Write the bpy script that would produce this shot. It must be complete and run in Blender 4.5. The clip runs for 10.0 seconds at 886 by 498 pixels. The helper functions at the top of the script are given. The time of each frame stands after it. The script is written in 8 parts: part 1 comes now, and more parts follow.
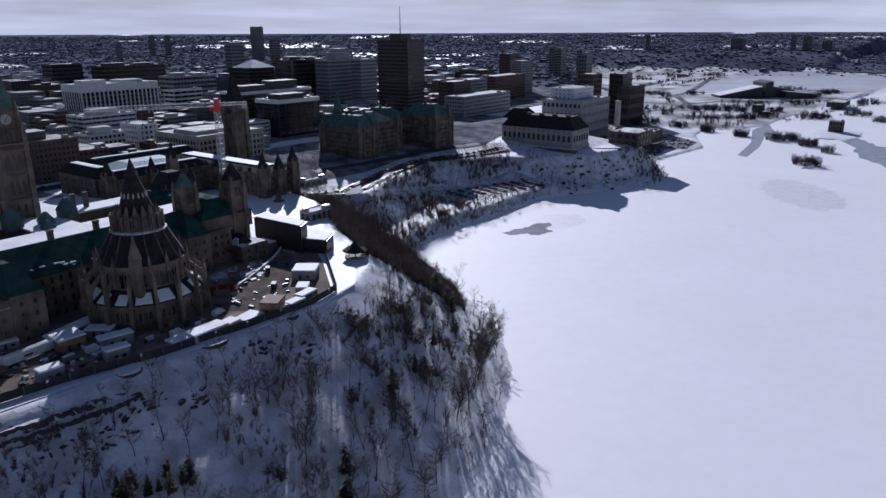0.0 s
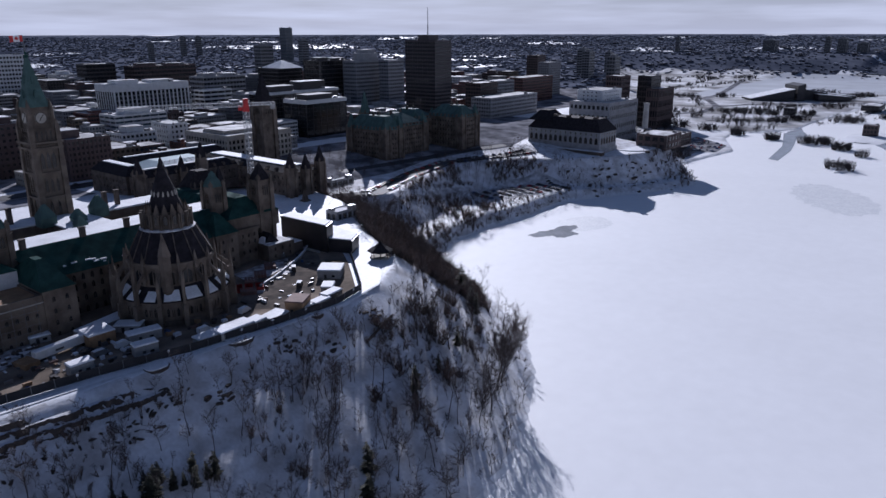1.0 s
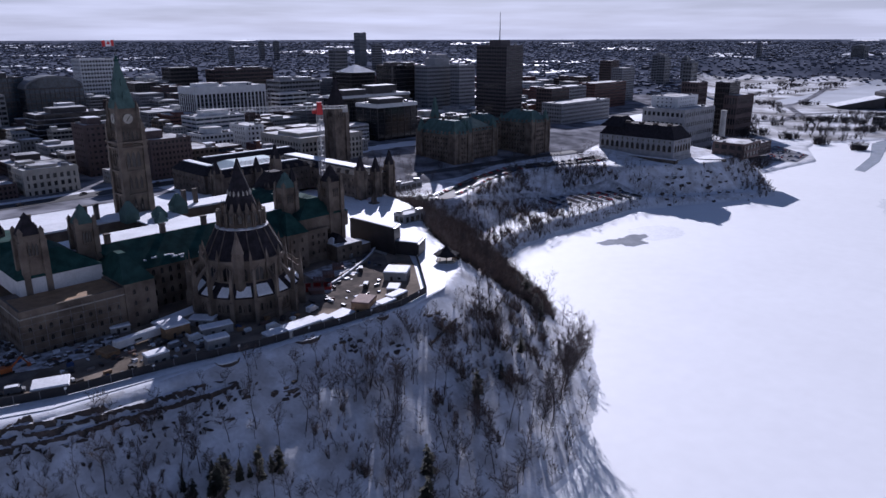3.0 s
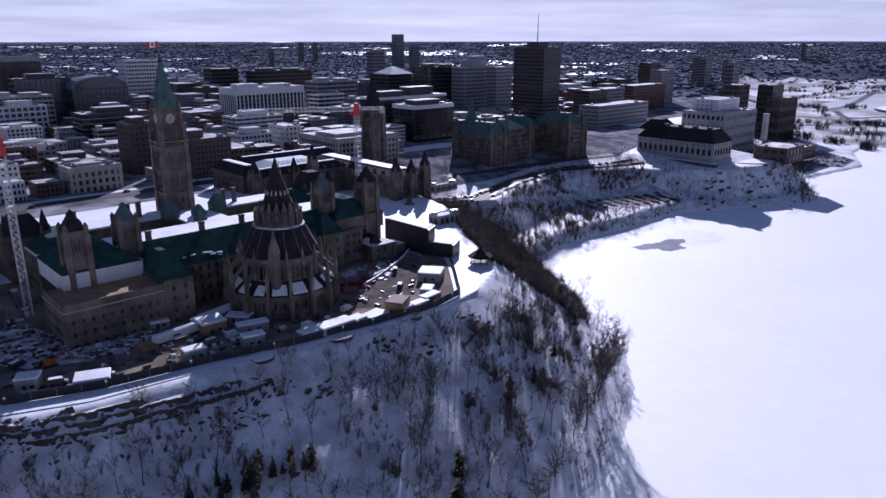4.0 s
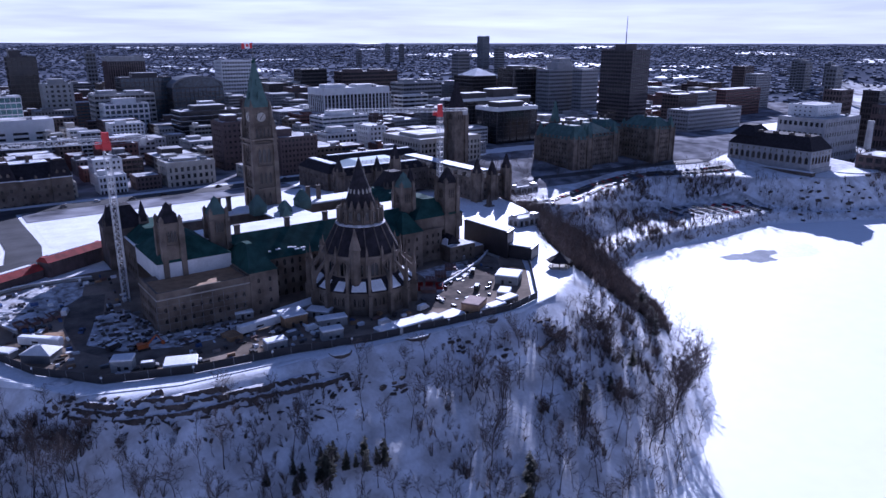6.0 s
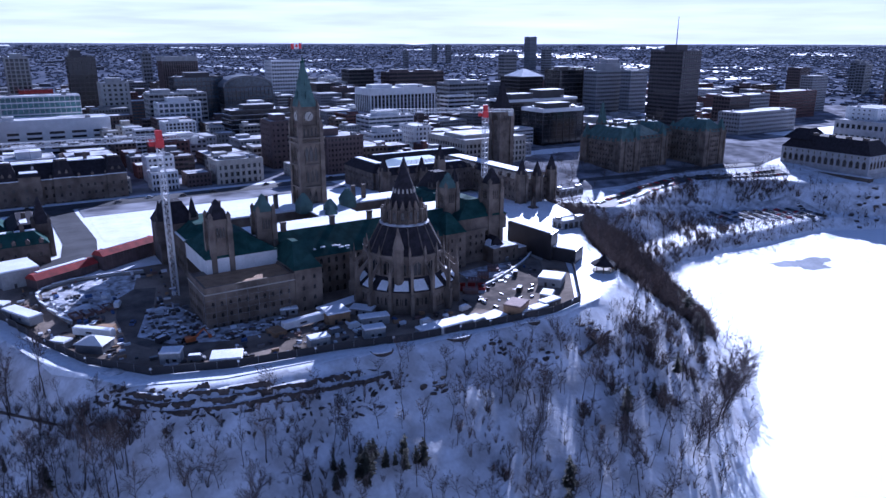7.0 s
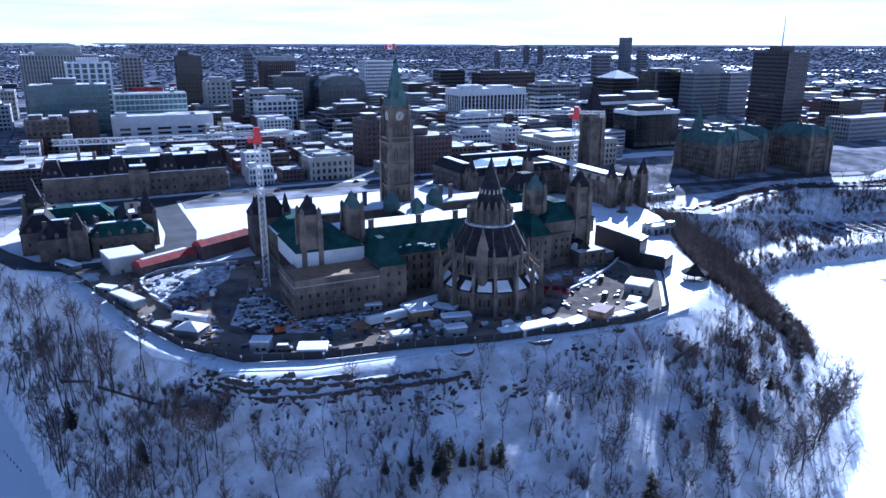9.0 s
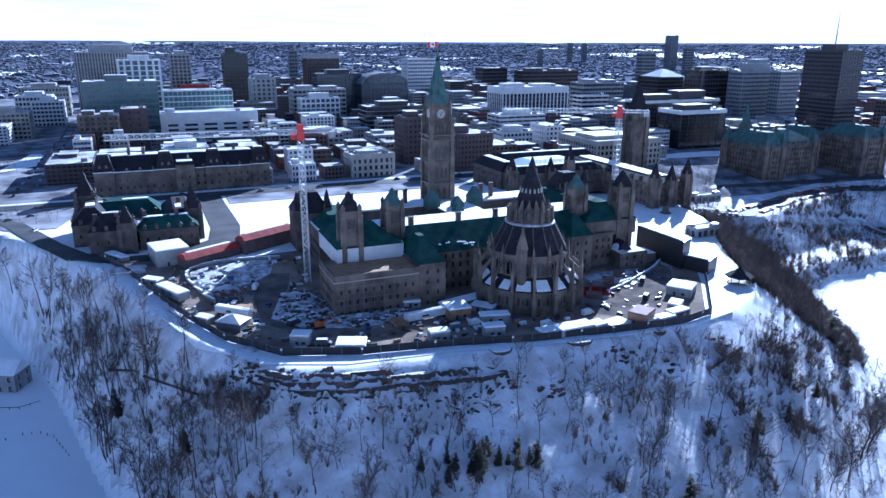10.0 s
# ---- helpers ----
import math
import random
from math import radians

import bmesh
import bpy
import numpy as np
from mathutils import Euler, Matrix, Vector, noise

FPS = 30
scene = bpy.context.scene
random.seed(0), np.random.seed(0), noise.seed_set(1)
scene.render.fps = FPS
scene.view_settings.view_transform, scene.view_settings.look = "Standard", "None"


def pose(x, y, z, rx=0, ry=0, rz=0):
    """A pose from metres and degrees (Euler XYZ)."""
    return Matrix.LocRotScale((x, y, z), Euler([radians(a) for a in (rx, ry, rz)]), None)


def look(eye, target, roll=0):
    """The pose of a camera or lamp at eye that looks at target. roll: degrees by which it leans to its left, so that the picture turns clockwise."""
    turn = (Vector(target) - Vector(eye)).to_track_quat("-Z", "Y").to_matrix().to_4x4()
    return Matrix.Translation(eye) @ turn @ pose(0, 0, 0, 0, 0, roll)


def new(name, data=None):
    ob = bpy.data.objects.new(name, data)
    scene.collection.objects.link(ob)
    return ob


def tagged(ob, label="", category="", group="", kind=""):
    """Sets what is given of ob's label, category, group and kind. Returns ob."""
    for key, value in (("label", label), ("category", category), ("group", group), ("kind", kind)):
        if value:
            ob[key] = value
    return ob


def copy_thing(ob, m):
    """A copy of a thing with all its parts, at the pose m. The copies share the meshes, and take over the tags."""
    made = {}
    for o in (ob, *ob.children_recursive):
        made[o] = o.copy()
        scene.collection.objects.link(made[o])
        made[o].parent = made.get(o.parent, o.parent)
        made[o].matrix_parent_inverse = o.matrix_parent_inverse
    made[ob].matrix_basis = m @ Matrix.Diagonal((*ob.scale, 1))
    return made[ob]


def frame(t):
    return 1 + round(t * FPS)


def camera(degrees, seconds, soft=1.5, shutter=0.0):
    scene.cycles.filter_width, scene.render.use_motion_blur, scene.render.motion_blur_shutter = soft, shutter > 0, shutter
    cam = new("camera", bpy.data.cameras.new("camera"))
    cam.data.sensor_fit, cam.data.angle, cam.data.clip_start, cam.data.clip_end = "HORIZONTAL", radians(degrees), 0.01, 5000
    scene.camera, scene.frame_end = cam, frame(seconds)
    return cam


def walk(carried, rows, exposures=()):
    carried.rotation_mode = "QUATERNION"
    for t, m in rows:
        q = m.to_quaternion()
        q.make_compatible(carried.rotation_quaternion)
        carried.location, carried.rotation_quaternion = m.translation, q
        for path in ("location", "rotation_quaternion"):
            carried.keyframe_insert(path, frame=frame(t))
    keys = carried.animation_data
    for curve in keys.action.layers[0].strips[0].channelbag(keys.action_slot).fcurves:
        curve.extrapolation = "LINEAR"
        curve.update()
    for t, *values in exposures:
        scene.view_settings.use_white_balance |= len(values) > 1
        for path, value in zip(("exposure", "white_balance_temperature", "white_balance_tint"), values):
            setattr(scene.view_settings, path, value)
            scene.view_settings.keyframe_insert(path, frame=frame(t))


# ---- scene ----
cam = camera(64.1, 10.0)
EYE = (-136.0, -336.5, 93.0)  # the drone hovers here and turns
TURNS = [
    (0, -53.73, -17.13, -0.24),
    (0.5, -52.67, -17.07, -0.14),
    (1, -51.63, -17.03, -0.12),
    (1.5, -50.29, -16.95, -0.10),
    (2, -48.92, -16.86, -0.11),
    (2.5, -47.48, -16.74, -0.11),
    (4, -43.16, -16.51, -0.06),
    (4.5, -41.61, -16.45, -0.03),
    (5, -40.02, -16.42, 0.02),
    (5.5, -38.33, -16.40, 0.04),
    (7, -32.93, -16.34, 0.12),
    (7.5, -31.14, -16.33, 0.12),
    (8, -29.34, -16.32, 0.14),
    (8.5, -27.55, -16.31, 0.17),
    (9, -25.80, -16.30, 0.17),
    (9.5, -24.10, -16.31, 0.19),
    (10, -22.49, -16.47, 0.21),
]
walk(cam, [(t, pose(*EYE, 90 + tilt, 0, yaw) @ pose(0, 0, 0, 0, 0, roll)) for t, yaw, tilt, roll in TURNS],
     exposures=[(0, -0.17, 5350, 20), (2.5, 0.02, 5360, 23), (4.5, 0.28, 5120, 33), (5.5, 0.44, 4900, 34), (7, 0.78, 4600, 29), (8.5, 1.06, 4470, 20), (10, 1.34, 4390, 15)])

# ---------- light ----------
SUN_TURN, SUN_HEIGHT = 46.0, 23.5  # degrees from +y towards +x, degrees above the horizon
world = bpy.data.worlds.new("winter_sky")
scene.world = world
world.use_nodes = True
wn, wl = world.node_tree.nodes, world.node_tree.links
wn.clear()
sky = wn.new("ShaderNodeTexSky")
sky.sky_type = "NISHITA"
sky.sun_disc = False
sky.sun_elevation = radians(SUN_HEIGHT)
sky.sun_rotation = radians(SUN_TURN)
sky.altitude, sky.air_density, sky.dust_density, sky.ozone_density = 100, 1.0, 0.3, 4.0
wtc = wn.new("ShaderNodeTexCoord")
wsep = wn.new("ShaderNodeSeparateXYZ")
wl.new(wtc.outputs["Generated"], wsep.inputs["Vector"])
# pale haze towards the horizon
whaze = wn.new("ShaderNodeMapRange")
whaze.inputs["From Min"].default_value, whaze.inputs["From Max"].default_value = 0.0, 0.16
whaze.inputs["To Min"].default_value, whaze.inputs["To Max"].default_value = 1.0, 0.0
wl.new(wsep.outputs["Z"], whaze.inputs["Value"])
wmix0 = wn.new("ShaderNodeMixRGB")
wmix0.inputs[2].default_value = (14.6, 14.5, 15.0, 1)
wl.new(whaze.outputs["Result"], wmix0.inputs[0])
wl.new(sky.outputs["Color"], wmix0.inputs[1])
# thin streaks of cloud low in the sky
wmap = wn.new("ShaderNodeMapping")
wmap.inputs["Scale"].default_value = (3.2, 3.2, 42.0)
wnoise = wn.new("ShaderNodeTexNoise")
wnoise.inputs["Scale"].default_value = 1.6
wnoise.inputs["Detail"].default_value = 7.0
wramp = wn.new("ShaderNodeValToRGB")
wramp.color_ramp.elements[0].position, wramp.color_ramp.elements[1].position = 0.36, 0.74
wlow = wn.new("ShaderNodeMapRange")
wlow.inputs["From Min"].default_value, wlow.inputs["From Max"].default_value = 0.1, 0.3
wlow.inputs["To Min"].default_value, wlow.inputs["To Max"].default_value = 1.0, 0.1
wl.new(wsep.outputs["Z"], wlow.inputs["Value"])
wmul = wn.new("ShaderNodeMath")
wmul.operation = "MULTIPLY"
wmix = wn.new("ShaderNodeMixRGB")
wmix.inputs[2].default_value = (19.5, 19.5, 20.0, 1)
wbg = wn.new("ShaderNodeBackground")
wbg.inputs["Strength"].default_value = 0.036
wout = wn.new("ShaderNodeOutputWorld")
wl.new(wtc.outputs["Generated"], wmap.inputs["Vector"])
wl.new(wmap.outputs["Vector"], wnoise.inputs["Vector"])
wl.new(wnoise.outputs["Fac"], wramp.inputs["Fac"])
wl.new(wramp.outputs["Color"], wmul.inputs[0])
wl.new(wlow.outputs["Result"], wmul.inputs[1])
wl.new(wmul.outputs["Value"], wmix.inputs[0])
wl.new(wmix0.outputs["Color"], wmix.inputs[1])
wl.new(wmix.outputs["Color"], wbg.inputs["Color"])
wl.new(wbg.outputs["Background"], wout.inputs["Surface"])

sun = new("sun", bpy.data.lights.new("sun", "SUN"))
sun.data.energy, sun.data.angle, sun.data.color = 5.0, radians(0.6), (1.0, 0.935, 0.83)
st, se = radians(SUN_TURN), radians(SUN_HEIGHT)
TO_SUN = Vector((math.sin(st) * math.cos(se), math.cos(st) * math.cos(se), math.sin(se)))
sun.matrix_world = look((0, 0, 400), Vector((0, 0, 400)) - TO_SUN)


# ---------- materials ----------
def material(name, color, rough=0.8, metal=0.0, vary=0.25, scale=0.3, fine=3.0, bump=0.15, tint=None, per_piece=0.0, spec=0.4, grain=0.25):
    """A surface with large stains, fine grain and relief, in metres."""
    m = bpy.data.materials.new(name)
    m.use_nodes = True
    n, l = m.node_tree.nodes, m.node_tree.links
    bsdf = n["Principled BSDF"]
    bsdf.inputs["Roughness"].default_value = rough
    bsdf.inputs["Metallic"].default_value = metal
    bsdf.inputs["Specular IOR Level"].default_value = spec
    tc = n.new("ShaderNodeNewGeometry")
    big = n.new("ShaderNodeTexNoise")
    big.inputs["Scale"].default_value, big.inputs["Detail"].default_value = scale, 5.0
    small = n.new("ShaderNodeTexNoise")
    small.inputs["Scale"].default_value, small.inputs["Detail"].default_value = fine, 3.0
    l.new(tc.outputs["Position"], big.inputs["Vector"])
    l.new(tc.outputs["Position"], small.inputs["Vector"])
    ramp = n.new("ShaderNodeValToRGB")
    c = Vector(color)
    lo, hi = c * (1 - vary), c * (1 + vary)
    if tint:
        lo = Vector(tint)
    ramp.color_ramp.elements[0].position, ramp.color_ramp.elements[1].position = 0.35, 0.65
    ramp.color_ramp.elements[0].color = (*[min(v, 0.95) for v in lo], 1)
    ramp.color_ramp.elements[1].color = (*[min(v, 0.95) for v in hi], 1)
    l.new(big.outputs["Fac"], ramp.inputs["Fac"])
    mul = n.new("ShaderNodeMixRGB")
    mul.blend_type = "MULTIPLY"
    mul.inputs[0].default_value = 0.5
    gray = n.new("ShaderNodeMapRange")
    gray.inputs["From Min"].default_value, gray.inputs["From Max"].default_value = 0.3, 0.7
    gray.inputs["To Min"].default_value, gray.inputs["To Max"].default_value = 1 - grain, 1 + 0.4 * grain
    l.new(small.outputs["Fac"], gray.inputs["Value"])
    l.new(ramp.outputs["Color"], mul.inputs[1])
    l.new(gray.outputs["Result"], mul.inputs[2])
    out = mul.outputs["Color"]
    if per_piece:
        info = n.new("ShaderNodeObjectInfo")
        isl = n.new("ShaderNodeNewGeometry")
        add = n.new("ShaderNodeMath")
        add.operation = "ADD"
        l.new(info.outputs["Random"], add.inputs[0])
        l.new(isl.outputs["Random Per Island"], add.inputs[1])
        fr = n.new("ShaderNodeMath")
        fr.operation = "FRACT"
        l.new(add.outputs[0], fr.inputs[0])
        mr = n.new("ShaderNodeMapRange")
        mr.inputs["To Min"].default_value, mr.inputs["To Max"].default_value = 1 - per_piece, 1 + per_piece
        l.new(fr.outputs[0], mr.inputs["Value"])
        m2 = n.new("ShaderNodeMixRGB")
        m2.blend_type = "MULTIPLY"
        m2.inputs[0].default_value = 1.0
        l.new(out, m2.inputs[1])
        l.new(mr.outputs["Result"], m2.inputs[2])
        out = m2.outputs["Color"]
    l.new(out, bsdf.inputs["Base Color"])
    if bump:
        bp = n.new("ShaderNodeBump")
        bp.inputs["Strength"].default_value, bp.inputs["Distance"].default_value = bump, 0.3
        l.new(small.outputs["Fac"], bp.inputs["Height"])
        l.new(bp.outputs["Normal"], bsdf.inputs["Normal"])
    return m


SNOW = material("snow", (0.82, 0.83, 0.86), 0.65, vary=0.06, scale=0.05, fine=0.6, bump=0.3)
BANK_SNOW = material("bank_snow", (0.74, 0.75, 0.79), 0.8, vary=0.1, scale=0.12, fine=0.8, bump=0.5, tint=(0.5, 0.49, 0.5))
# far ground: bluish tones stand in for haze over the suburbs
HAZED_GROUND = material("suburb_ground", (0.125, 0.135, 0.17), 0.9, vary=0.3, scale=0.006, fine=0.03, bump=0.0, tint=(0.07, 0.08, 0.11), spec=0.0)
BAY_ICE = material("bay_ice", (0.5, 0.52, 0.56), 0.6, vary=0.12, scale=0.01, fine=0.05, bump=0.0, grain=0.1)
FIELD = material("snowy_flats", (0.62, 0.63, 0.66), 0.8, vary=0.25, scale=0.012, fine=0.09, bump=0.0, tint=(0.1, 0.095, 0.1), grain=0.4)
WET_YARD = material("wet_yard", (0.17, 0.145, 0.125), 0.95, vary=0.3, scale=0.12, fine=0.8, bump=0.2, tint=(0.09, 0.083, 0.078), spec=0.0)
ICE_SNOW = material("river_snow", (0.9, 0.905, 0.92), 0.7, vary=0.02, scale=0.012, fine=0.12, bump=0.0, grain=0.05)
ROOF_SNOW = material("roof_snow", (0.8, 0.81, 0.84), 0.7, vary=0.1, scale=0.12, fine=1.2, bump=0.2)
CITY_ROOF = material("thin_roof_snow", (0.6, 0.6, 0.62), 0.8, vary=0.15, scale=0.07, fine=0.9, bump=0.2, tint=(0.2, 0.2, 0.205), per_piece=0.25)
DIRTY_SNOW = material("dirty_snow", (0.5, 0.5, 0.52), 0.75, vary=0.45, scale=0.15, fine=1.2, bump=0.4)
ASPHALT = material("asphalt", (0.06, 0.06, 0.065), 0.75, vary=0.3, scale=0.1, fine=2.0, bump=0.1, spec=0.2)
DIRT = material("yard_dirt", (0.22, 0.18, 0.145), 0.95, vary=0.4, scale=0.08, fine=0.9, bump=0.3, spec=0.05)
WET_ICE = material("wet_ice", (0.36, 0.37, 0.39), 0.25, vary=0.12, scale=0.1, fine=0.5, bump=0.05)
SANDSTONE = material("sandstone", (0.15, 0.12, 0.095), 0.9, vary=0.42, scale=0.16, fine=1.8, bump=0.5)
DARK_STONE = material("weathered_sandstone", (0.105, 0.085, 0.072), 0.9, vary=0.35, scale=0.25, fine=1.8, bump=0.5)
LIMESTONE = material("limestone", (0.42, 0.39, 0.34), 0.9, vary=0.15, scale=0.2, fine=1.5, bump=0.3)
GREY_STONE = material("grey_stone", (0.3, 0.3, 0.31), 0.9, vary=0.15, scale=0.2, fine=1.5, bump=0.3)
WHITE_PANEL = material("white_panel", (0.66, 0.66, 0.66), 0.6, vary=0.08, scale=0.2, fine=1.5, bump=0.1)
CONCRETE = material("concrete", (0.34, 0.335, 0.325), 0.85, vary=0.15, scale=0.2, fine=1.5, bump=0.2)
BRICK = material("brown_brick", (0.105, 0.076, 0.072), 0.9, vary=0.2, scale=0.3, fine=3.0, bump=0.3)
RED_BRICK = material("red_brick", (0.16, 0.08, 0.07), 0.9, vary=0.2, scale=0.3, fine=3.0, bump=0.3)
DARK_PANEL = material("dark_panel", (0.045, 0.04, 0.042), 0.45, vary=0.2, scale=0.2, fine=1.5, bump=0.05)
GREY_PANEL = material("grey_panel", (0.16, 0.165, 0.175), 0.5, vary=0.15, scale=0.2, fine=1.5, bump=0.05)
GLASS_DARK = material("dark_glass", (0.02, 0.022, 0.026), 0.12, vary=0.4, scale=0.4, fine=0.5, bump=0.0, per_piece=0.3)
GLASS_BLUE = material("blue_glass", (0.05, 0.07, 0.09), 0.1, vary=0.4, scale=0.4, fine=0.5, bump=0.0, per_piece=0.3)
GLASS_TEAL = material("teal_glass", (0.08, 0.17, 0.17), 0.12, vary=0.3, scale=0.3, fine=0.5, bump=0.0, per_piece=0.2)
COPPER = material("green_copper", (0.08, 0.132, 0.124), 0.8, vary=0.2, scale=0.25, fine=1.5, bump=0.2, spec=0.15)
DARK_COPPER = material("dull_copper", (0.026, 0.068, 0.06), 0.9, vary=0.25, scale=0.25, fine=1.5, bump=0.1, spec=0.08)
SLATE = material("dark_slate", (0.028, 0.025, 0.03), 0.85, vary=0.3, scale=0.5, fine=3.0, bump=0.3, spec=0.15)
RUST = material("rusty_roof", (0.2, 0.12, 0.1), 0.8, vary=0.2)
RED_PAINT = material("red_paint", (0.5, 0.03, 0.03), 0.5, vary=0.15, scale=0.4, fine=2.0, bump=0.05)
RED_COVER = material("red_cover", (0.3, 0.035, 0.03), 0.8, vary=0.3, scale=0.3, fine=2.0, bump=0.2)
ORANGE = material("orange_paint", (0.45, 0.12, 0.03), 0.6, vary=0.2)
CRANE_WHITE = material("crane_white", (0.5, 0.5, 0.5), 0.5, vary=0.12, scale=0.5, fine=2.0, bump=0.05)
STEEL = material("steel", (0.22, 0.22, 0.23), 0.45, metal=0.6, vary=0.2)
BARK = material("bark", (0.07, 0.057, 0.05), 0.95, vary=0.3, scale=0.4, fine=3.0, bump=0.3, per_piece=0.35)
TWIG = material("twigs", (0.085, 0.068, 0.066), 0.95, vary=0.3, scale=0.1, fine=1.0, bump=0.0, per_piece=0.35)
NEEDLE = material("needles", (0.045, 0.044, 0.03), 0.9, vary=0.35, scale=0.5, fine=3.0, bump=0.0, per_piece=0.3)
ROCK = material("cliff_rock", (0.075, 0.06, 0.052), 0.95, vary=0.4, scale=0.3, fine=2.0, bump=0.6)
FENCE = material("fence_mesh", (0.03, 0.03, 0.034), 0.8, vary=0.2)
WOOD = material("plywood", (0.32, 0.2, 0.11), 0.8, vary=0.2)
WHITE_PAINT = material("white_paint", (0.7, 0.7, 0.7), 0.5, vary=0.08)
BLUE_PAINT = material("blue_paint", (0.05, 0.09, 0.22), 0.5, vary=0.15)
BLACK = material("black_rubber", (0.02, 0.02, 0.02), 0.8, vary=0.2)
# blue of the distant air is mixed into this tree colour
HAZED_TREES = material("far_trees", (0.085, 0.098, 0.13), 0.95, vary=0.3, scale=0.01, fine=0.1, bump=0.0, per_piece=0.3, spec=0.0)
# roof snow far off, dulled and blued in its colour as haze would
HAZED_ROOF = material("far_roofs", (0.42, 0.44, 0.5), 0.9, vary=0.3, scale=0.01, fine=0.1, bump=0.0, per_piece=0.4, spec=0.0)
HOUSE_WALL = material("house_walls", (0.13, 0.125, 0.14), 0.9, vary=0.2, scale=0.01, fine=0.2, bump=0.0, per_piece=0.6, spec=0.1)


# ---------- building helpers ----------
def mesh_from(bm, name, mat):
    me = bpy.data.meshes.new(name)
    bm.normal_update()
    bm.to_mesh(me)
    bm.free()
    for mm in (mat if isinstance(mat, (list, tuple)) else [mat]):
        me.materials.append(mm)
    return me


def part(name, bm, mat, parent=None, label=""):
    me = bm if isinstance(bm, bpy.types.Mesh) else mesh_from(bm, name, mat)
    ob = new(name, me)
    if parent is not None:
        ob.parent = parent
    if label:
        tagged(ob, label)
    return ob


def thing(name, label, category, group="", kind="", at=(0, 0, 0)):
    ob = new(name)
    ob.location = at
    ob.empty_display_size = 1
    return tagged(ob, label, category, group, kind)


def add_box(bm, x0, y0, z0, x1, y1, z1, mi=0, taper=0.0):
    cx, cy = (x0 + x1) / 2, (y0 + y1) / 2
    k = 1 - taper
    v = [bm.verts.new(p) for p in ((x0, y0, z0), (x1, y0, z0), (x1, y1, z0), (x0, y1, z0))]
    v += [bm.verts.new((cx + (px - cx) * k, cy + (py - cy) * k, z1)) for px, py in ((x0, y0), (x1, y0), (x1, y1), (x0, y1))]
    fs = [(3, 2, 1, 0), (4, 5, 6, 7), (0, 1, 5, 4), (1, 2, 6, 5), (2, 3, 7, 6), (3, 0, 4, 7)]
    for f in fs:
        bm.faces.new([v[i] for i in f]).material_index = mi


def add_prism(bm, poly, z0, z1, mi=0):
    a = [bm.verts.new((x, y, z0)) for x, y in poly]
    b = [bm.verts.new((x, y, z1)) for x, y in poly]
    n = len(poly)
    for i in range(n):
        j = (i + 1) % n
        bm.faces.new((a[i], a[j], b[j], b[i])).material_index = mi
    bm.faces.new(list(reversed(a))).material_index = mi
    bm.faces.new(b).material_index = mi


def add_rings(bm, rings, seg, cx=0, cy=0, mi=0, turn=0.0, cap=True):
    """A solid of revolution: rings of (radius, z)."""
    loops = []
    for r, z in rings:
        if r < 1e-4:
            loops.append([bm.verts.new((cx, cy, z))])
        else:
            loops.append([bm.verts.new((cx + r * math.cos(turn + 2 * math.pi * i / seg), cy + r * math.sin(turn + 2 * math.pi * i / seg), z)) for i in range(seg)])
    for a, b in zip(loops, loops[1:]):
        for i in range(seg):
            j = (i + 1) % seg
            if len(a) == 1 and len(b) == 1:
                continue
            if len(b) == 1:
                bm.faces.new((a[i], a[j], b[0])).material_index = mi
            elif len(a) == 1:
                bm.faces.new((a[0], b[j], b[i])).material_index = mi
            else:
                bm.faces.new((a[i], a[j], b[j], b[i])).material_index = mi
    if cap and len(loops[0]) > 1:
        bm.faces.new(list(reversed(loops[0]))).material_index = mi
    if cap and len(loops[-1]) > 1:
        bm.faces.new(loops[-1]).material_index = mi


def add_hip(bm, x0, y0, z0, x1, y1, z1, inx, iny, mi=0):
    """A hipped or mansard roof: base rectangle, top rectangle inset by inx and iny."""
    b = [bm.verts.new(p) for p in ((x0, y0, z0), (x1, y0, z0), (x1, y1, z0), (x0, y1, z0))]
    t = [bm.verts.new(p) for p in ((x0 + inx, y0 + iny, z1), (x1 - inx, y0 + iny, z1), (x1 - inx, y1 - iny, z1), (x0 + inx, y1 - iny, z1))]
    for i in range(4):
        j = (i + 1) % 4
        bm.faces.new((b[i], b[j], t[j], t[i])).material_index = mi
    bm.faces.new(list(reversed(b))).material_index = mi
    bm.faces.new(t).material_index = mi


def add_tube(bm, p, q, r0, r1, seg=4, mi=0):
    p, q = Vector(p), Vector(q)
    d = (q - p)
    if d.length < 1e-6:
        return
    a = d.orthogonal().normalized()
    b = d.normalized().cross(a)
    lo = [bm.verts.new(p + (a * math.cos(2 * math.pi * i / seg) + b * math.sin(2 * math.pi * i / seg)) * r0) for i in range(seg)]
    hi = [bm.verts.new(q + (a * math.cos(2 * math.pi * i / seg) + b * math.sin(2 * math.pi * i / seg)) * r1) for i in range(seg)]
    for i in range(seg):
        j = (i + 1) % seg
        bm.faces.new((lo[i], lo[j], hi[j], hi[i])).material_index = mi
    bm.faces.new(list(reversed(lo))).material_index = mi
    bm.faces.new(hi).material_index = mi


def smooth(e0, e1, v):
    s = np.clip((v - e0) / (e1 - e0), 0, 1)
    return s * s * (3 - 2 * s)


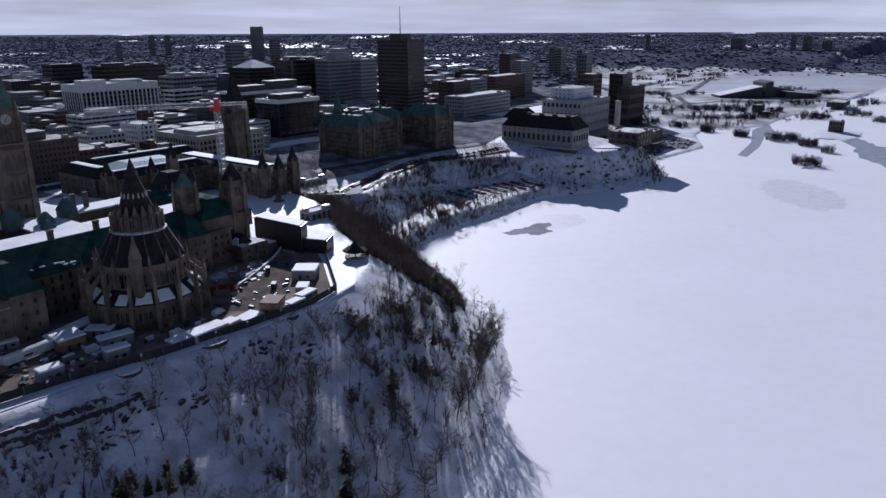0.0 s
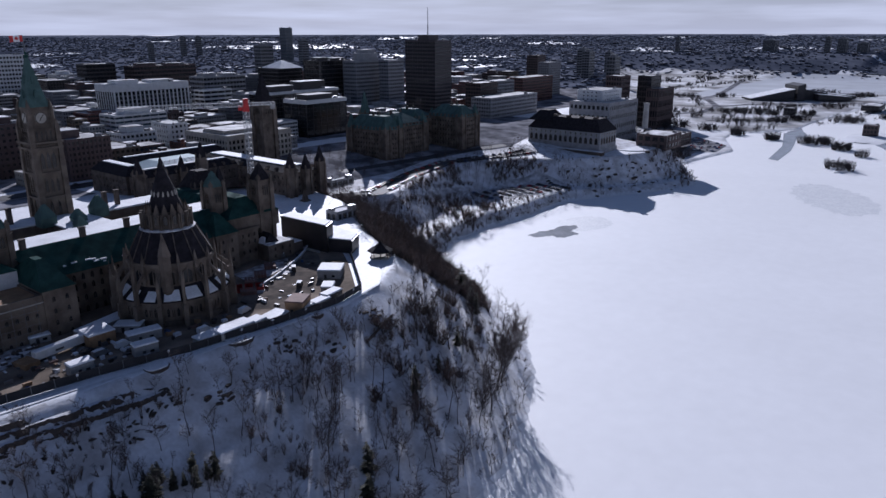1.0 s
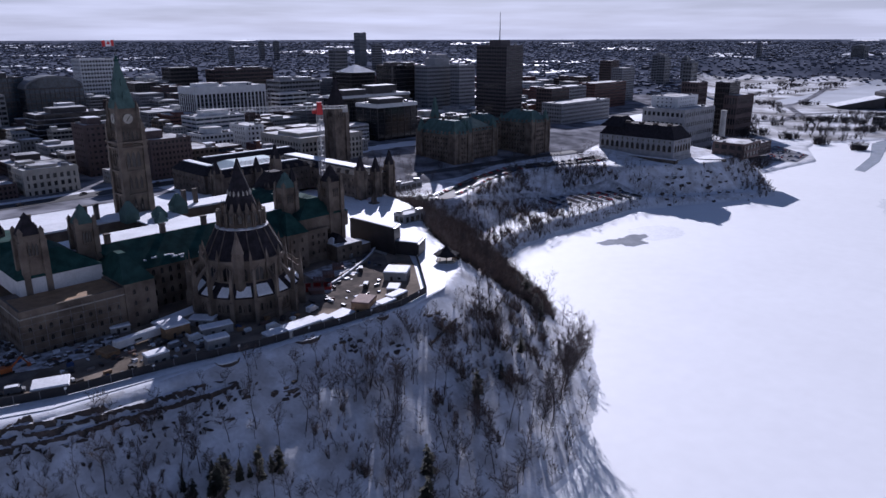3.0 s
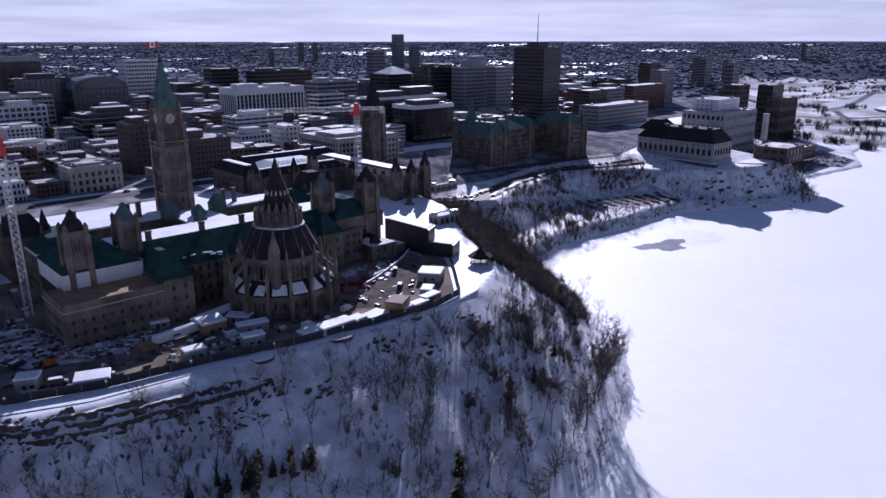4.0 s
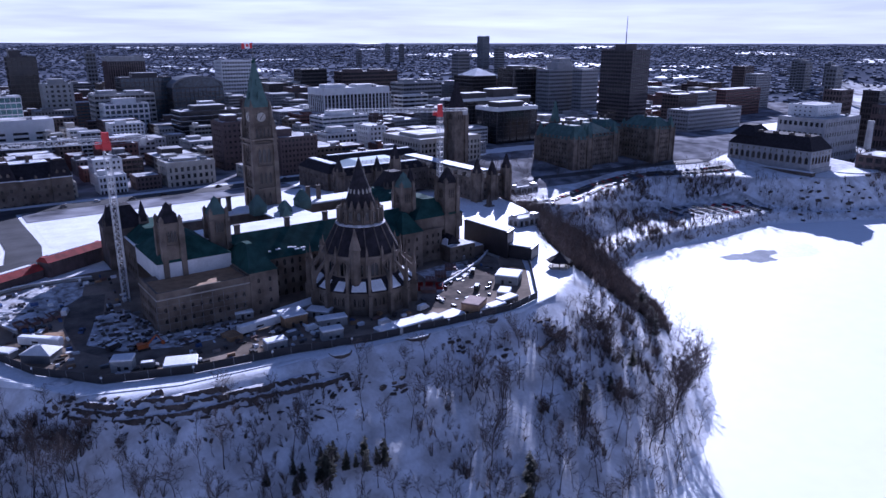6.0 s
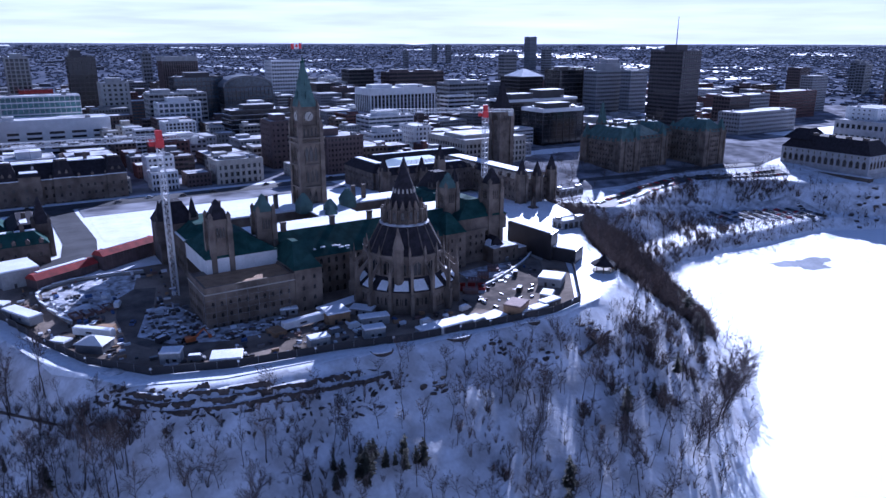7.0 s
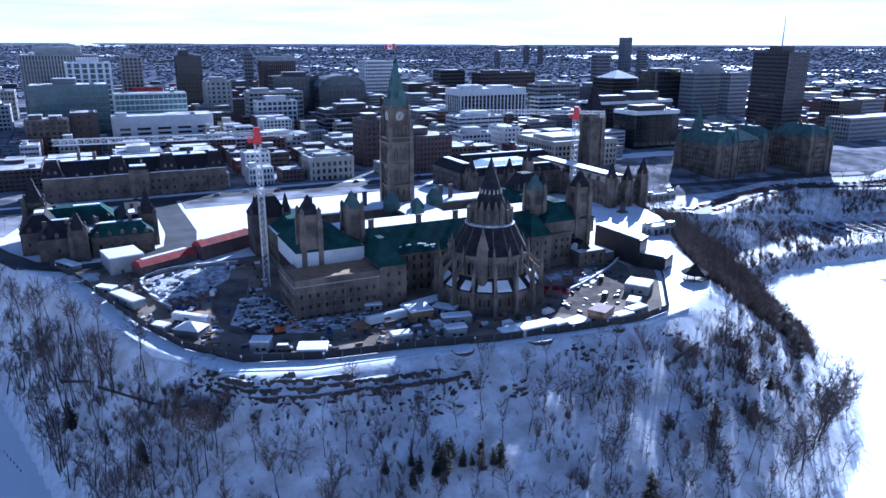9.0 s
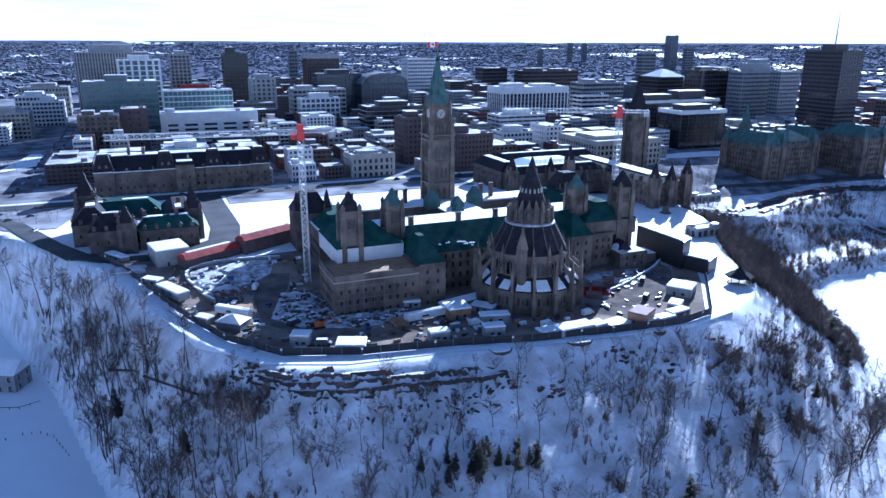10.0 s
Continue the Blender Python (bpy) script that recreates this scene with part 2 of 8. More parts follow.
# ---------- terrain ----------
RIVER = -50.0
SHORE = [(-249, 154), (-218, 63), (-183, -29), (-162, -106), (-143, -164), (-95, -205), (-32, -228), (23, -227), (51, -221), (81, -208), (111, -192), (140, -169),
         (170, -130), (188, -92), (212, -54), (258, -43), (301, -41), (338, -47), (375, -46), (412, -46), (445, -64), (482, -82), (516, -101), (550, -109), (592, -90), (645, -55), (781, -74), (879, -33),
         (938, -22), (997, -64), (1052, -86), (1166, -87), (1565, -125)]
HILL = [(-272, 138), (-203, 52), (-191, 32), (-178, 9), (-167, -9), (-158, -27), (-150, -43), (-129, -93), (-114, -117), (-103, -129), (-85, -135), (-58, -137.5), (-29, -141), (10, -145.5), (44, -146.5), (67, -142),
         (90, -130), (102, -118), (112, -97), (124, -72), (143, -48), (166, -14), (174, 20), (170, 80), (162, 191)]


def seg_dist(px, py, line, closed=False):
    best = np.full(px.shape, 1e9)
    pts = line + [line[0]] if closed else line
    for (ax, ay), (bx, by) in zip(pts, pts[1:]):
        dx, dy = bx - ax, by - ay
        t = np.clip(((px - ax) * dx + (py - ay) * dy) / (dx * dx + dy * dy), 0, 1)
        best = np.minimum(best, np.hypot(px - ax - t * dx, py - ay - t * dy))
    return best


def inside(px, py, poly):
    r = np.zeros(px.shape, bool)
    n = len(poly)
    for i in range(n):
        (ax, ay), (bx, by) = poly[i], poly[(i + 1) % n]
        c = (ay > py) != (by > py)
        with np.errstate(divide="ignore", invalid="ignore"):
            r ^= c & (px < (bx - ax) * (py - ay) / ((by - ay) if by != ay else 1e-9) + ax)
    return r


LAND = SHORE + [(6000, -400), (6000, 6000), (-6000, 6000), (-6000, 400), (-400, 300)]
HILL_POLY = HILL + [(190, 400), (-235, 400)]


def wobble(px, py, s, seed):
    r = np.zeros(px.shape)
    for k in range(5):
        a = 1.3 * k + seed
        r += np.sin((px * math.cos(a) + py * math.sin(a)) / s * (1 + 0.37 * k) + seed * 2.1 * k) / 5
    return r


# the upper edge of the scarp west of the hill
SCARP = [(186, 70), (214, 26), (246, 14), (308, 36), (380, 50), (432, 26), (455, -8), (486, -30), (504, -44), (536, -58), (572, -62), (620, -50), (680, -40)]
SCARP_POLY = SCARP + [(700, 6000), (186, 6000)]


def west_height(px, py, ds, city):
    dt = seg_dist(px, py, SCARP)
    up = -22 + 5 * smooth(12, 60, dt)
    up = up + (city - up) * smooth(50, 150, dt)
    shelf = RIVER + (8 - 3 * smooth(430, 480, px)) * smooth(0, 12, ds)
    drop = -22 - (0.72 + 0.2 * smooth(450, 500, px)) * dt + 1.2 * wobble(px, py, 8, 2.2) * np.clip(dt / 8, 0, 1)
    return np.where(inside(px, py, SCARP_POLY), up, np.maximum(shelf, np.minimum(drop, RIVER + 1.6 * ds)))


def ground_height(px, py):
    px, py = np.asarray(px, float), np.asarray(py, float)
    far = np.hypot(px + 166, py + 297)
    city = -8 - 3 * smooth(300, 700, px) + np.where(far > 1100, 80 * (np.clip(far - 1100, 0, 4000) / 3800) ** 2, 0)
    low = -25 + 14 * smooth(-35, 45, py)
    terr = low * (1 - smooth(380, 440, px)) + (-14.0) * smooth(380, 440, px)
    blend = smooth(40, 90, py)
    terr = terr * (1 - blend) + city * blend
    terr = np.where(px < 0, city, terr)
    ds = seg_dist(px, py, SHORE)
    dh = seg_dist(px, py, HILL)
    on_land, on_hill = inside(px, py, LAND), inside(px, py, HILL_POLY)
    hill = -8 + 6.5 * smooth(-75, -10, py) * (1 - smooth(95, 130, px)) - 5 * smooth(20, 150, py)
    width = 45 - 24 * smooth(230, 280, px) + 9 * smooth(400, 440, px) + 190 * smooth(570, 700, px)
    low_side = RIVER + (terr - RIVER) * smooth(0, 1, ds / width)
    low_side = np.where((px < 250) & (py < 190), RIVER + 1 + (low_side - RIVER - 1) * smooth(100, 190, px), low_side)
    wb = smooth(185, 212, px) * (1 - smooth(600, 680, px))
    low_side = low_side * (1 - wb) + west_height(px, py, ds, city) * wb
    s = ds / (ds + dh + 1e-6)
    slope = RIVER + (hill - RIVER) * s ** 1.06 + 1.2 * wobble(px, py, 9, 1.0) * np.clip(s * (1 - s) * 4, 0, 1) + 0.5 * wobble(px, py, 3.1, 2.0) * np.clip(s * (1 - s) * 4, 0, 1)
    slope = np.where(px > 100, np.minimum(slope, hill - 0.55 * dh), slope)
    near_hill = (px < 260) & (py < 200)
    z = np.where(near_hill, np.maximum(low_side, np.where(dh < 130, slope, -99)), low_side)
    z = np.where(on_hill, np.where(py < 150, hill, np.maximum(hill, city)), z)
    away = np.degrees(np.arctan2(px + 136, py + 336.5))
    flat = smooth(63.5, 66.5, away) * smooth(800, 900, far) * (1 - smooth(2500, 3100, far))
    z = z * (1 - flat) + (RIVER + 1.6) * flat
    bay = smooth(1700, 1800, px + 0.9 * py) * (1 - smooth(2400, 2500, px)) * (1 - smooth(240, 300, py))
    z = z * (1 - bay) + (RIVER - 2) * bay
    z = np.where(on_land, z, RIVER - 3 * np.clip(ds / 10, 0, 1))
    return z


def axis(parts):
    out = []
    for a, b, step in parts:
        out += list(np.arange(a, b, step))
    return np.array(out + [parts[-1][1]])


GX = axis([(-4900, -900, 160), (-900, -260, 20), (-260, 130, 2.5), (130, 620, 5), (620, 1200, 12), (1200, 4900, 75)])
GY = axis([(-4900, -900, 160), (-900, -240, 20), (-240, 60, 2.5), (60, 200, 7), (200, 1200, 25), (1200, 4900, 75)])
gx, gy = np.meshgrid(GX, GY)
gz = ground_height(gx, gy)
nx, ny = len(GX), len(GY)
gv = np.stack([gx.ravel(), gy.ravel(), gz.ravel()], 1)
ii = np.arange(nx * ny).reshape(ny, nx)
gf = np.stack([ii[:-1, :-1].ravel(), ii[:-1, 1:].ravel(), ii[1:, 1:].ravel(), ii[1:, :-1].ravel()], 1)
gm = bpy.data.meshes.new("ground")
gm.from_pydata(gv.tolist(), [], gf.tolist())
gm.polygons.foreach_set("use_smooth", np.ones(len(gf), bool))
gm.materials.append(SNOW)
gm.materials.append(BANK_SNOW)
gm.materials.append(HAZED_GROUND)
gm.materials.append(BAY_ICE)
gm.materials.append(FIELD)
qx, qy, qz = gx[:-1, :-1].ravel(), gy[:-1, :-1].ravel(), gz[:-1, :-1].ravel()
steep = (np.abs(gz[1:, :-1] - gz[:-1, :-1]).ravel() / np.diff(GY).repeat(nx - 1) + np.abs(gz[:-1, 1:] - gz[:-1, :-1]).ravel() / np.tile(np.diff(GX), ny - 1)) > 0.12
bank = steep & (qx > -260) & (qx < 700) & (qy < 160) & (qz < -8.5) & (qz > RIVER + 0.3)
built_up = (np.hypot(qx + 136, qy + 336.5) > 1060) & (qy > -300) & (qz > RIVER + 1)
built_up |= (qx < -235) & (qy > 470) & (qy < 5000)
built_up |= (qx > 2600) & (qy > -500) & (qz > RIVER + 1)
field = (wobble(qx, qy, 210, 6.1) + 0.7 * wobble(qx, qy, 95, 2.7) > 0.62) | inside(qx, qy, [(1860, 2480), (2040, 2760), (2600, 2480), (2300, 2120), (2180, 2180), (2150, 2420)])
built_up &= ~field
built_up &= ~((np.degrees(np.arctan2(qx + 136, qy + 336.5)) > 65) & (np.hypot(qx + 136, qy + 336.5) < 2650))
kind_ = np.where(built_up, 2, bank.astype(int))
on_flats = (np.degrees(np.arctan2(qx + 136, qy + 336.5)) > 65) & (np.hypot(qx + 136, qy + 336.5) < 2650) & (np.hypot(qx + 136, qy + 336.5) > 900) & inside(qx, qy, LAND)
kind_ = np.where(on_flats, np.where(qz < RIVER - 0.5, 3, 4), kind_)
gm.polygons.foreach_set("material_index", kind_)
tagged(new("ground", gm), "snow-covered hill, river bank and city ground", "ground", kind="structure")


def gz_at(x, y):
    return float(ground_height(np.array([x]), np.array([y]))[0])


# the frozen river
bm = bmesh.new()
rp = [bm.verts.new((x, y, RIVER)) for x, y in SHORE]
ro = [bm.verts.new(p + (RIVER,)) for p in ((4900, -700), (4900, -4900), (-4900, -4900), (-4900, 190))]
f = bm.faces.new(list(reversed(rp + ro)))
bmesh.ops.triangulate(bm, faces=[f])
bmesh.ops.recalc_face_normals(bm, faces=bm.faces)
for f in bm.faces:
    if f.normal.z < 0:
        f.normal_flip()
tagged(part("water", bm, ICE_SNOW), "wide frozen river under a smooth sheet of snow", "river", kind="structure")


# ---------- city blocks ----------
FOOTPRINTS = []


def building(label, x, y, w, l, top, floors, wall=CONCRETE, glass=GLASS_DARK, bay=4.0, band=0.35, pier=0.3, base=None, roof=CITY_ROOF, turn=0.0,
             boxes=(), name="office_building", category="building", cap=0.0, cap_mat=None, snow_bands=False, plain=False):
    """An office block, near corner at x, y: a stack of glazed storeys behind proud bands and piers, a parapet, a snowy roof and roof boxes
    (each: x, y, width, length as fractions, height)."""
    if base is None:
        base = min(gz_at(x, y), gz_at(x + w, y), gz_at(x, y + l)) - 1
    FOOTPRINTS.append((x, y, x + w, y + l))
    b = thing(name, label, category, at=(x, y, base))
    b.rotation_euler = (0, 0, radians(turn))
    h = top - base
    fh = (h - cap) / floors
    e = 0.35
    for i in range(1 if plain else floors):
        bm = bmesh.new()
        add_box(bm, e, e, i * fh + 0.02, w - e, l - e, (floors if plain else i + 1) * fh - 0.02)
        part("glazing" if plain else "storey", bm, glass, b)
    bm = bmesh.new()
    for i in range(floors + 1):
        z0 = max(0, i * fh - band * fh / 2)
        z1 = min(h - cap, i * fh + band * fh / 2)
        if i == 0:
            z1 = fh * 0.25
        for a in ((0, 0, w, e), (0, l - e, w, l), (0, e, e, l - e), (w - e, e, w, l - e)):
            add_box(bm, a[0], a[1], z0, a[2], a[3], z1)
    if pier > 0:
        p = pier * bay
        for side, length in ((0, w), (1, l)):
            k = max(1, round(length / bay))
            for i in range(k + 1):
                c = min(max(i * length / k, p / 2), length - p / 2)
                if side == 0:
                    add_box(bm, c - p / 2, -0.12, 0, c + p / 2, e, h - cap - 0.02)
                    add_box(bm, c - p / 2, l - e, 0, c + p / 2, l + 0.12, h - cap - 0.02)
                else:
                    add_box(bm, -0.12, c - p / 2, 0, e, c + p / 2, h - cap - 0.02)
                    add_box(bm, w - e, c - p / 2, 0, w + 0.12, c + p / 2, h - cap - 0.02)
    tagged(part("wall", bm, wall, b), kind="stuff")
    if cap > 0:
        bm = bmesh.new()
        add_box(bm, -0.3, -0.3, h - cap, w + 0.3, l + 0.3, h)
        part("cornice", bm, cap_mat or wall, b)
    if snow_bands:
        bm = bmesh.new()
        for i in range(1, floors):
            add_box(bm, -0.5, -0.5, i * fh + band * fh / 2, w + 0.5, 0.4, i * fh + band * fh / 2 + 0.25)
            add_box(bm, -0.5, 0.4, i * fh + band * fh / 2, 0.4, l + 0.5, i * fh + band * fh / 2 + 0.25)
        part("snowy_ledge", bm, ROOF_SNOW, b)
    bm = bmesh.new()
    for a in ((0, 0, w, 0.5), (0, l - 0.5, w, l), (0, 0.5, 0.5, l - 0.5), (w - 0.5, 0.5, w, l - 0.5)):
        add_box(bm, a[0], a[1], h + 0.004, a[2], a[3], h + 0.9)
    part("parapet", bm, cap_mat or wall, b)
    bm = bmesh.new()
    add_box(bm, 0.5, 0.5, h - 0.3, w - 0.5, l - 0.5, h + 0.45)
    part("roof", bm, roof, b, "snow-covered flat roof")
    for fx, fy, fw, fl, fhh in boxes:
        bm = bmesh.new()
        add_box(bm, fx * w, fy * l, h + 0.4, (fx + fw) * w, (fy + fl) * l, h + fhh)
        part("penthouse", bm, wall, b)
        bm = bmesh.new()
        add_box(bm, fx * w - 0.2, fy * l - 0.2, h + fhh, (fx + fw) * w + 0.2, (fy + fl) * l + 0.2, h + fhh + 0.4)
        part("penthouse_snow", bm, CITY_ROOF, b)
    if not plain:
        for fx, fy, s in ((0.12, 0.7, 1.6), (0.8, 0.15, 2.2)):
            bm = bmesh.new()
            add_box(bm, fx * w - s, fy * l - s * 0.7, h + 0.45, fx * w + s, fy * l + s * 0.7, h + 0.45 + s, taper=0.06)
            part("roof_vent", bm, STEEL, b)
    return b


DARK_BROWN = material("dark_brown_panel", (0.06, 0.05, 0.054), 0.6, vary=0.15, scale=0.2, fine=1.5, bump=0.05)
PH = ((0.25, 0.25, 0.5, 0.5, 5),)
PH2 = ((0.1, 0.3, 0.3, 0.4, 4), (0.55, 0.2, 0.3, 0.5, 3))
building("tall dark office slab with fine pale vertical ribs", -208, 612, 80, 60, 77, 16, CONCRETE, bay=3.2, band=0.1, pier=0.4, boxes=((0.2, 0.2, 0.6, 0.5, 9),))
building("pale office block with tall blue window strips", -161, 543, 45, 35, 70, 14, WHITE_PANEL, GLASS_BLUE, bay=7, band=0.2, pier=0.35, boxes=PH)
building("long teal-glass office block", -193, 461, 70, 45, 51, 11, GREY_PANEL, GLASS_TEAL, bay=4, band=0.28, pier=0.1, boxes=((0.3, 0.3, 0.3, 0.4, 6),))
building("beige stone hotel with bay windows", -193, 363, 34, 30, 27, 8, SANDSTONE, bay=5, band=0.4, pier=0.4, boxes=PH2)
building("dark brown brick block without windows on its side", -158, 377, 22, 30, 31, 7, BRICK, bay=9, band=0.7, pier=0.7)
building("apartment tower under construction in grey concrete", -102, 663, 25, 28, 73, 18, CONCRETE, bay=5, band=0.25, pier=0.25, boxes=PH)
building("low block wrapped in red sheeting on a building site", -94, 613, 34, 20, 38, 4, RED_COVER, bay=8, band=0.7, pier=0.5)
building("teal glass office block with a low flat roof", -118, 464, 69, 25, 41, 9, WHITE_PANEL, GLASS_TEAL, bay=4.5, band=0.22, pier=0.08)
building("long white-clad building with a wide snowy roof", -124, 409, 92, 36, 23, 5, WHITE_PANEL, GLASS_DARK, bay=20, band=0.5, pier=0.3, cap=9, cap_mat=WHITE_PANEL, boxes=((0.05, 0.3, 0.1, 0.3, 3),))
building("dark stepped glass tower", -36, 659, 31, 26, 74, 16, DARK_PANEL, bay=5, band=0.2, pier=0.1, boxes=((0.1, 0.1, 0.4, 0.6, 8),))
building("plain grey concrete office tower", -17, 555, 30, 25, 47, 11, CONCRETE, bay=6, band=0.5, pier=0.5, boxes=PH)
building("brown office tower with pale vertical fins", 80, 691, 47, 30, 72, 15, BRICK, bay=3, band=0.15, pier=0.4, cap=5, cap_mat=CONCRETE)
building("dark glass office block beside a curved one", 60, 542, 57, 25, 52, 12, DARK_PANEL, GLASS_BLUE, bay=5, band=0.2, pier=0.1, boxes=PH)
building("dark glass office block under a vaulted roof", 110, 520, 60, 28, 40, 10, DARK_PANEL, GLASS_BLUE, bay=5, band=0.2, pier=0.12)
vault = thing("vaulted_roof", "curved dark metal roof over a glass office block", "roof", at=(110, 520, 40.9))
for k in range(9):
    a0, a1 = math.pi * k / 9, math.pi * (k + 1) / 9
    bm = bmesh.new()
    q0, q1 = (30 - 30.6 * math.cos(a0), 13 * math.sin(a0)), (30 - 30.6 * math.cos(a1), 13 * math.sin(a1))
    vs = [bm.verts.new(p) for p in ((q0[0], -0.4, q0[1]), (q1[0], -0.4, q1[1]), (q1[0], 28.4, q1[1]), (q0[0], 28.4, q0[1]), (30 + (q0[0] - 30) * 0.94, -0.4, q0[1] * 0.9 - 0.3), (30 + (q1[0] - 30) * 0.94, -0.4, q1[1] * 0.9 - 0.3), (30 + (q1[0] - 30) * 0.94, 28.4, q1[1] * 0.9 - 0.3), (30 + (q0[0] - 30) * 0.94, 28.4, q0[1] * 0.9 - 0.3))]
    for f in ((0, 1, 2, 3), (7, 6, 5, 4), (4, 5, 1, 0), (5, 6, 2, 1), (6, 7, 3, 2), (7, 4, 0, 3)):
        bm.faces.new([vs[i] for i in f])
    part("roof_panel", bm, GREY_PANEL, vault)
bm = bmesh.new()
add_prism(bm, [(30 - 28.5 * math.cos(math.pi * k / 12), 11.6 * math.sin(math.pi * k / 12)) for k in range(13)], 1.0, 27.0)
for q in bm.verts:
    q.co = Vector((q.co.x, q.co.z, q.co.y - 0.2))
bmesh.ops.recalc_face_normals(bm, faces=bm.faces)
part("gable_glazing", bm, GLASS_BLUE, vault)
building("white office tower with rows of square windows", 234, 699, 48, 30, 65, 14, WHITE_PANEL, bay=4, band=0.45, pier=0.3)
building("broad pale office block with long window rows", 22, 497, 62, 30, 37, 9, CONCRETE, bay=5, band=0.45, pier=0.12, boxes=PH2)
building("pale office block with white window bays", 25, 471, 45, 23, 29, 7, WHITE_PANEL, GLASS_BLUE, bay=6, band=0.35, pier=0.25, boxes=PH)
building("dark glass block with snow along its stepped ledges", 79, 394, 65, 32, 24, 7, DARK_PANEL, bay=8, band=0.25, pier=0.05, snow_bands=True, boxes=PH)
building("dark brown brick block beside the street", 57, 214, 20, 25, 31, 9, BRICK, bay=4, band=0.6, pier=0.5, boxes=PH)
building("grey-brown brick block of five storeys beside the street", -206, 222, 31, 62, 7.5, 5, BRICK, bay=3.6, band=0.45, pier=0.25, boxes=((0.2, 0.5, 0.4, 0.3, 3),))
building("small classical bank of pale stone with tall windows", 1, 173, 34, 22, 10, 3, LIMESTONE, bay=4.5, band=0.4, pier=0.45, cap=2.0, boxes=((0.2, 0.3, 0.5, 0.4, 2),))
building("narrow pale stone block beside the street", -40, 204, 19, 18, 12, 5, WHITE_PANEL, bay=4, band=0.5, pier=0.4)
building("red brick block with window rows", -21, 280, 30, 22, 12, 5, RED_BRICK, bay=4, band=0.45, pier=0.4, boxes=PH)
building("grey block behind the bank", -8, 312, 40, 30, 9, 4, GREY_STONE, bay=5, band=0.5, pier=0.3, boxes=PH)
building("brown office block with rows of square windows", 84, 167, 31, 30, 22, 8, BRICK, bay=3.2, band=0.5, pier=0.45, boxes=((0.0, 0.3, 0.45, 0.5, 6),))
building("pale block with a colonnade of tall fins under a wide roof", 252, 420, 90, 40, 39, 9, WHITE_PANEL, bay=5, band=0.08, pier=0.3, cap=7, cap_mat=WHITE_PANEL, boxes=PH2)
building("stepped block of white bands and blue glass", 208, 339, 55, 30, 16, 6, WHITE_PANEL, GLASS_BLUE, bay=10, band=0.5, pier=0.03, boxes=PH)
building("sandstone block beside the street", 126, 192, 24, 40, 8, 4, SANDSTONE, bay=4, band=0.5, pier=0.4)
building("white-topped low office block", 168, 253, 32, 25, 10, 4, WHITE_PANEL, bay=4, band=0.5, pier=0.3, boxes=PH)
building("white office block with plain side", 214, 254, 18, 30, 14, 5, WHITE_PANEL, bay=4, band=0.5, pier=0.5)
building("long pale classical block with a snowy flat roof", 206, 157, 66, 60, 12, 5, LIMESTONE, bay=4, band=0.4, pier=0.4, cap=2.5, boxes=((0.1, 0.2, 0.5, 0.5, 3),))
building("dark grey office block far off", 382, 746, 45, 30, 48, 10, DARK_PANEL, bay=5, band=0.4, pier=0.05)
building("long dark brown office block", 440, 716, 106, 30, 44, 9, BRICK, bay=5, band=0.4, pier=0.1, boxes=PH2)
building("pale grey office block with a flat roof", 387, 457, 63, 30, 40, 9, GREY_STONE, bay=5, band=0.45, pier=0.1, boxes=PH2)
building("white banded office block", 368, 430, 40, 20, 26, 7, WHITE_PANEL, bay=10, band=0.45, pier=0.04)
building("long dark glass office block", 341, 275, 102, 30, 32, 9, DARK_PANEL, bay=4, band=0.15, pier=0.06, cap=2, cap_mat=WHITE_PANEL, boxes=((0.1, 0.2, 0.3, 0.5, 6), (0.5, 0.2, 0.35, 0.6, 9)))
building("dark glass block with bright steel columns and a pale roof slab", 336, 209, 55, 34, 28, 9, DARK_PANEL, bay=10, band=0.06, pier=0.06, cap=3, cap_mat=WHITE_PANEL, boxes=((0.15, 0.2, 0.6, 0.5, 5),))
building("dark office tower under a snowy pyramid roof", 524, 481, 44, 45, 44, 11, DARK_PANEL, bay=5, band=0.3, pier=0.06)
building("pair of dark office towers", 533, 406, 63, 32, 56, 12, DARK_PANEL, bay=5, band=0.2, pier=0.05, boxes=PH2)
building("grey hotel tower with rows of windows", 569, 372, 58, 25, 55, 13, GREY_STONE, bay=4, band=0.5, pier=0.3, boxes=((0.3, 0.1, 0.5, 0.8, 10), (0.4, 0.2, 0.35, 0.6, 15)))
building("grey slab of flats with window rows", 600, 341, 32, 18, 56, 14, GREY_STONE, bay=4, band=0.5, pier=0.3)
building("tall dark brown office tower", 525, 198, 31, 46, 83, 22, DARK_BROWN, GLASS_DARK, bay=4, band=0.45, pier=0.05, boxes=((0.15, 0.3, 0.6, 0.35, 7),), name="office_tower")
building("slim dark brick apartment tower", 979, 333, 28, 22, 53, 15, BRICK, bay=4, band=0.4, pier=0.2)
building("grey apartment tower beside a darker one", 945, 290, 41, 20, 43, 14, GREY_STONE, bay=4, band=0.4, pier=0.3)
building("brown brick apartment tower with flat roof", 865, 120, 31, 25, 30, 11, BRICK, bay=4, band=0.4, pier=0.3)
building("dark apartment tower on a low podium", 928, 100, 37, 22, 28, 10, DARK_PANEL, bay=4, band=0.3, pier=0.1)
building("low brown podium under a tower", 921, 84, 61, 20, 10, 4, BRICK, bay=4, band=0.4, pier=0.3)
building("grey stone archive with a broad snowy roof", 678, 48, 83, 55, 9, 5, GREY_STONE, bay=6, band=0.6, pier=0.4)
building("pale windowless upper block of the archive", 698, 68, 55, 35, 22, 3, WHITE_PANEL, bay=6, band=0.7, pier=0.6, base=9)
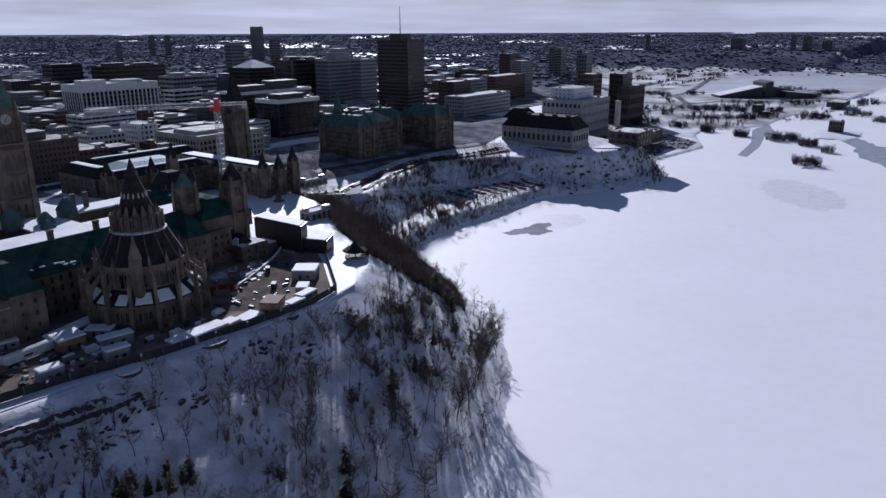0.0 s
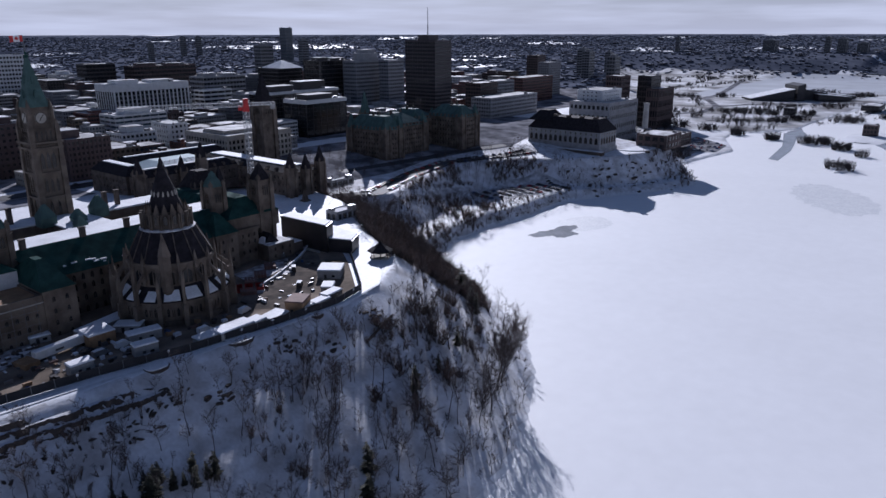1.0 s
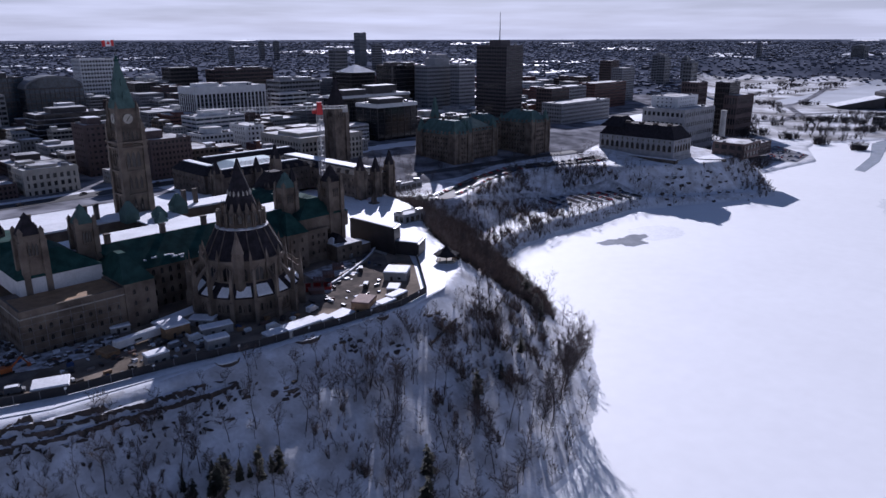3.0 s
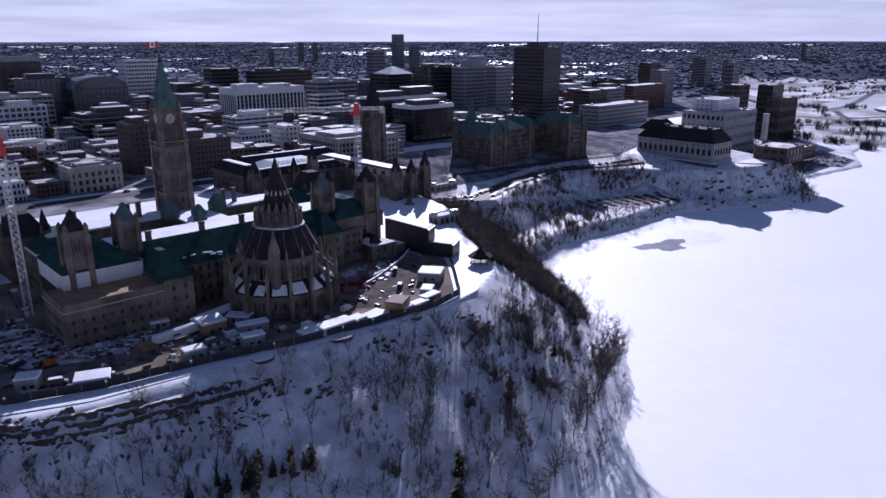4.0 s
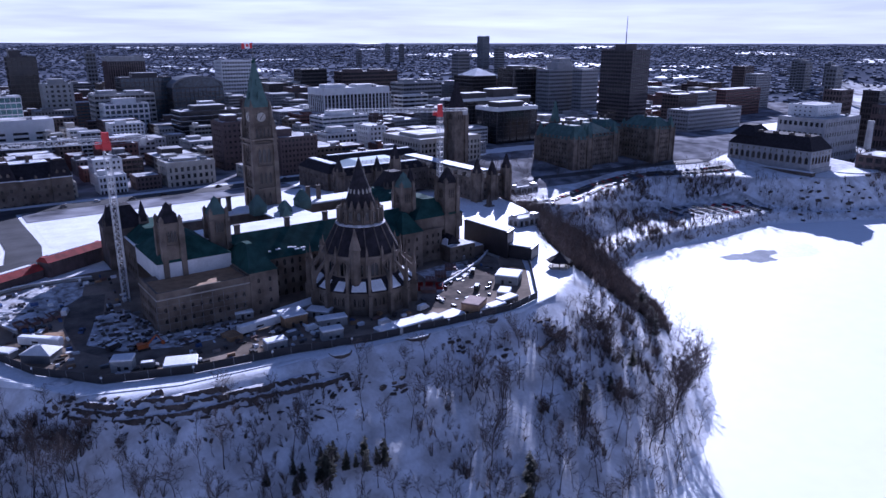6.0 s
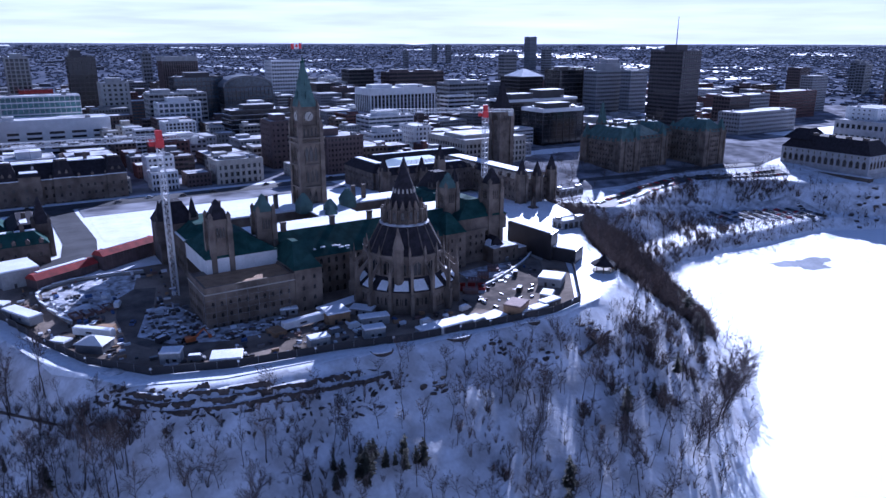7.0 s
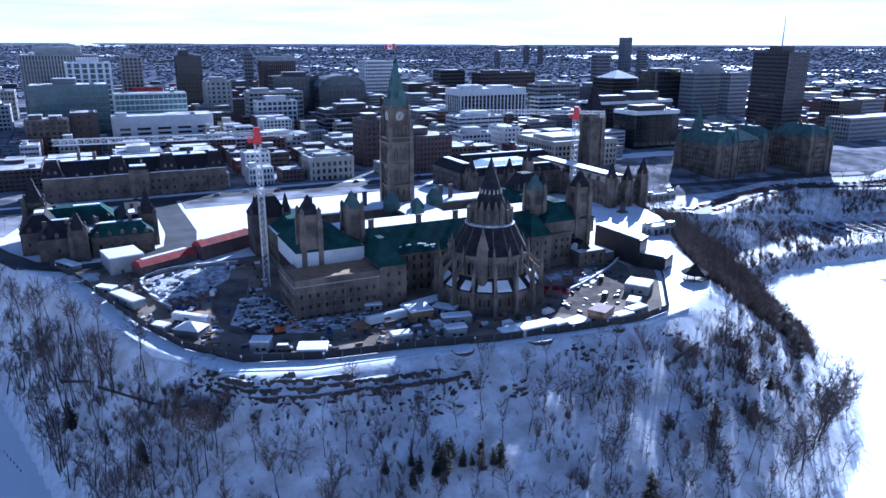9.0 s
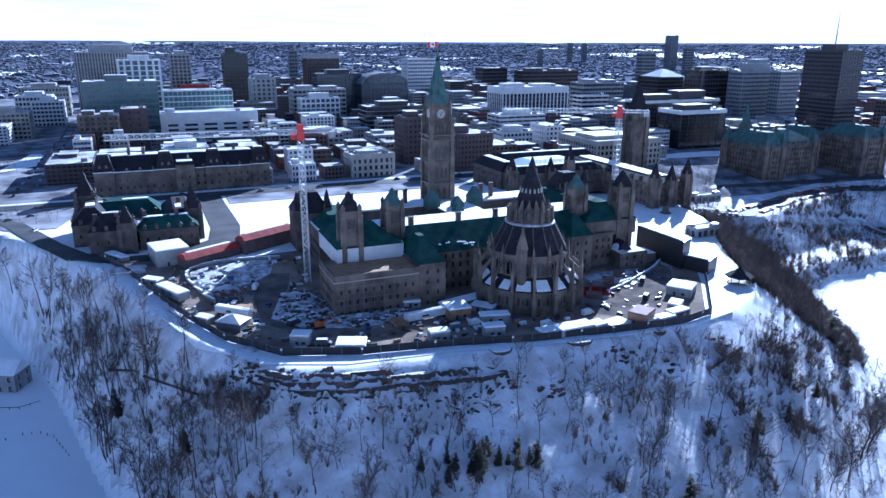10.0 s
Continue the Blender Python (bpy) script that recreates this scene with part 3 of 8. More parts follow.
building("slim blue-grey tower far out in the suburbs", 1458, 1588, 29, 30, 108, 24, GREY_PANEL, GLASS_BLUE, bay=6, band=0.3, pier=0.1)

# mast on the tallest tower
mast = thing("antenna_mast", "thin lattice radio mast on a tower roof", "antenna", at=(540, 221, 90))
bm = bmesh.new()
add_tube(bm, (0, 0, 0), (0, 0, 31), 0.7, 0.25, 4)
part("mast_pole", bm, STEEL, mast)




# ---------- gothic parts ----------
def window_mesh(name, w, h, pointed=True, frame_mat=SANDSTONE, depth=0.25):
    """A window 1 unit deep into the wall: stone surround, dark pane, a mullion. It faces -y and stands on z = 0."""
    bm = bmesh.new()
    top = h * 0.72 if pointed else h
    outer = [(-w / 2, 0), (w / 2, 0), (w / 2, top)] + ([(0, h)] if pointed else []) + [(-w / 2, top)]
    k = 0.78
    inner = [(x * k, 0.06 * h + z * 0.88) for x, z in outer]
    fo = [bm.verts.new((x, -depth, z)) for x, z in outer]
    fi = [bm.verts.new((x, -depth, z)) for x, z in inner]
    pi_ = [bm.verts.new((x, -0.03, z)) for x, z in inner]
    bo = [bm.verts.new((x, 0.05, z)) for x, z in outer]
    n = len(outer)
    for i in range(n):
        j = (i + 1) % n
        bm.faces.new((fo[i], fo[j], fi[j], fi[i]))
        bm.faces.new((fi[i], fi[j], pi_[j], pi_[i]))
        bm.faces.new((bo[i], bo[j], fo[j], fo[i]))
    bm.faces.new(pi_).material_index = 1
    add_box(bm, -0.05, -0.1, 0.06 * h, 0.05, -0.031, h * 0.7)
    return mesh_from(bm, name, [frame_mat, GLASS_DARK])


WIN_TALL = window_mesh("window", 1.5, 3.0)
WIN_MID = window_mesh("window", 1.3, 2.2)
WIN_SQUARE = window_mesh("window", 1.6, 2.2, False)
WIN_PALE = window_mesh("window", 1.6, 2.4, False, LIMESTONE)
WIN_BIG = window_mesh("window", 3.2, 6.5)
WIN_LANCET = window_mesh("window", 1.0, 5.0)


def windows(parent, mesh, p, q, zs, step, skip=0.0, name="window"):
    """Rows of windows along the wall from p to q (plan, seen from outside left to right), at the heights zs."""
    (ax, ay), (bx, by) = p, q
    length = math.hypot(bx - ax, by - ay)
    n = max(1, int((length - 2 * skip) / step))
    a = math.atan2(by - ay, bx - ax)
    for z in zs:
        for i in range(n):
            u = (skip + (i + 0.5) * (length - 2 * skip) / n) / length
            ob = part(name, mesh, None, parent)
            ob.matrix_local = Matrix.Translation((ax + (bx - ax) * u, ay + (by - ay) * u, z)) @ Matrix.Rotation(a, 4, "Z")


def box_part(parent, name, mat, *dims, label="", taper=0.0):
    bm = bmesh.new()
    add_box(bm, *dims, taper=taper)
    return part(name, bm, mat, parent, label)


def hip_part(parent, name, mat, x0, y0, z0, x1, y1, z1, inx, iny, label=""):
    bm = bmesh.new()
    add_hip(bm, x0, y0, z0, x1, y1, z1, inx, iny)
    return part(name, bm, mat, parent, label)


def turret(parent, x, y, half, z0, eave, tip, wall, roof, openings=True, name="turret"):
    """A square tower with corner buttresses, a string course, louvres and a steep pyramid roof."""
    bm = bmesh.new()
    add_box(bm, x - half, y - half, z0, x + half, y + half, eave)
    b = half * 0.3
    posts, centres = [], []
    for sx in (-1, 1):
        for sy in (-1, 1):
            cx, cy = x + sx * half, y + sy * half
            b2 = b * 1.42
            posts.append([(b2, z0), (b2, eave - 2), (b2 * 0.7, eave - 2), (b2 * 0.7, eave + 1.2), (b2 * 0.9, eave + 1.2), (0, eave + 3)])
            centres.append((cx, cy))
    body = part(name, bm, wall, parent)
    for rings, (cx, cy) in zip(posts, centres):
        bm = bmesh.new()
        add_rings(bm, rings, 4, cx, cy, turn=math.pi / 4)
        part("buttress", bm, wall, body)
    for z in (eave - 9, eave - 1.2):
        box_part(body, "string_course", wall, x - half - 0.3, y - half - 0.3, z, x + half + 0.3, y + half + 0.3, z + 0.6)
    bm = bmesh.new()
    add_hip(bm, x - half - 0.3, y - half - 0.3, eave, x + half + 0.3, y + half + 0.3, eave + (tip - eave) * 0.75, half * 0.8, half * 0.8)
    add_hip(bm, x - half * 0.4, y - half * 0.4, eave + (tip - eave) * 0.75 - 0.01, x + half * 0.4, y + half * 0.4, tip, half * 0.38, half * 0.38)
    part("roof", bm, roof, body)
    if openings:
        for dx, dy, a in ((0, -1, 0), (-1, 0, -90), (1, 0, 90), (0, 1, 180)):
            for s in (-0.35, 0, 0.35):
                ob = part("louvre", WIN_LANCET, None, body)
                ob.matrix_local = Matrix.Translation((x + dx * (half + 0.02) + (s * half if dx == 0 else 0), y + dy * (half + 0.02) + (s * half if dy == 0 else 0), eave - 7.5)) @ Matrix.Rotation(radians(a), 4, "Z")
    return body


# ---------- the parliament block ----------
cb = thing("parliament_block", "long gothic sandstone parliament block with green copper roofs under repair", "building", at=(0, 0, -9))
Z = 9.0  # local height of level 0
for sx in (-1, 1):
    def X(a, b):
        return (min(sx * a, sx * b), max(sx * a, sx * b))
    if sx < 0:
        x0, x1 = X(44, 78)
        box_part(cb, "wall", SANDSTONE, x0, -90, 0, x1, -66, Z + 7)
        box_part(cb, "string_course", LIMESTONE, x0 - 0.25, -90.25, Z + 5.2, x1 + 0.25, -66, Z + 5.6)
        bm = bmesh.new()
        for a in ((x0, -90, x1, -89.2), (x0, -89.2, x0 + 0.8, -66), (x1 - 0.8, -89.2, x1, -66)):
            add_box(bm, a[0], a[1], Z + 7.004, a[2], a[3], Z + 8)
        part("parapet", bm, SANDSTONE, cb)
        box_part(cb, "roof_deck", WOOD, x0 + 0.8, -89.2, Z + 7.004, x1 - 0.8, -72, Z + 7.2, label="bare brown roof deck")
        windows(cb, WIN_MID, (x0, -90), (x1, -90), (0.8, 5.0, 9.3), 3.1, 1)
        windows(cb, WIN_MID, (-78, -66), (-78, -90), (0.8, 5.0, 9.3), 3.1, 1)
    else:
        # plain west end with a low gabled annex
        box_part(cb, "wall", SANDSTONE, 44, -74, 0, 58, -66, Z + 7)
        windows(cb, WIN_MID, (44, -74), (58, -74), (5.0, 9.3, 12.6), 3.1, 0.6)
        box_part(cb, "parapet", SANDSTONE, 43.8, -74.3, Z + 7.004, 58.2, -73.4, Z + 8)
        box_part(cb, "annex_wall", SANDSTONE, 57, -82, 0, 72, -66.5, Z - 0.5)
        windows(cb, WIN_MID, (58, -82), (72, -82), (2.2, 5.4), 3.4, 0.6)
        box_part(cb, "annex_roof", DIRTY_SNOW, 57.5, -81.5, Z - 0.5, 71.5, -66.6, Z - 0.2, label="flat annex roof under thin snow")
        bm = bmesh.new()
        add_hip(bm, 57.8, -78.5, Z - 0.2, 66, -68, Z + 4.2, 4.0, 0.6)
        part("annex_gable", bm, SLATE, cb)
        bm = bmesh.new()
        add_hip(bm, 57.6, -78.7, Z - 0.19, 61.5, -72, Z + 2.5, 1.8, 2.4)
        part("snow_patch", bm, ROOF_SNOW, cb)
        box_part(cb, "annex_wall", DARK_STONE, 72, -80, 0, 79, -70, Z - 3)
        box_part(cb, "annex_roof", ROOF_SNOW, 72.2, -79.8, Z - 3, 78.8, -70.2, Z - 2.7)
    # upper block with hipped green roof
    x0, x1 = X(44, 72)
    box_part(cb, "wall", WHITE_PANEL if sx < 0 else SANDSTONE, x0, -72, Z + 6, x1, -40, Z + 13, label="white sheeted wall" if sx < 0 else "")
    hip_part(cb, "roof", DARK_COPPER, x0 - 0.4, -72.4, Z + 13, x1 + 0.4, -39.6, Z + 20, 11, 9)
    # end wings to the south
    x0, x1 = X(50, 72)
    box_part(cb, "wall", SANDSTONE, x0, -40, 0, x1, 0, Z + 12)
    box_part(cb, "roof", ROOF_SNOW, x0 + 0.3, -39.5, Z + 12, x1 - 0.3, -0.3, Z + 12.6)
    hip_part(cb, "roof", DARK_COPPER, x0 + 1, -36, Z + 12.6, x1 - 1, -4, Z + 17, 6, 6)
    windows(cb, WIN_MID, (-72, 0) if sx < 0 else (72, -40), (-72, -40) if sx < 0 else (72, 0), (4.0, 9.0, 14.0), 4.0, 1)
    # towers
    turret(cb, sx * 65.5, -68, 3.4, Z - 4, Z + 28, Z + 35.5, SANDSTONE, SLATE, name="corner_tower")
    turret(cb, sx * 45, -61, 3.2, Z - 4, Z + 27, Z + 34, SANDSTONE, COPPER, name="stair_tower")
    # projecting bay beside the low wing
    x0, x1 = X(33, 44)
    yb = -90.5 if sx < 0 else -78.0
    box_part(cb, "wall", SANDSTONE, x0, yb, 0, x1, -70, Z + 9)
    windows(cb, WIN_MID, (x0, yb), (x1, yb), (0.8, 5.0, 9.3, 13.6), 3.2, 1)
    hip_part(cb, "roof", DARK_COPPER, x0 - 0.4, yb - 0.4, Z + 9, x1 + 0.4, -60, Z + 17, 4.6, 13 if sx < 0 else 7)
    # south tower with a tall dark mansard
    x0, x1 = X(62, 78)
    box_part(cb, "wall", DARK_STONE, x0, -20, 0, x1, -4, Z + 16)
    hip_part(cb, "roof", SLATE, x0 - 0.4, -20.4, Z + 16, x1 + 0.4, -3.6, Z + 25, 5, 5)
    for px, py in ((x0 + 1, -19), (x1 - 1, -19)):
        turret(cb, px, py, 1.6, Z + 8, Z + 18, Z + 27, DARK_STONE, SLATE, False, name="pinnacle_turret")
# main north range: steep copper slope, then a flat snowy roof
box_part(cb, "wall", SANDSTONE, -33, -76, 0, 33, -44, Z + 8.5)
windows(cb, WIN_TALL, (-33, -76), (33, -76), (1.0, 5.5, 10.0, 13.8), 3.3, 1)
bm = bmesh.new()
for ring in (((-34, -76.5, Z + 8.5), (34, -76.5, Z + 8.5), (44, -62, Z + 17.2), (-44, -62, Z + 17.2)), ((-44, -62, Z + 17.2), (44, -62, Z + 17.2), (44, -61.2, Z + 17.2), (-44, -61.2, Z + 17.2)),
             ((-44, -61.2, Z + 17.2), (44, -61.2, Z + 17.2), (44, -60, Z + 16), (-44, -60, Z + 16)), ((-44, -60, Z + 16), (44, -60, Z + 16), (34, -76.5, Z + 8.4), (-34, -76.5, Z + 8.4))):
    bm.faces.new([bm.verts.new(p) for p in ring])
part("roof", bm, DARK_COPPER, cb, "long dull green copper roof slope")
box_part(cb, "roof", ROOF_SNOW, -50, -60, Z + 14.5, 50, -44, Z + 16.6, label="snow-covered flat roof")
box_part(cb, "wall", DARK_STONE, -50, -60, Z + 8, 50, -44.1, Z + 14.5)
box_part(cb, "wall", SANDSTONE, -72, -14, 0, 72, 1, Z + 13)
box_part(cb, "roof", ROOF_SNOW, -71.5, -13.5, Z + 13, 71.5, 0.5, Z + 13.8, label="snow-covered flat roof")
box_part(cb, "wall", DARK_STONE, -9, -44, 0, 9, -14, Z + 14)
box_part(cb, "roof", ROOF_SNOW, -9.3, -44, Z + 14, 9.3, -14, Z + 14.6, label="snow-covered flat roof")
# roof ventilators and chimneys
for x, y, h, r in ((0, -26, 6, 2.6), (12, -20, 9, 3.2), (-11, -20, 9, 3.2), (-4, -36, 5, 2.2)):
    bm = bmesh.new()
    add_box(bm, x - r, y - r, Z + 13.5, x + r, y + r, Z + 13.5 + h * 0.45)
    add_hip(bm, x - r * 1.1, y - r * 1.1, Z + 13.5 + h * 0.45, x + r * 1.1, y + r * 1.1, Z + 14 + h, r * 0.9, r * 0.9)
    part("ventilator", bm, COPPER, cb)
for x, y in ((-37, -61.5), (-15, -61.5), (3, -61.5), (25, -61.5), (-25, -6), (-20, -6), (22, -6), (28, -6), (-48, -6)):
    bm = bmesh.new()
    add_box(bm, x - 1, y - 0.8, Z + 13, x + 1, y + 0.8, Z + 20.5)
    add_box(bm, x - 1.2, y - 1, Z + 20.5, x + 1.2, y + 1, Z + 21)
    part("chimney", bm, DARK_STONE, cb)
rr = random.Random(5)
for i in range(26):
    bm = bmesh.new()
    x = -40 + 70 * rr.random()
    y = -75.5 + rr.random() * 3
    z = Z + 8.5 + (y + 76.5) * 0.6
    add_box(bm, x, y, z, x + 0.8 + rr.random() * 2.2, y + 0.7, z + 0.45, taper=0.15)
    part("snow_patch", bm, ROOF_SNOW, cb)
# scaffold on the east end of the north range
bm = bmesh.new()
for i in range(9):
    x = -78.8 + i * 4
    add_tube(bm, (x, -91.3, 0), (x, -91.3, Z + 7), 0.06, 0.06, 4)
for k in range(7):
    add_tube(bm, (-79, -91.3, 1 + k * 2.3), (-46, -91.3, 1 + k * 2.3), 0.05, 0.05, 4)
part("scaffold", bm, STEEL, cb)

# ---------- clock tower ----------
tower = thing("clock_tower", "tall gothic sandstone clock tower with a green copper spire", "tower", at=(0, 0, -2))
ZT = 2.0
bm = bmesh.new()
add_box(bm, -5.6, -5.6, 0, 5.6, 5.6, ZT + 46)
for sx in (-1, 1):
    for sy in (-1, 1):
        bb = bmesh.new()
        add_rings(bb, [(1.85, 0), (1.85, ZT + 20), (1.65, ZT + 21.5), (1.65, ZT + 40), (1.35, ZT + 41), (1.35, ZT + 53), (1.5, ZT + 53), (0, ZT + 57.5)], 4, sx * 5.6, sy * 5.6, turn=math.pi / 4)
        part("buttress", bb, SANDSTONE, tower)
for z, o in ((22, 0.5), (33, 0.4), (44, 0.7), (46.5, 0.9)):
    box_part(tower, "string_course", SANDSTONE, -6.2 - o, -6.2 - o, ZT + z, 6.2 + o, 6.2 + o, ZT + z + 0.9)
part("shaft", bm, SANDSTONE, tower, "plain sandstone shaft")
bm = bmesh.new()
add_box(bm, -5.1, -5.1, ZT + 46.5, 5.1, 5.1, ZT + 53)
add_box(bm, -4.6, -4.6, ZT + 53, 4.6, 4.6, ZT + 62)
add_box(bm, -5.0, -5.0, ZT + 61.2, 5.0, 5.0, ZT + 62.2)
for sx in (-1, 1):
    for sy in (-1, 1):
        add_rings(bm, [(1.1, ZT + 53), (1.1, ZT + 61), (1.3, ZT + 61), (0, ZT + 66)], 6, sx * 4.7, sy * 4.7)
part("clock_stage", bm, SANDSTONE, tower)
for dx, dy, a in ((0, -1, 0), (-1, 0, -90), (1, 0, 90), (0, 1, 180)):
    R = Matrix.Rotation(radians(a), 4, "Z")
    for s in (-2.4, 0, 2.4):
        for z in (24.5, 35):
            ob = part("belfry_opening", WIN_LANCET, None, tower)
            ob.matrix_local = R @ Matrix.Translation((s, -5.62, ZT + z)) @ Matrix.Diagonal((1.9 if z > 30 else 1.4, 1, 1.65 if z > 30 else 1.4, 1))
    for s in (-1.6, 1.6):
        ob = part("lancet", WIN_TALL, None, tower)
        ob.matrix_local = R @ Matrix.Translation((s, -5.62, ZT + 14)) @ Matrix.Diagonal((1, 1, 2.4, 1))
    for s in (-3, -1, 1, 3):
        ob = part("louvre", WIN_LANCET, None, tower)
        ob.matrix_local = R @ Matrix.Translation((s, -5.12, ZT + 47.6))
    bm = bmesh.new()
    add_rings(bm, [(2.6, 0), (2.6, 0.3), (2.3, 0.3)], 24)
    dial = part("clock_dial", bm, LIMESTONE, tower, "round pale clock dial with a stone rim")
    dial.matrix_local = R @ Matrix.Translation((0, -4.6, ZT + 57.5)) @ Matrix.Rotation(radians(90), 4, "X")
    bm = bmesh.new()
    add_rings(bm, [(2.6, 0.31), (2.6, 0.42), (2.25, 0.42), (2.25, 0.31)], 24, cap=False)
    part("dial_rim", bm, DARK_STONE, dial)
    bm = bmesh.new()
    add_box(bm, -0.14, -0.3, 0.34, 0.14, 2.0, 0.4)
    pt = part("pointer", bm, BLACK, dial)
    pt.rotation_euler = (0, 0, radians(-40))
    bm = bmesh.new()
    add_box(bm, -0.18, -0.3, 0.41, 0.18, 1.4, 0.47)
    pt = part("pointer", bm, BLACK, dial)
    pt.rotation_euler = (0, 0, radians(150))
bm = bmesh.new()
add_hip(bm, -4.9, -4.9, ZT + 62.2, 4.9, 4.9, ZT + 67, 1.4, 1.4)
add_hip(bm, -3.5, -3.5, ZT + 66.99, 3.5, 3.5, ZT + 83, 2.9, 2.9)
for dx, dy in ((0, -1), (-1, 0), (1, 0), (0, 1)):
    for z, r in ((66, 0.9), (72, 0.6)):
        o = 3.6 - (z - 66) * 0.17
        add_box(bm, dx * o - r, dy * o - r, ZT + z, dx * o + r, dy * o + r, ZT + z + 2)
        add_rings(bm, [(r * 1.5, ZT + z + 2), (0, ZT + z + 4)], 4, dx * o, dy * o, turn=math.pi / 4)
part("spire", bm, COPPER, tower, "green copper spire with dormers")
bm = bmesh.new()
add_rings(bm, [(0.9, ZT + 82.9), (1.1, ZT + 84), (0.5, ZT + 84.2), (0.2, ZT + 85.5)], 8)
for i in range(8):
    a = i * math.pi / 4
    add_tube(bm, (math.cos(a), math.sin(a), ZT + 83.5), (1.3 * math.cos(a), 1.3 * math.sin(a), ZT + 86), 0.12, 0.05, 4)
part("crown", bm, DARK_COPPER, tower)
bm = bmesh.new()
add_tube(bm, (0, 0, ZT + 85), (0, 0, ZT + 92.4), 0.16, 0.09, 6)
part("flagpole", bm, STEEL, tower)
bm = bmesh.new()
fl = part("flag", bm, RED_PAINT, tower, "red and white flag flying from the pole")
me = bpy.data.meshes.new("flag")
fv, ff, fm = [], [], []
for i in range(17):
    u = i / 16
    for k in range(2):
        for v in (0, 1):
            fv.append((-u * 5.2, 0.35 * math.sin(u * 7) * u + k * 0.04, ZT + 89.6 + v * 2.6 - 0.25 * u))
for i in range(16):
    b0 = i * 4
    for q in ((0, 4, 5, 1), (2, 3, 7, 6), (1, 5, 7, 3), (0, 2, 6, 4)):
        ff.append([b0 + j for j in q])
        fm.append(0 if (i < 4 or i > 11) else 1)
me.from_pydata(fv, [], ff)
me.materials.append(RED_PAINT)
me.materials.append(WHITE_PAINT)
me.polygons.foreach_set("material_index", fm)
fl.data = me
bm = bmesh.new()
for s in (-0.14, 0.16):
    leaf = [(0, -0.9), (0.1, -0.35), (0.75, -0.45), (0.55, -0.15), (0.95, 0.2), (0.45, 0.25), (0.35, 0.75), (0, 0.95), (-0.35, 0.75), (-0.45, 0.25), (-0.95, 0.2), (-0.55, -0.15), (-0.75, -0.45), (-0.1, -0.35)]
    c0 = bm.verts.new((0, s, 0))
    vs = [bm.verts.new((x, s, z)) for x, z in leaf]
    for i in range(len(vs)):
        bm.faces.new((c0, vs[i], vs[(i + 1) % len(vs)]))
lf = part("flag_leaf", bm, RED_PAINT, fl)
lf.location = (-2.6, -0.08, ZT + 90.75)

# ---------- the round library ----------
LIBS = 16
lib = thing("library", "round gothic library with flying buttresses and a dark conical roof", "library", at=(0, -98, -8.5))
ZL = 8.5
bm = bmesh.new()
add_rings(bm, [(20.5, 0), (20.5, 2.5), (20, 2.6), (20, ZL + 1)], 32)
part("aisle_wall", bm, SANDSTONE, lib)
bm = bmesh.new()
add_rings(bm, [(20.4, ZL + 1), (20.4, ZL + 1.4), (15.2, ZL + 5.5)], 32, cap=False)
part("aisle_roof", bm, SLATE, lib, "sloping dark aisle roof")
rl = random.Random(3)
for i in range(LIBS):
    if rl.random() < 0.25:
        continue
    a0 = 2 * math.pi * (i + 0.5) / LIBS
    bm = bmesh.new()
    hw = rl.uniform(0.1, 0.15)
    pts = []
    for r, z in ((20.3, ZL + 1.5), (rl.uniform(15.8, 17.2), 0)):
        zz = ZL + 1.4 + (20.4 - r) / 5.2 * 4.1 if z == 0 else z
        pts.append([(r * math.cos(a0 - hw * (1 if z else rl.uniform(0.7, 1.0))), r * math.sin(a0 - hw), zz + 0.08), (r * math.cos(a0 + hw), r * math.sin(a0 + hw), zz + 0.08)])
    lo, hi = pts
    v = [bm.verts.new(p) for p in (lo[0], lo[1], hi[1], hi[0])] + [bm.verts.new((p[0], p[1], p[2] + 0.3)) for p in (lo[0], lo[1], hi[1], hi[0])]
    for q in ((3, 2, 1, 0), (4, 5, 6, 7), (0, 1, 5, 4), (1, 2, 6, 5), (2, 3, 7, 6), (3, 0, 4, 7)):
        bm.faces.new([v[k] for k in q])
    part("snow_patch", bm, ROOF_SNOW, lib)
bm = bmesh.new()
add_rings(bm, [(15.3, ZL - 4), (15.3, ZL + 12.6), (16, ZL + 12.8), (16, ZL + 14), (15.2, ZL + 14)], 32)
part("drum", bm, SANDSTONE, lib)
bm = bmesh.new()
add_rings(bm, [(15.2, ZL + 14), (9.8, ZL + 24.3)], 32, cap=False)
part("roof", bm, SLATE, lib, "dark slate lower roof")
bm = bmesh.new()
add_rings(bm, [(9.9, ZL + 24.2), (9.95, ZL + 24.5), (9.2, ZL + 24.9)], 32)
part("snow_ring", bm, DIRTY_SNOW, lib)
bm = bmesh.new()
add_rings(bm, [(8.6, ZL + 24.6), (7.0, ZL + 29.5), (6.2, ZL + 31)], 16)
part("lantern", bm, SANDSTONE, lib)
bm = bmesh.new()
add_rings(bm, [(6.3, ZL + 30.8), (4.6, ZL + 36), (3.5, ZL + 39.5), (1.3, ZL + 45.6), (0.25, ZL + 48), (0.05, ZL + 50)], 16)
part("spire", bm, SLATE, lib, "steep dark slate spire")
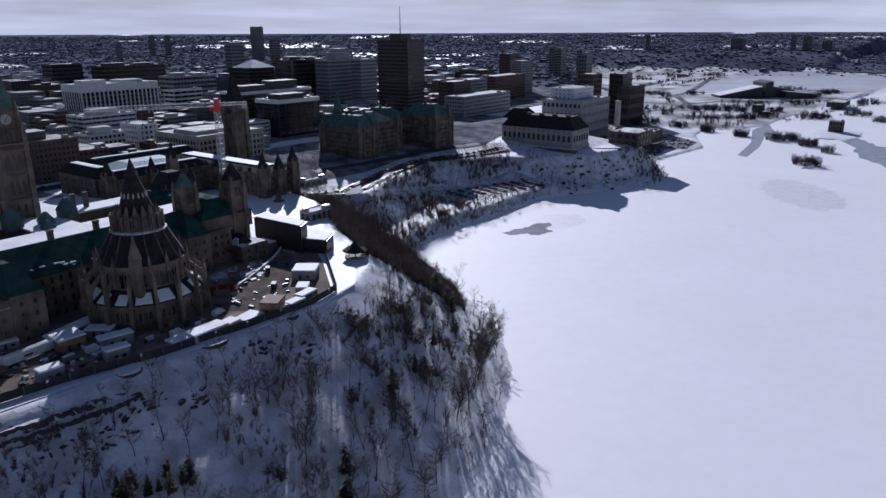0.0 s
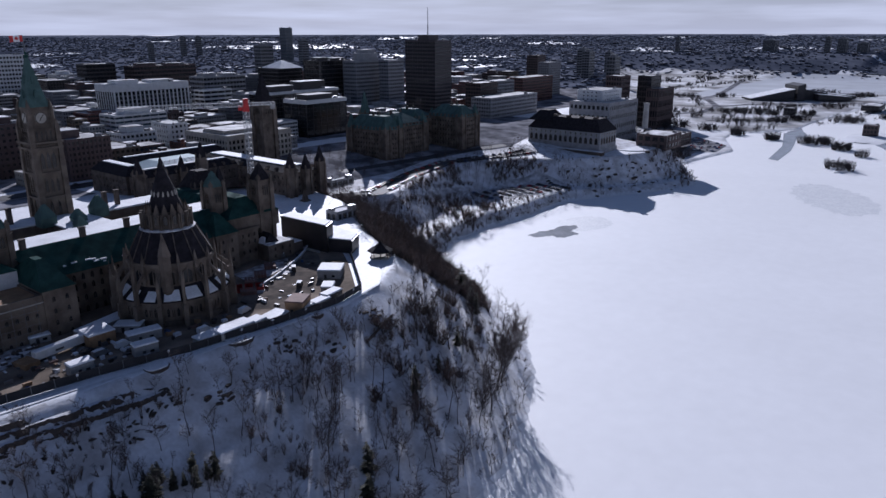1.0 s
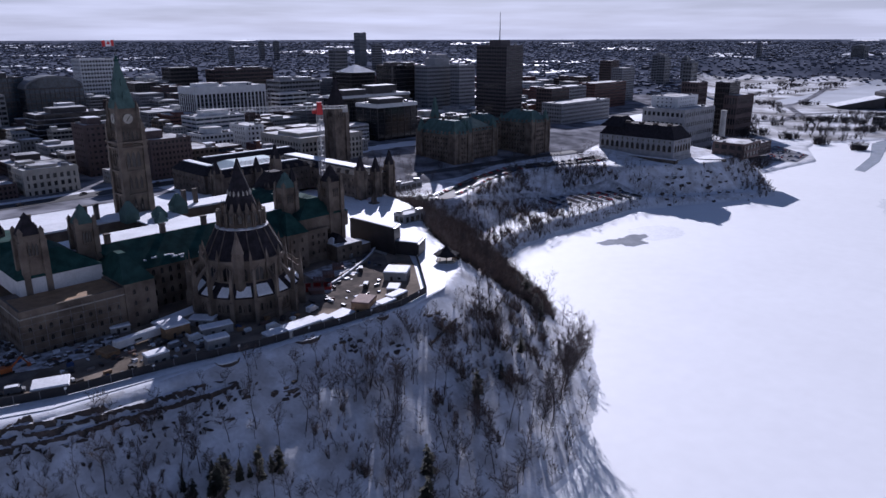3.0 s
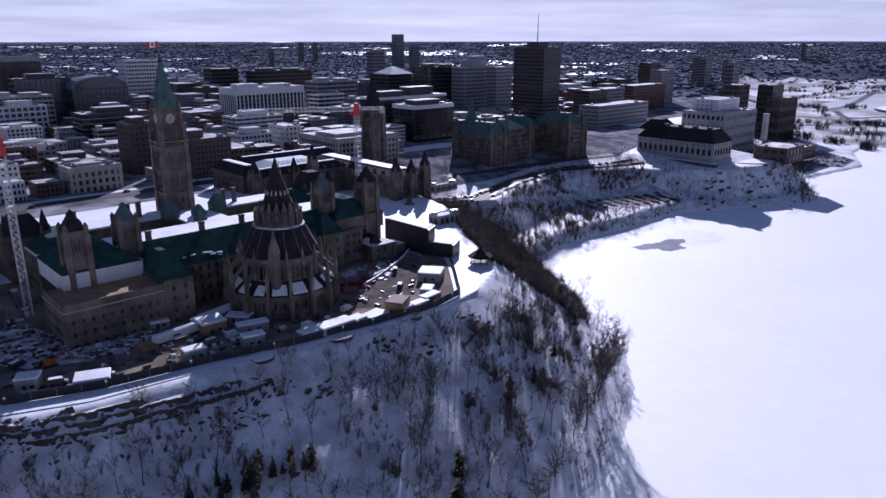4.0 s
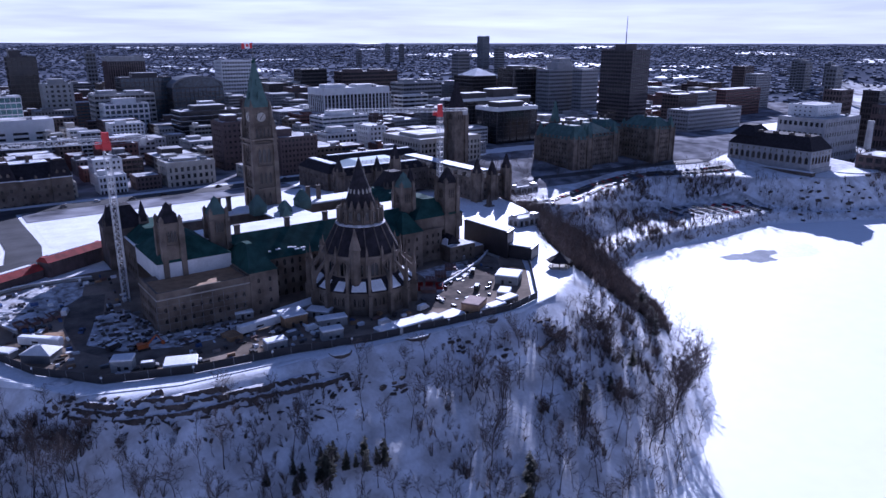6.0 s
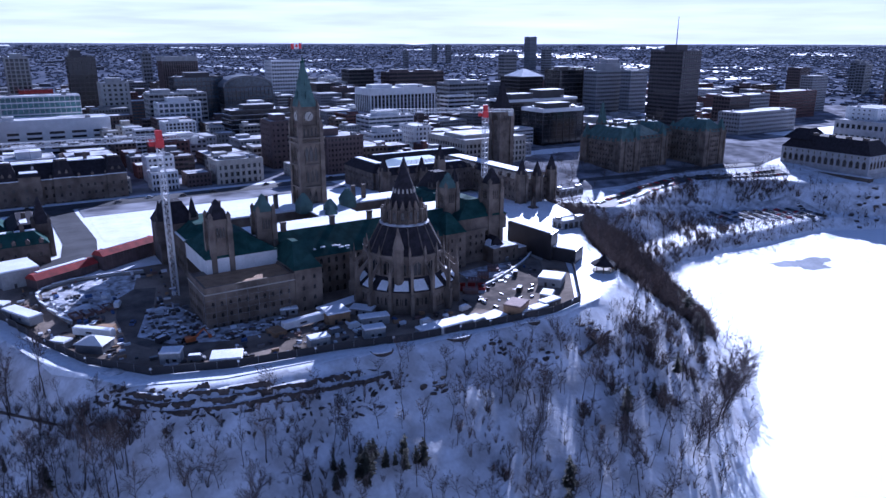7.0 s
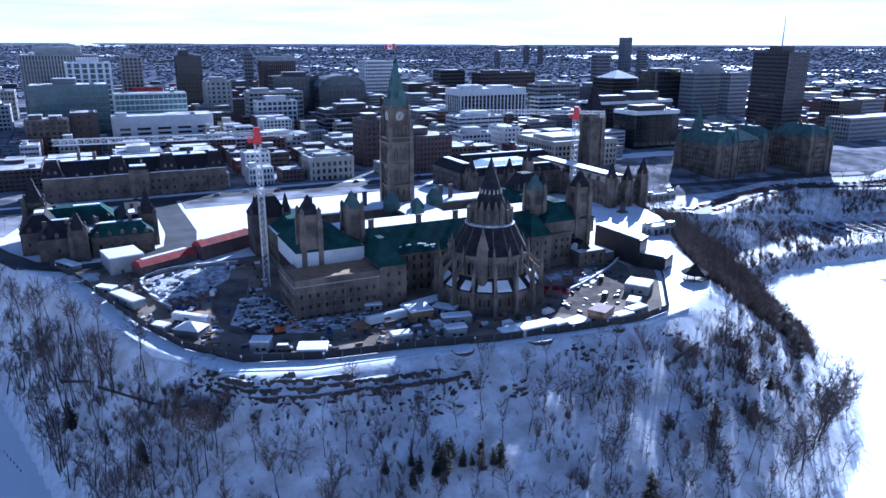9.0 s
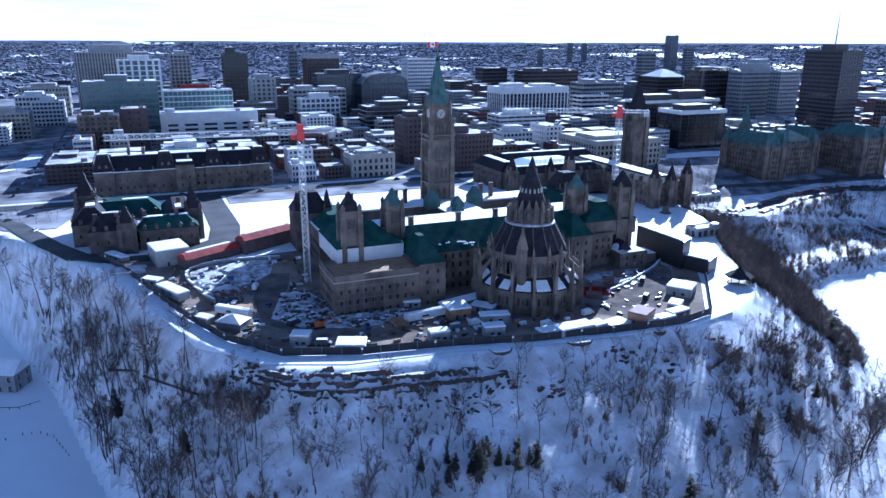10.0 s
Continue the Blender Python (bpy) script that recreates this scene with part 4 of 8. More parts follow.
for i in range(LIBS):
    a = 2 * math.pi * i / LIBS
    R = Matrix.Rotation(a, 4, "Z")
    # buttress pier, pinnacle and flying arch, built facing -y
    bm = bmesh.new()
    add_box(bm, -0.75, -22.8, 0, 0.75, -19.6, ZL + 0.5)
    add_box(bm, -0.5, -22.2, ZL + 0.5, 0.5, -20.6, ZL + 8)
    add_rings(bm, [(0.95, ZL + 8), (0.65, ZL + 9), (0, ZL + 14.5)], 4, 0, -21.5, turn=math.pi / 4)
    for k in range(6):
        u0, u1 = k / 6, (k + 1) / 6
        y0, y1 = -20.6 + u0 * 5.4, -20.6 + u1 * 5.4
        z0, z1 = ZL + 7.6 + u0 * 4.6, ZL + 7.6 + u1 * 4.6
        c0, c1 = 2.4 * (1 - u0) ** 2 + 0.9, 2.4 * (1 - u1) ** 2 + 0.9
        v = [bm.verts.new(p) for p in ((-0.35, y0, z0 - c0), (0.35, y0, z0 - c0), (0.35, y1, z1 - c1), (-0.35, y1, z1 - c1), (-0.35, y0, z0), (0.35, y0, z0), (0.35, y1, z1), (-0.35, y1, z1))]
        for q in ((3, 2, 1, 0), (4, 5, 6, 7), (0, 1, 5, 4), (1, 2, 6, 5), (2, 3, 7, 6), (3, 0, 4, 7)):
            bm.faces.new([v[j] for j in q])
    ob = part("buttress", bm, SANDSTONE, lib)
    ob.matrix_local = R
    # drum pinnacle and rib on the roof
    bm = bmesh.new()
    add_box(bm, -0.5, -16.5, ZL + 6, 0.5, -15.2, ZL + 14.6)
    add_rings(bm, [(0.8, ZL + 14.6), (0, ZL + 18.5)], 4, 0, -15.9, turn=math.pi / 4)
    ob = part("pinnacle", bm, SANDSTONE, lib)
    ob.matrix_local = R
    bm = bmesh.new()
    add_tube(bm, (0, -15.3, ZL + 14.1), (0, -9.9, ZL + 24.4), 0.28, 0.22, 4)
    ob = part("roof_rib", bm, DARK_STONE, lib)
    ob.matrix_local = R
    R2 = Matrix.Rotation(a + math.pi / LIBS, 4, "Z")
    ob = part("window", WIN_BIG, None, lib)
    ob.matrix_local = R2 @ Matrix.Translation((0, -15.25, ZL + 5.8)) @ Matrix.Diagonal((1.2, 1, 1.0, 1))
    for s in (-1.7, 0, 1.7):
        ob = part("window", WIN_LANCET, None, lib)
        ob.matrix_local = R2 @ Matrix.Translation((s, -19.95, 4.0)) @ Matrix.Diagonal((1.1, 1, 0.75, 1))
    # gable of the lantern
    bm = bmesh.new()
    for y in (-7.9, -7.1):
        bm.faces.new([bm.verts.new(p) for p in ((-1.35, y, ZL + 27), (1.35, y, ZL + 27), (1.35, y, ZL + 29.5), (0, y + 0.6, ZL + 34), (-1.35, y, ZL + 29.5))])
    add_box(bm, -1.6, -9.2, ZL + 24.8, -1.2, -7.6, ZL + 30.5)
    add_box(bm, 1.2, -9.2, ZL + 24.8, 1.6, -7.6, ZL + 30.5)
    ob = part("gable", bm, SANDSTONE, lib)
    ob.matrix_local = R2
    ob = part("window", WIN_TALL, None, lib)
    ob.matrix_local = R2 @ Matrix.Translation((0, -8.35, ZL + 26.2)) @ Matrix.Diagonal((1.1, 1, 1.3, 1))
    bm = bmesh.new()
    add_box(bm, -0.3, -4.6, ZL + 36.2, 0.3, -3.6, ZL + 37.2)
    add_rings(bm, [(0.5, ZL + 37.2), (0, ZL + 38.2)], 4, 0, -4.2, turn=math.pi / 4)
    ob = part("dormer", bm, LIMESTONE, lib)
    ob.matrix_local = R2
# stair turret against the drum
bm = bmesh.new()
a = radians(-128)
add_rings(bm, [(2.0, ZL - 2), (2.0, ZL + 17), (2.4, ZL + 17.4), (2.2, ZL + 18), (0, ZL + 26)], 8, 16.4 * math.cos(a), 16.4 * math.sin(a))
part("stair_turret", bm, SANDSTONE, lib, "octagonal stone stair turret with a pointed cap")
# corridor to the main block
box_part(lib, "corridor", SANDSTONE, -5, 12, 0, 5, 24, ZL + 5)


# ---------- other gothic and stone blocks ----------
def dormers(parent, p, q, z, step, wall=DARK_STONE, h=2.2):
    """A row of gabled dormers along the foot of a mansard from p to q, facing outwards to the right of the way."""
    (ax, ay), (bx, by) = p, q
    length = math.hypot(bx - ax, by - ay)
    n = max(1, int(length / step))
    a = math.atan2(by - ay, bx - ax)
    for i in range(n):
        u = (i + 0.5) / n
        bm = bmesh.new()
        add_box(bm, -0.8, -0.2, 0, 0.8, 2.2, h * 0.6)
        vs = [bm.verts.new(v) for v in ((-1.0, -0.4, h * 0.6), (1.0, -0.4, h * 0.6), (0, -0.4, h), (-1.0, 2.4, h * 0.6), (1.0, 2.4, h * 0.6), (0, 2.4, h))]
        for f in ((0, 1, 2), (3, 5, 4), (0, 2, 5, 3), (1, 4, 5, 2), (0, 3, 4, 1)):
            bm.faces.new([vs[k] for k in f])
        ob = part("dormer", bm, wall, parent)
        ob.matrix_local = Matrix.Translation((ax + (bx - ax) * u, ay + (by - ay) * u, z)) @ Matrix.Rotation(a, 4, "Z")


def range_block(parent, x0, y0, x1, y1, z0, eave, top, inset, wall, roof, rows, step, mesh, top_snow=True, sides="NEWS", dorm=0.0):
    """A wing: walls, string courses, windows on its outer sides and a mansard with a snowy flat."""
    box_part(parent, "wall", wall, x0, y0, z0, x1, y1, eave)
    for z in [r - 0.7 for r in rows[1:]] + [eave - 0.6]:
        box_part(parent, "string_course", wall, x0 - 0.2, y0 - 0.2, z, x1 + 0.2, y1 + 0.2, z + 0.35)
    hip_part(parent, "roof", roof, x0 - 0.5, y0 - 0.5, eave, x1 + 0.5, y1 + 0.5, top, inset, inset)
    if top_snow:
        box_part(parent, "roof_snow", ROOF_SNOW, x0 + inset, y0 + inset, top, x1 - inset, y1 - inset, top + 0.5)
    ends = {"N": ((x0, y0), (x1, y0)), "W": ((x1, y0), (x1, y1)), "S": ((x1, y1), (x0, y1)), "E": ((x0, y1), (x0, y0))}
    for s in sides:
        windows(parent, mesh, *ends[s], rows, step, 1.0)
        if dorm:
            dormers(parent, *ends[s], eave + 0.4, dorm, wall)


eb = thing("east_block", "gothic sandstone office block with dark mansard roofs and dormers", "building", at=(0, 0, -4))
range_block(eb, -145, 8, -119, 22, 0, 12, 17, 5.2, DARK_STONE, DARK_COPPER, (1.5, 6.5), 4.2, WIN_MID, top_snow=False, sides="N", dorm=5)
range_block(eb, -166, 9, -146, 24, 0, 13, 20, 6.2, DARK_STONE, SLATE, (1.5, 6.5), 4.2, WIN_MID, top_snow=False, sides="N", dorm=5)
box_part(eb, "court_roof", DARK_STONE, -157.5, 24, 0, -134.5, 40, 10.5)
box_part(eb, "court_roof", CITY_ROOF, -157, 24.5, 10.5, -135, 39.5, 10.9, label="low flat roof under patchy snow")
for px, py_, pw, pl, pz in ((-143, 13, 9, 2.6, 17), (-131, 13.5, 8, 2.4, 17), (-160, 15, 7, 2, 20), (-128, 30, 3, 9, 17), (-168, 34, 4, 7, 20), (-152, 48, 12, 3, 19), (-166, 45, 5, 3, 19)):
    box_part(eb, "roof_snow", ROOF_SNOW, px, py_, pz - 0.1, px + pw, py_ + pl, pz + 0.3)
range_block(eb, -134, 22, -117, 62, 0, 12, 17, 5.5, DARK_STONE, SLATE, (1.5, 6.5), 4.2, WIN_MID, top_snow=False, sides="W", dorm=6)
range_block(eb, -172, 40, -134, 60, 0, 13, 19, 6.5, DARK_STONE, DARK_COPPER, (1.5, 6.5), 4.2, WIN_MID, top_snow=False, sides="N", dorm=6)
range_block(eb, -174, 25, -158, 64, 0, 13, 20, 6, DARK_STONE, SLATE, (1.5, 6.5), 4.2, WIN_MID, top_snow=False, sides="NE", dorm=6)
turret(eb, -120, 24, 3.2, 0, 18, 30, DARK_STONE, SLATE, False, name="corner_tower")
turret(eb, -150, 7.5, 3.0, 0, 17, 25, DARK_STONE, SLATE, False, name="gable_tower")
turret(eb, -169, 54, 4.0, 0, 22, 34, DARK_STONE, SLATE, True, name="main_tower")
for x, y in ((-128, 14), (-142, 15), (-154, 14), (-163, 15), (-126, 40), (-160, 50)):
    box_part(eb, "chimney", DARK_STONE, x - 0.9, y - 0.7, 14, x + 0.9, y + 0.7, 20)

lv = thing("mansard_block", "long sandstone office block with dark mansard roofs and pavilions", "building", at=(0, 0, -9))
range_block(lv, -172, 168, -60, 200, 0, 18, 27, 11, SANDSTONE, SLATE, (1.5, 6.5, 11.5), 4.0, WIN_SQUARE, sides="NE", dorm=8)
for x in (-172, -134, -103, -72):
    range_block(lv, x, 166.5, x + 12, 182, 0, 18.5, 29, 3, SANDSTONE, SLATE, (1.5, 6.5, 11.5), 3.6, WIN_SQUARE, sides="N")
for x0, x1 in ((-160, -134.5), (-109.5, -103.5), (-90.5, -72.5)):
    box_part(lv, "eave_snow", ROOF_SNOW, x0, 166.9, 18.0, x1, 168.2, 18.45)
for x in (-172, -134, -103, -72):
    box_part(lv, "eave_snow", ROOF_SNOW, x - 0.3, 165.6, 18.5, x + 12.3, 166.6, 18.95)
    box_part(lv, "cresting", DARK_STONE, x + 2.6, 169.2, 29, x + 9.4, 169.6, 30.2)
    dormers(lv, (x + 2, 167), (x + 10, 167), 20.0, 4.0, SANDSTONE, 3.6)
for x in (-150, -141, -96, -82):
    box_part(lv, "chimney", SANDSTONE, x - 1, 180, 24, x + 1, 182, 32)
for x, y, w in ((-165, 186, 20), (-128, 184, 24), (-96, 185, 22)):
    box_part(lv, "roof_snow", ROOF_SNOW, x, y, 27.2, x + w, y + 4, 27.7)
range_block(lv, -122, 165, -110, 180, 0, 21, 23, 1, SANDSTONE, SLATE, (1.5, 6.5, 11.5), 3.6, WIN_SQUARE, sides="N")

wb = thing("west_block", "gothic sandstone office block with a glazed court roof", "building", at=(0, 0, -8))
range_block(wb, 82, 70, 152, 84, 0, 16, 20, 5.6, DARK_STONE, SLATE, (1.5, 6.5, 11.0), 4.0, WIN_MID, sides="NE", dorm=7)
range_block(wb, 80, 84, 96, 128, 0, 16, 21, 5.6, DARK_STONE, SLATE, (1.5, 6.5, 11.0), 4.0, WIN_MID, sides="E")
range_block(wb, 96, 118, 178, 132, 0, 16, 21, 5.6, DARK_STONE, SLATE, (1.5, 6.5, 11.0), 4.0, WIN_MID, sides="W")
range_block(wb, 152, 16, 176, 118, 0, 15, 18, 7, SANDSTONE, SLATE, (1.5, 6.0, 10.5), 4.0, WIN_MID, sides="NEW", dorm=9)
hip_part(wb, "glass_roof", material("frosted_glass_roof", (0.62, 0.72, 0.72), 0.35, vary=0.08, scale=0.2), 97, 85, 16, 151, 117, 20.5, 12, 9, "pale glazed court roof with thin snow")
bm = bmesh.new()
for i in range(10):
    add_tube(bm, (98 + i * 5.8, 85.2, 16.1), (110 + i * 3.3, 94.2, 20.6), 0.12, 0.12, 4)
    add_tube(bm, (98 + i * 5.8, 116.8, 16.1), (110 + i * 3.3, 107.8, 20.6), 0.12, 0.12, 4)
part("glazing_bars", bm, STEEL, wb)
for x, y, h in ((152, 15, 24), (164, 14, 22), (177, 15, 25), (96, 70, 23), (124, 69, 29), (82, 72, 24), (110, 70, 22)):
    turret(wb, x, y, 2.2, 0, h - 5, h + 5, SANDSTONE, SLATE, False, name="turret")
tw = thing("stone_tower", "tall square sandstone tower with a steep dark roof", "tower", at=(228, 136, -8))
turret(tw, 0, 0, 5.6, 0, 46, 70, SANDSTONE, SLATE, True, name="shaft")


def chateau_block(label, x, y, w, l, z0, eave, top, turn=0.0, rows=6, dorm=7):
    b = thing("chateau_block", label, "building", group="green-roofed stone offices", at=(x, y, z0))
    b.rotation_euler = (0, 0, radians(turn))
    e = eave - z0
    range_block(b, 0, 0, w, l, 0, e, top - z0, min(w, l) / 2 - 3.5, SANDSTONE, COPPER, [1.2 + i * (e - 2) / rows for i in range(rows)], 3.2, WIN_SQUARE, top_snow=False, sides="NE", dorm=4.5)
    for x_, y_ in ((2.6, 2.6), (w - 2.6, 2.6)):
        turret(b, x_, y_, 3.0, 0, e + 1, top - z0 + 1, SANDSTONE, COPPER, False, name="corner_pavilion")
    for x_ in (w * 0.35, w * 0.65):
        box_part(b, "chimney", DARK_STONE, x_ - 1.0, l * 0.45, e + 2, x_ + 1.0, l * 0.45 + 1.6, top - z0 + 3)
    return b


conf = chateau_block("stone office block with green copper roof and slim spire", 326.2, 94.4, 23.3, 46.6, -18.2, 9.3, 20.9)
turret(conf, 16, 40, 3, 0, 40, 60, SANDSTONE, COPPER, False, name="spire_tower")
turret(conf, 1, 43, 3, 0, 28, 41, SANDSTONE, COPPER, False, name="corner_turret")
chateau_block("middle stone block with a green copper roof", 349.5, 102.9, 44.5, 42.4, -18.2, 9.3, 19.9)
chateau_block("dark stone link with a green copper roof", 394.0, 117.7, 31.8, 42.4, -18.2, 11.4, 19.9)
jus = chateau_block("tall stone office block with green copper roofs", 419.4, 79.6, 27.6, 42.4, -19.3, 13.5, 24.1, rows=7)
turret(jus, 10, 20, 2.5, 20, 36, 46, SANDSTONE, COPPER, False, name="roof_turret")

sc = thing("court_house", "long pale granite court house under a steep dark roof", "building", at=(500.7, -27.8, -22.6))
sc.scale = (1.07, 1.07, 1.07)
range_block(sc, 0, 0, 34, 76, 0, 20, 31, 8, GREY_STONE, SLATE, (9.0,), 5.0, WIN_BIG, top_snow=False, sides="NE")
box_part(sc, "plinth", GREY_STONE, -1, -1, 0, 35, 77, 5)
windows(sc, WIN_PALE, (-1, 77), (-1, -1), (1.2,), 5.0, 1)
windows(sc, WIN_PALE, (0, 0), (34, 0), (16.6,), 5.0, 1)
windows(sc, WIN_PALE, (0, 76), (0, 0), (16.6,), 5.0, 1)
for y in (8, 22, 36, 50, 64):
    box_part(sc, "chimney", DARK_STONE, 8, y, 26, 11, y + 4, 33)
hip_part(sc, "pavilion_roof", SLATE, 2, 52, 27, 32, 78, 36, 9, 8)
box_part(sc, "terrace_wall", DARK_STONE, -7, -6, -6, -1.2, 82, 3.5, label="dark stone terrace wall")
box_part(sc, "terrace_snow", ROOF_SNOW, -6.6, -5.6, 3.5, -1.2, 81.6, 3.8)
tr = thing("terrace", "round stone terrace under snow beside the court house", "terrace", at=(561.6, -32.1, -30.1))
tr.scale = (1.07, 1.07, 1.07)
bm = bmesh.new()
add_rings(bm, [(26, 0), (26, 8)], 32)
part("terrace_wall", bm, CONCRETE, tr)
bm = bmesh.new()
add_rings(bm, [(25.4, 8), (25.4, 8.3)], 32)
part("terrace_snow", bm, ROOF_SNOW, tr)
building("low grey pavilion with a broad snowy roof", 573.4, -66.3, 42, 32, -9.5, 2, BRICK, bay=8, band=0.4, pier=0.3, base=-24)
building("low brown block behind the pavilion", 712, -22, 62, 34, -30, 3, BRICK, bay=6, band=0.4, pier=0.3, base=-44)
building("long grey stone office block with rows of windows", 600, 170, 110, 30, 14, 6, GREY_STONE, bay=4, band=0.5, pier=0.35, base=-14)
building("apartment block with dark balconies", 641, 215, 40, 25, 28, 9, BRICK, bay=4, band=0.4, pier=0.2, base=-14)
building("grey apartment block with pale ribs", 700, 230, 45, 25, 27, 9, GREY_STONE, bay=4, band=0.4, pier=0.3, base=-14)
building("red brick apartment block", 800, 250, 90, 30, 26, 9, RED_BRICK, bay=4, band=0.4, pier=0.2, base=-14)
st = thing("concrete_stack", "slim round concrete stack beside low buildings", "stack", at=(666, -4, -15))
bm = bmesh.new()
add_rings(bm, [(3.4, 0), (3.0, 27), (3.4, 27), (3.4, 29)], 16)
part("shaft", bm, CONCRETE, st)
mu = thing("museum", "low museum of dark walls under sloping snowy roofs", "museum", at=(1545, 20, -47))
mu.rotation_euler = (0, 0, radians(-52))
for x0, x1, y0, y1, ha, hb in ((-105, -12, 0, 50, 3, 22), (-10, 6, -6, 56, 30, 34), (8, 60, 4, 46, 22, 14), (30, 100, -18, 20, 13, 7), (62, 130, 20, 50, 12, 6)):
    bm = bmesh.new()
    vs = [bm.verts.new(p) for p in ((x0, y0, 0), (x1, y0, 0), (x1, y1, 0), (x0, y1, 0), (x0, y0, ha), (x1, y0, hb), (x1, y1, hb), (x0, y1, ha))]
    for f in ((3, 2, 1, 0), (4, 5, 6, 7), (0, 1, 5, 4), (1, 2, 6, 5), (2, 3, 7, 6), (3, 0, 4, 7)):
        bm.faces.new([vs[i] for i in f])
    part("wall", bm, DARK_PANEL, mu)
    if x1 - x0 < 20:
        continue
    bm = bmesh.new()
    vs = [bm.verts.new(p) for p in ((x0, y0, ha + 0.05), (x1 - 1, y0, hb + 0.05), (x1 - 1, y1, hb + 0.05), (x0, y1, ha + 0.05), (x0, y0, ha + 0.8), (x1 - 1, y0, hb + 0.8), (x1 - 1, y1, hb + 0.8), (x0, y1, ha + 0.8))]
    for f in ((3, 2, 1, 0), (4, 5, 6, 7), (0, 1, 5, 4), (1, 2, 6, 5), (2, 3, 7, 6), (3, 0, 4, 7)):
        bm.faces.new([vs[i] for i in f])
    part("roof", bm, ROOF_SNOW, mu)
building("dark shed with a snowy roof on the far shore", 1379, -150, 70, 30, -38, 2, DARK_PANEL, bay=8, band=0.4, pier=0.3, base=-47, name="shed", category="shed")
building("brown house with a snowy roof on the far shore", 1022, -196, 14, 18, -34, 3, BRICK, bay=4, band=0.4, pier=0.3, base=-51, name="house", category="house")
building("dark pump house beside the outfall", 1225, -40, 26, 16, -36, 2, DARK_PANEL, bay=5, band=0.4, pier=0.3, base=-47, name="pump_house", category="building")
# pyramid roof on a dark tower
py = thing("pyramid_roof", "snowy pyramid roof on a dark office tower", "roof", at=(526, 480, 44.5))
bm = bmesh.new()
add_hip(bm, 0, 0, 0, 44, 42, 10, 20, 19)
part("roof_slope", bm, ROOF_SNOW, py)


# ---------- yard things ----------
def site_box(label, x, y, turn, w, d, h, wall=CONCRETE, roof=ROOF_SNOW):
    b = thing("site_cabin", label, "cabin", at=(x, y, gz_at(x, y) - 0.3))
    b.rotation_euler = (0, 0, radians(turn))
    bm = bmesh.new()
    n = max(4, int(w / 0.6))
    add_prism(bm, [(i * w / n, -0.08 * (i % 2)) for i in range(n + 1)] + [((n - i) * w / n, d + 0.08 * (i % 2)) for i in range(n + 1)], 0, h)
    part("body", bm, wall, b)
    bm = bmesh.new()
    add_hip(bm, -0.25, -0.25, h, w + 0.25, d + 0.25, h + 0.5, 0.25, 0.25)
    part("roof", bm, roof, b)
    bm = bmesh.new()
    add_box(bm, w * 0.3, -0.1, 0.3, w * 0.3 + 1.0, -0.062, 2.3)
    part("door", bm, DARK_PANEL, b)
    bm = bmesh.new()
    add_box(bm, w * 0.62, -0.1, 1.2, w * 0.62 + 1.3, -0.062, 2.1)
    part("window", bm, GLASS_DARK, b)
    return b


def trailer(label, x, y, turn, w, d, h):
    b = thing("semi_trailer", label, "trailer", at=(x, y, gz_at(x, y)))
    b.rotation_euler = (0, 0, radians(turn))
    bm = bmesh.new()
    add_box(bm, 0, 0, 1.1, w, d, h)
    for i in range(int(w / 1.2) + 1):
        add_box(bm, i * 1.2 - 0.03, -0.04, 1.1, i * 1.2 + 0.03, -0.001, h)
    part("body", bm, WHITE_PAINT, b)
    bm = bmesh.new()
    add_hip(bm, 0, 0, h, w, d, h + 0.35, 0.2, 0.2)
    part("roof_snow", bm, ROOF_SNOW, b)
    bm = bmesh.new()
    add_box(bm, w * 0.35, -0.08, 1.9, w * 0.5, -0.042, 2.6)
    part("lettering", bm, DARK_PANEL, b, "dark bar of lettering")
    for u in (0.08, 0.14, 0.86):
        for y0 in (0.1, d - 0.4):
            bm = bmesh.new()
            add_rings(bm, [(0.5, 0), (0.5, 0.3)], 12)
            wh = part("wheel", bm, BLACK, b)
            wh.matrix_local = Matrix.Translation((u * w, y0 + 0.3, 0.5)) @ Matrix.Rotation(radians(90), 4, "X")
    return b


def tent(label, x, y, turn, w, d, h):
    b = thing("tent", label, "tent", at=(x, y, gz_at(x, y)))
    b.rotation_euler = (0, 0, radians(turn))
    bm = bmesh.new()
    add_box(bm, 0, 0, 0, w, d, h)
    part("side_wall", bm, GREY_PANEL, b)
    bm = bmesh.new()
    add_hip(bm, -0.4, -0.4, h, w + 0.4, d + 0.4, h + 2.2, w * 0.49, d * 0.49)
    part("roof", bm, WHITE_PAINT, b)
    return b


trailer("long white semi-trailer with snow on its roof", -55.5, -107.5, 7, 18.5, 2.6, 3.6)
site_box("grey site cabin with a snowy roof", -34.0, -129.0, -10, 7.5, 4, 4.2)
site_box("pale site cabin with a snowy roof", -53.3, -126.4, -2, 7.1, 4, 4.0)
site_box("brown plywood shed with a snowy roof", -39.5, -109.8, -3, 8.8, 8, 4.5, WOOD)
site_box("long low container with a snowy roof", -38.4, -96.4, -76, 5.2, 22, 2.8)
site_box("grey site cabin with snow on top", -27.9, -103.3, -49, 9.0, 5, 2.8)
site_box("long grey cabin with a snowy roof", -29.9, -117.2, -13, 11.0, 4, 3.5)
site_box("low grey cabin beside the wall", -50.9, -91.4, -11, 6.5, 5, 2.8)
site_box("white booth with a snowy roof beside the fence", -159.9, 1.7, -59, 13.1, 4, 2.6)
site_box("white booth with a snowy roof beside the fence", -145.4, -36.1, -42, 8.0, 4, 2.8)
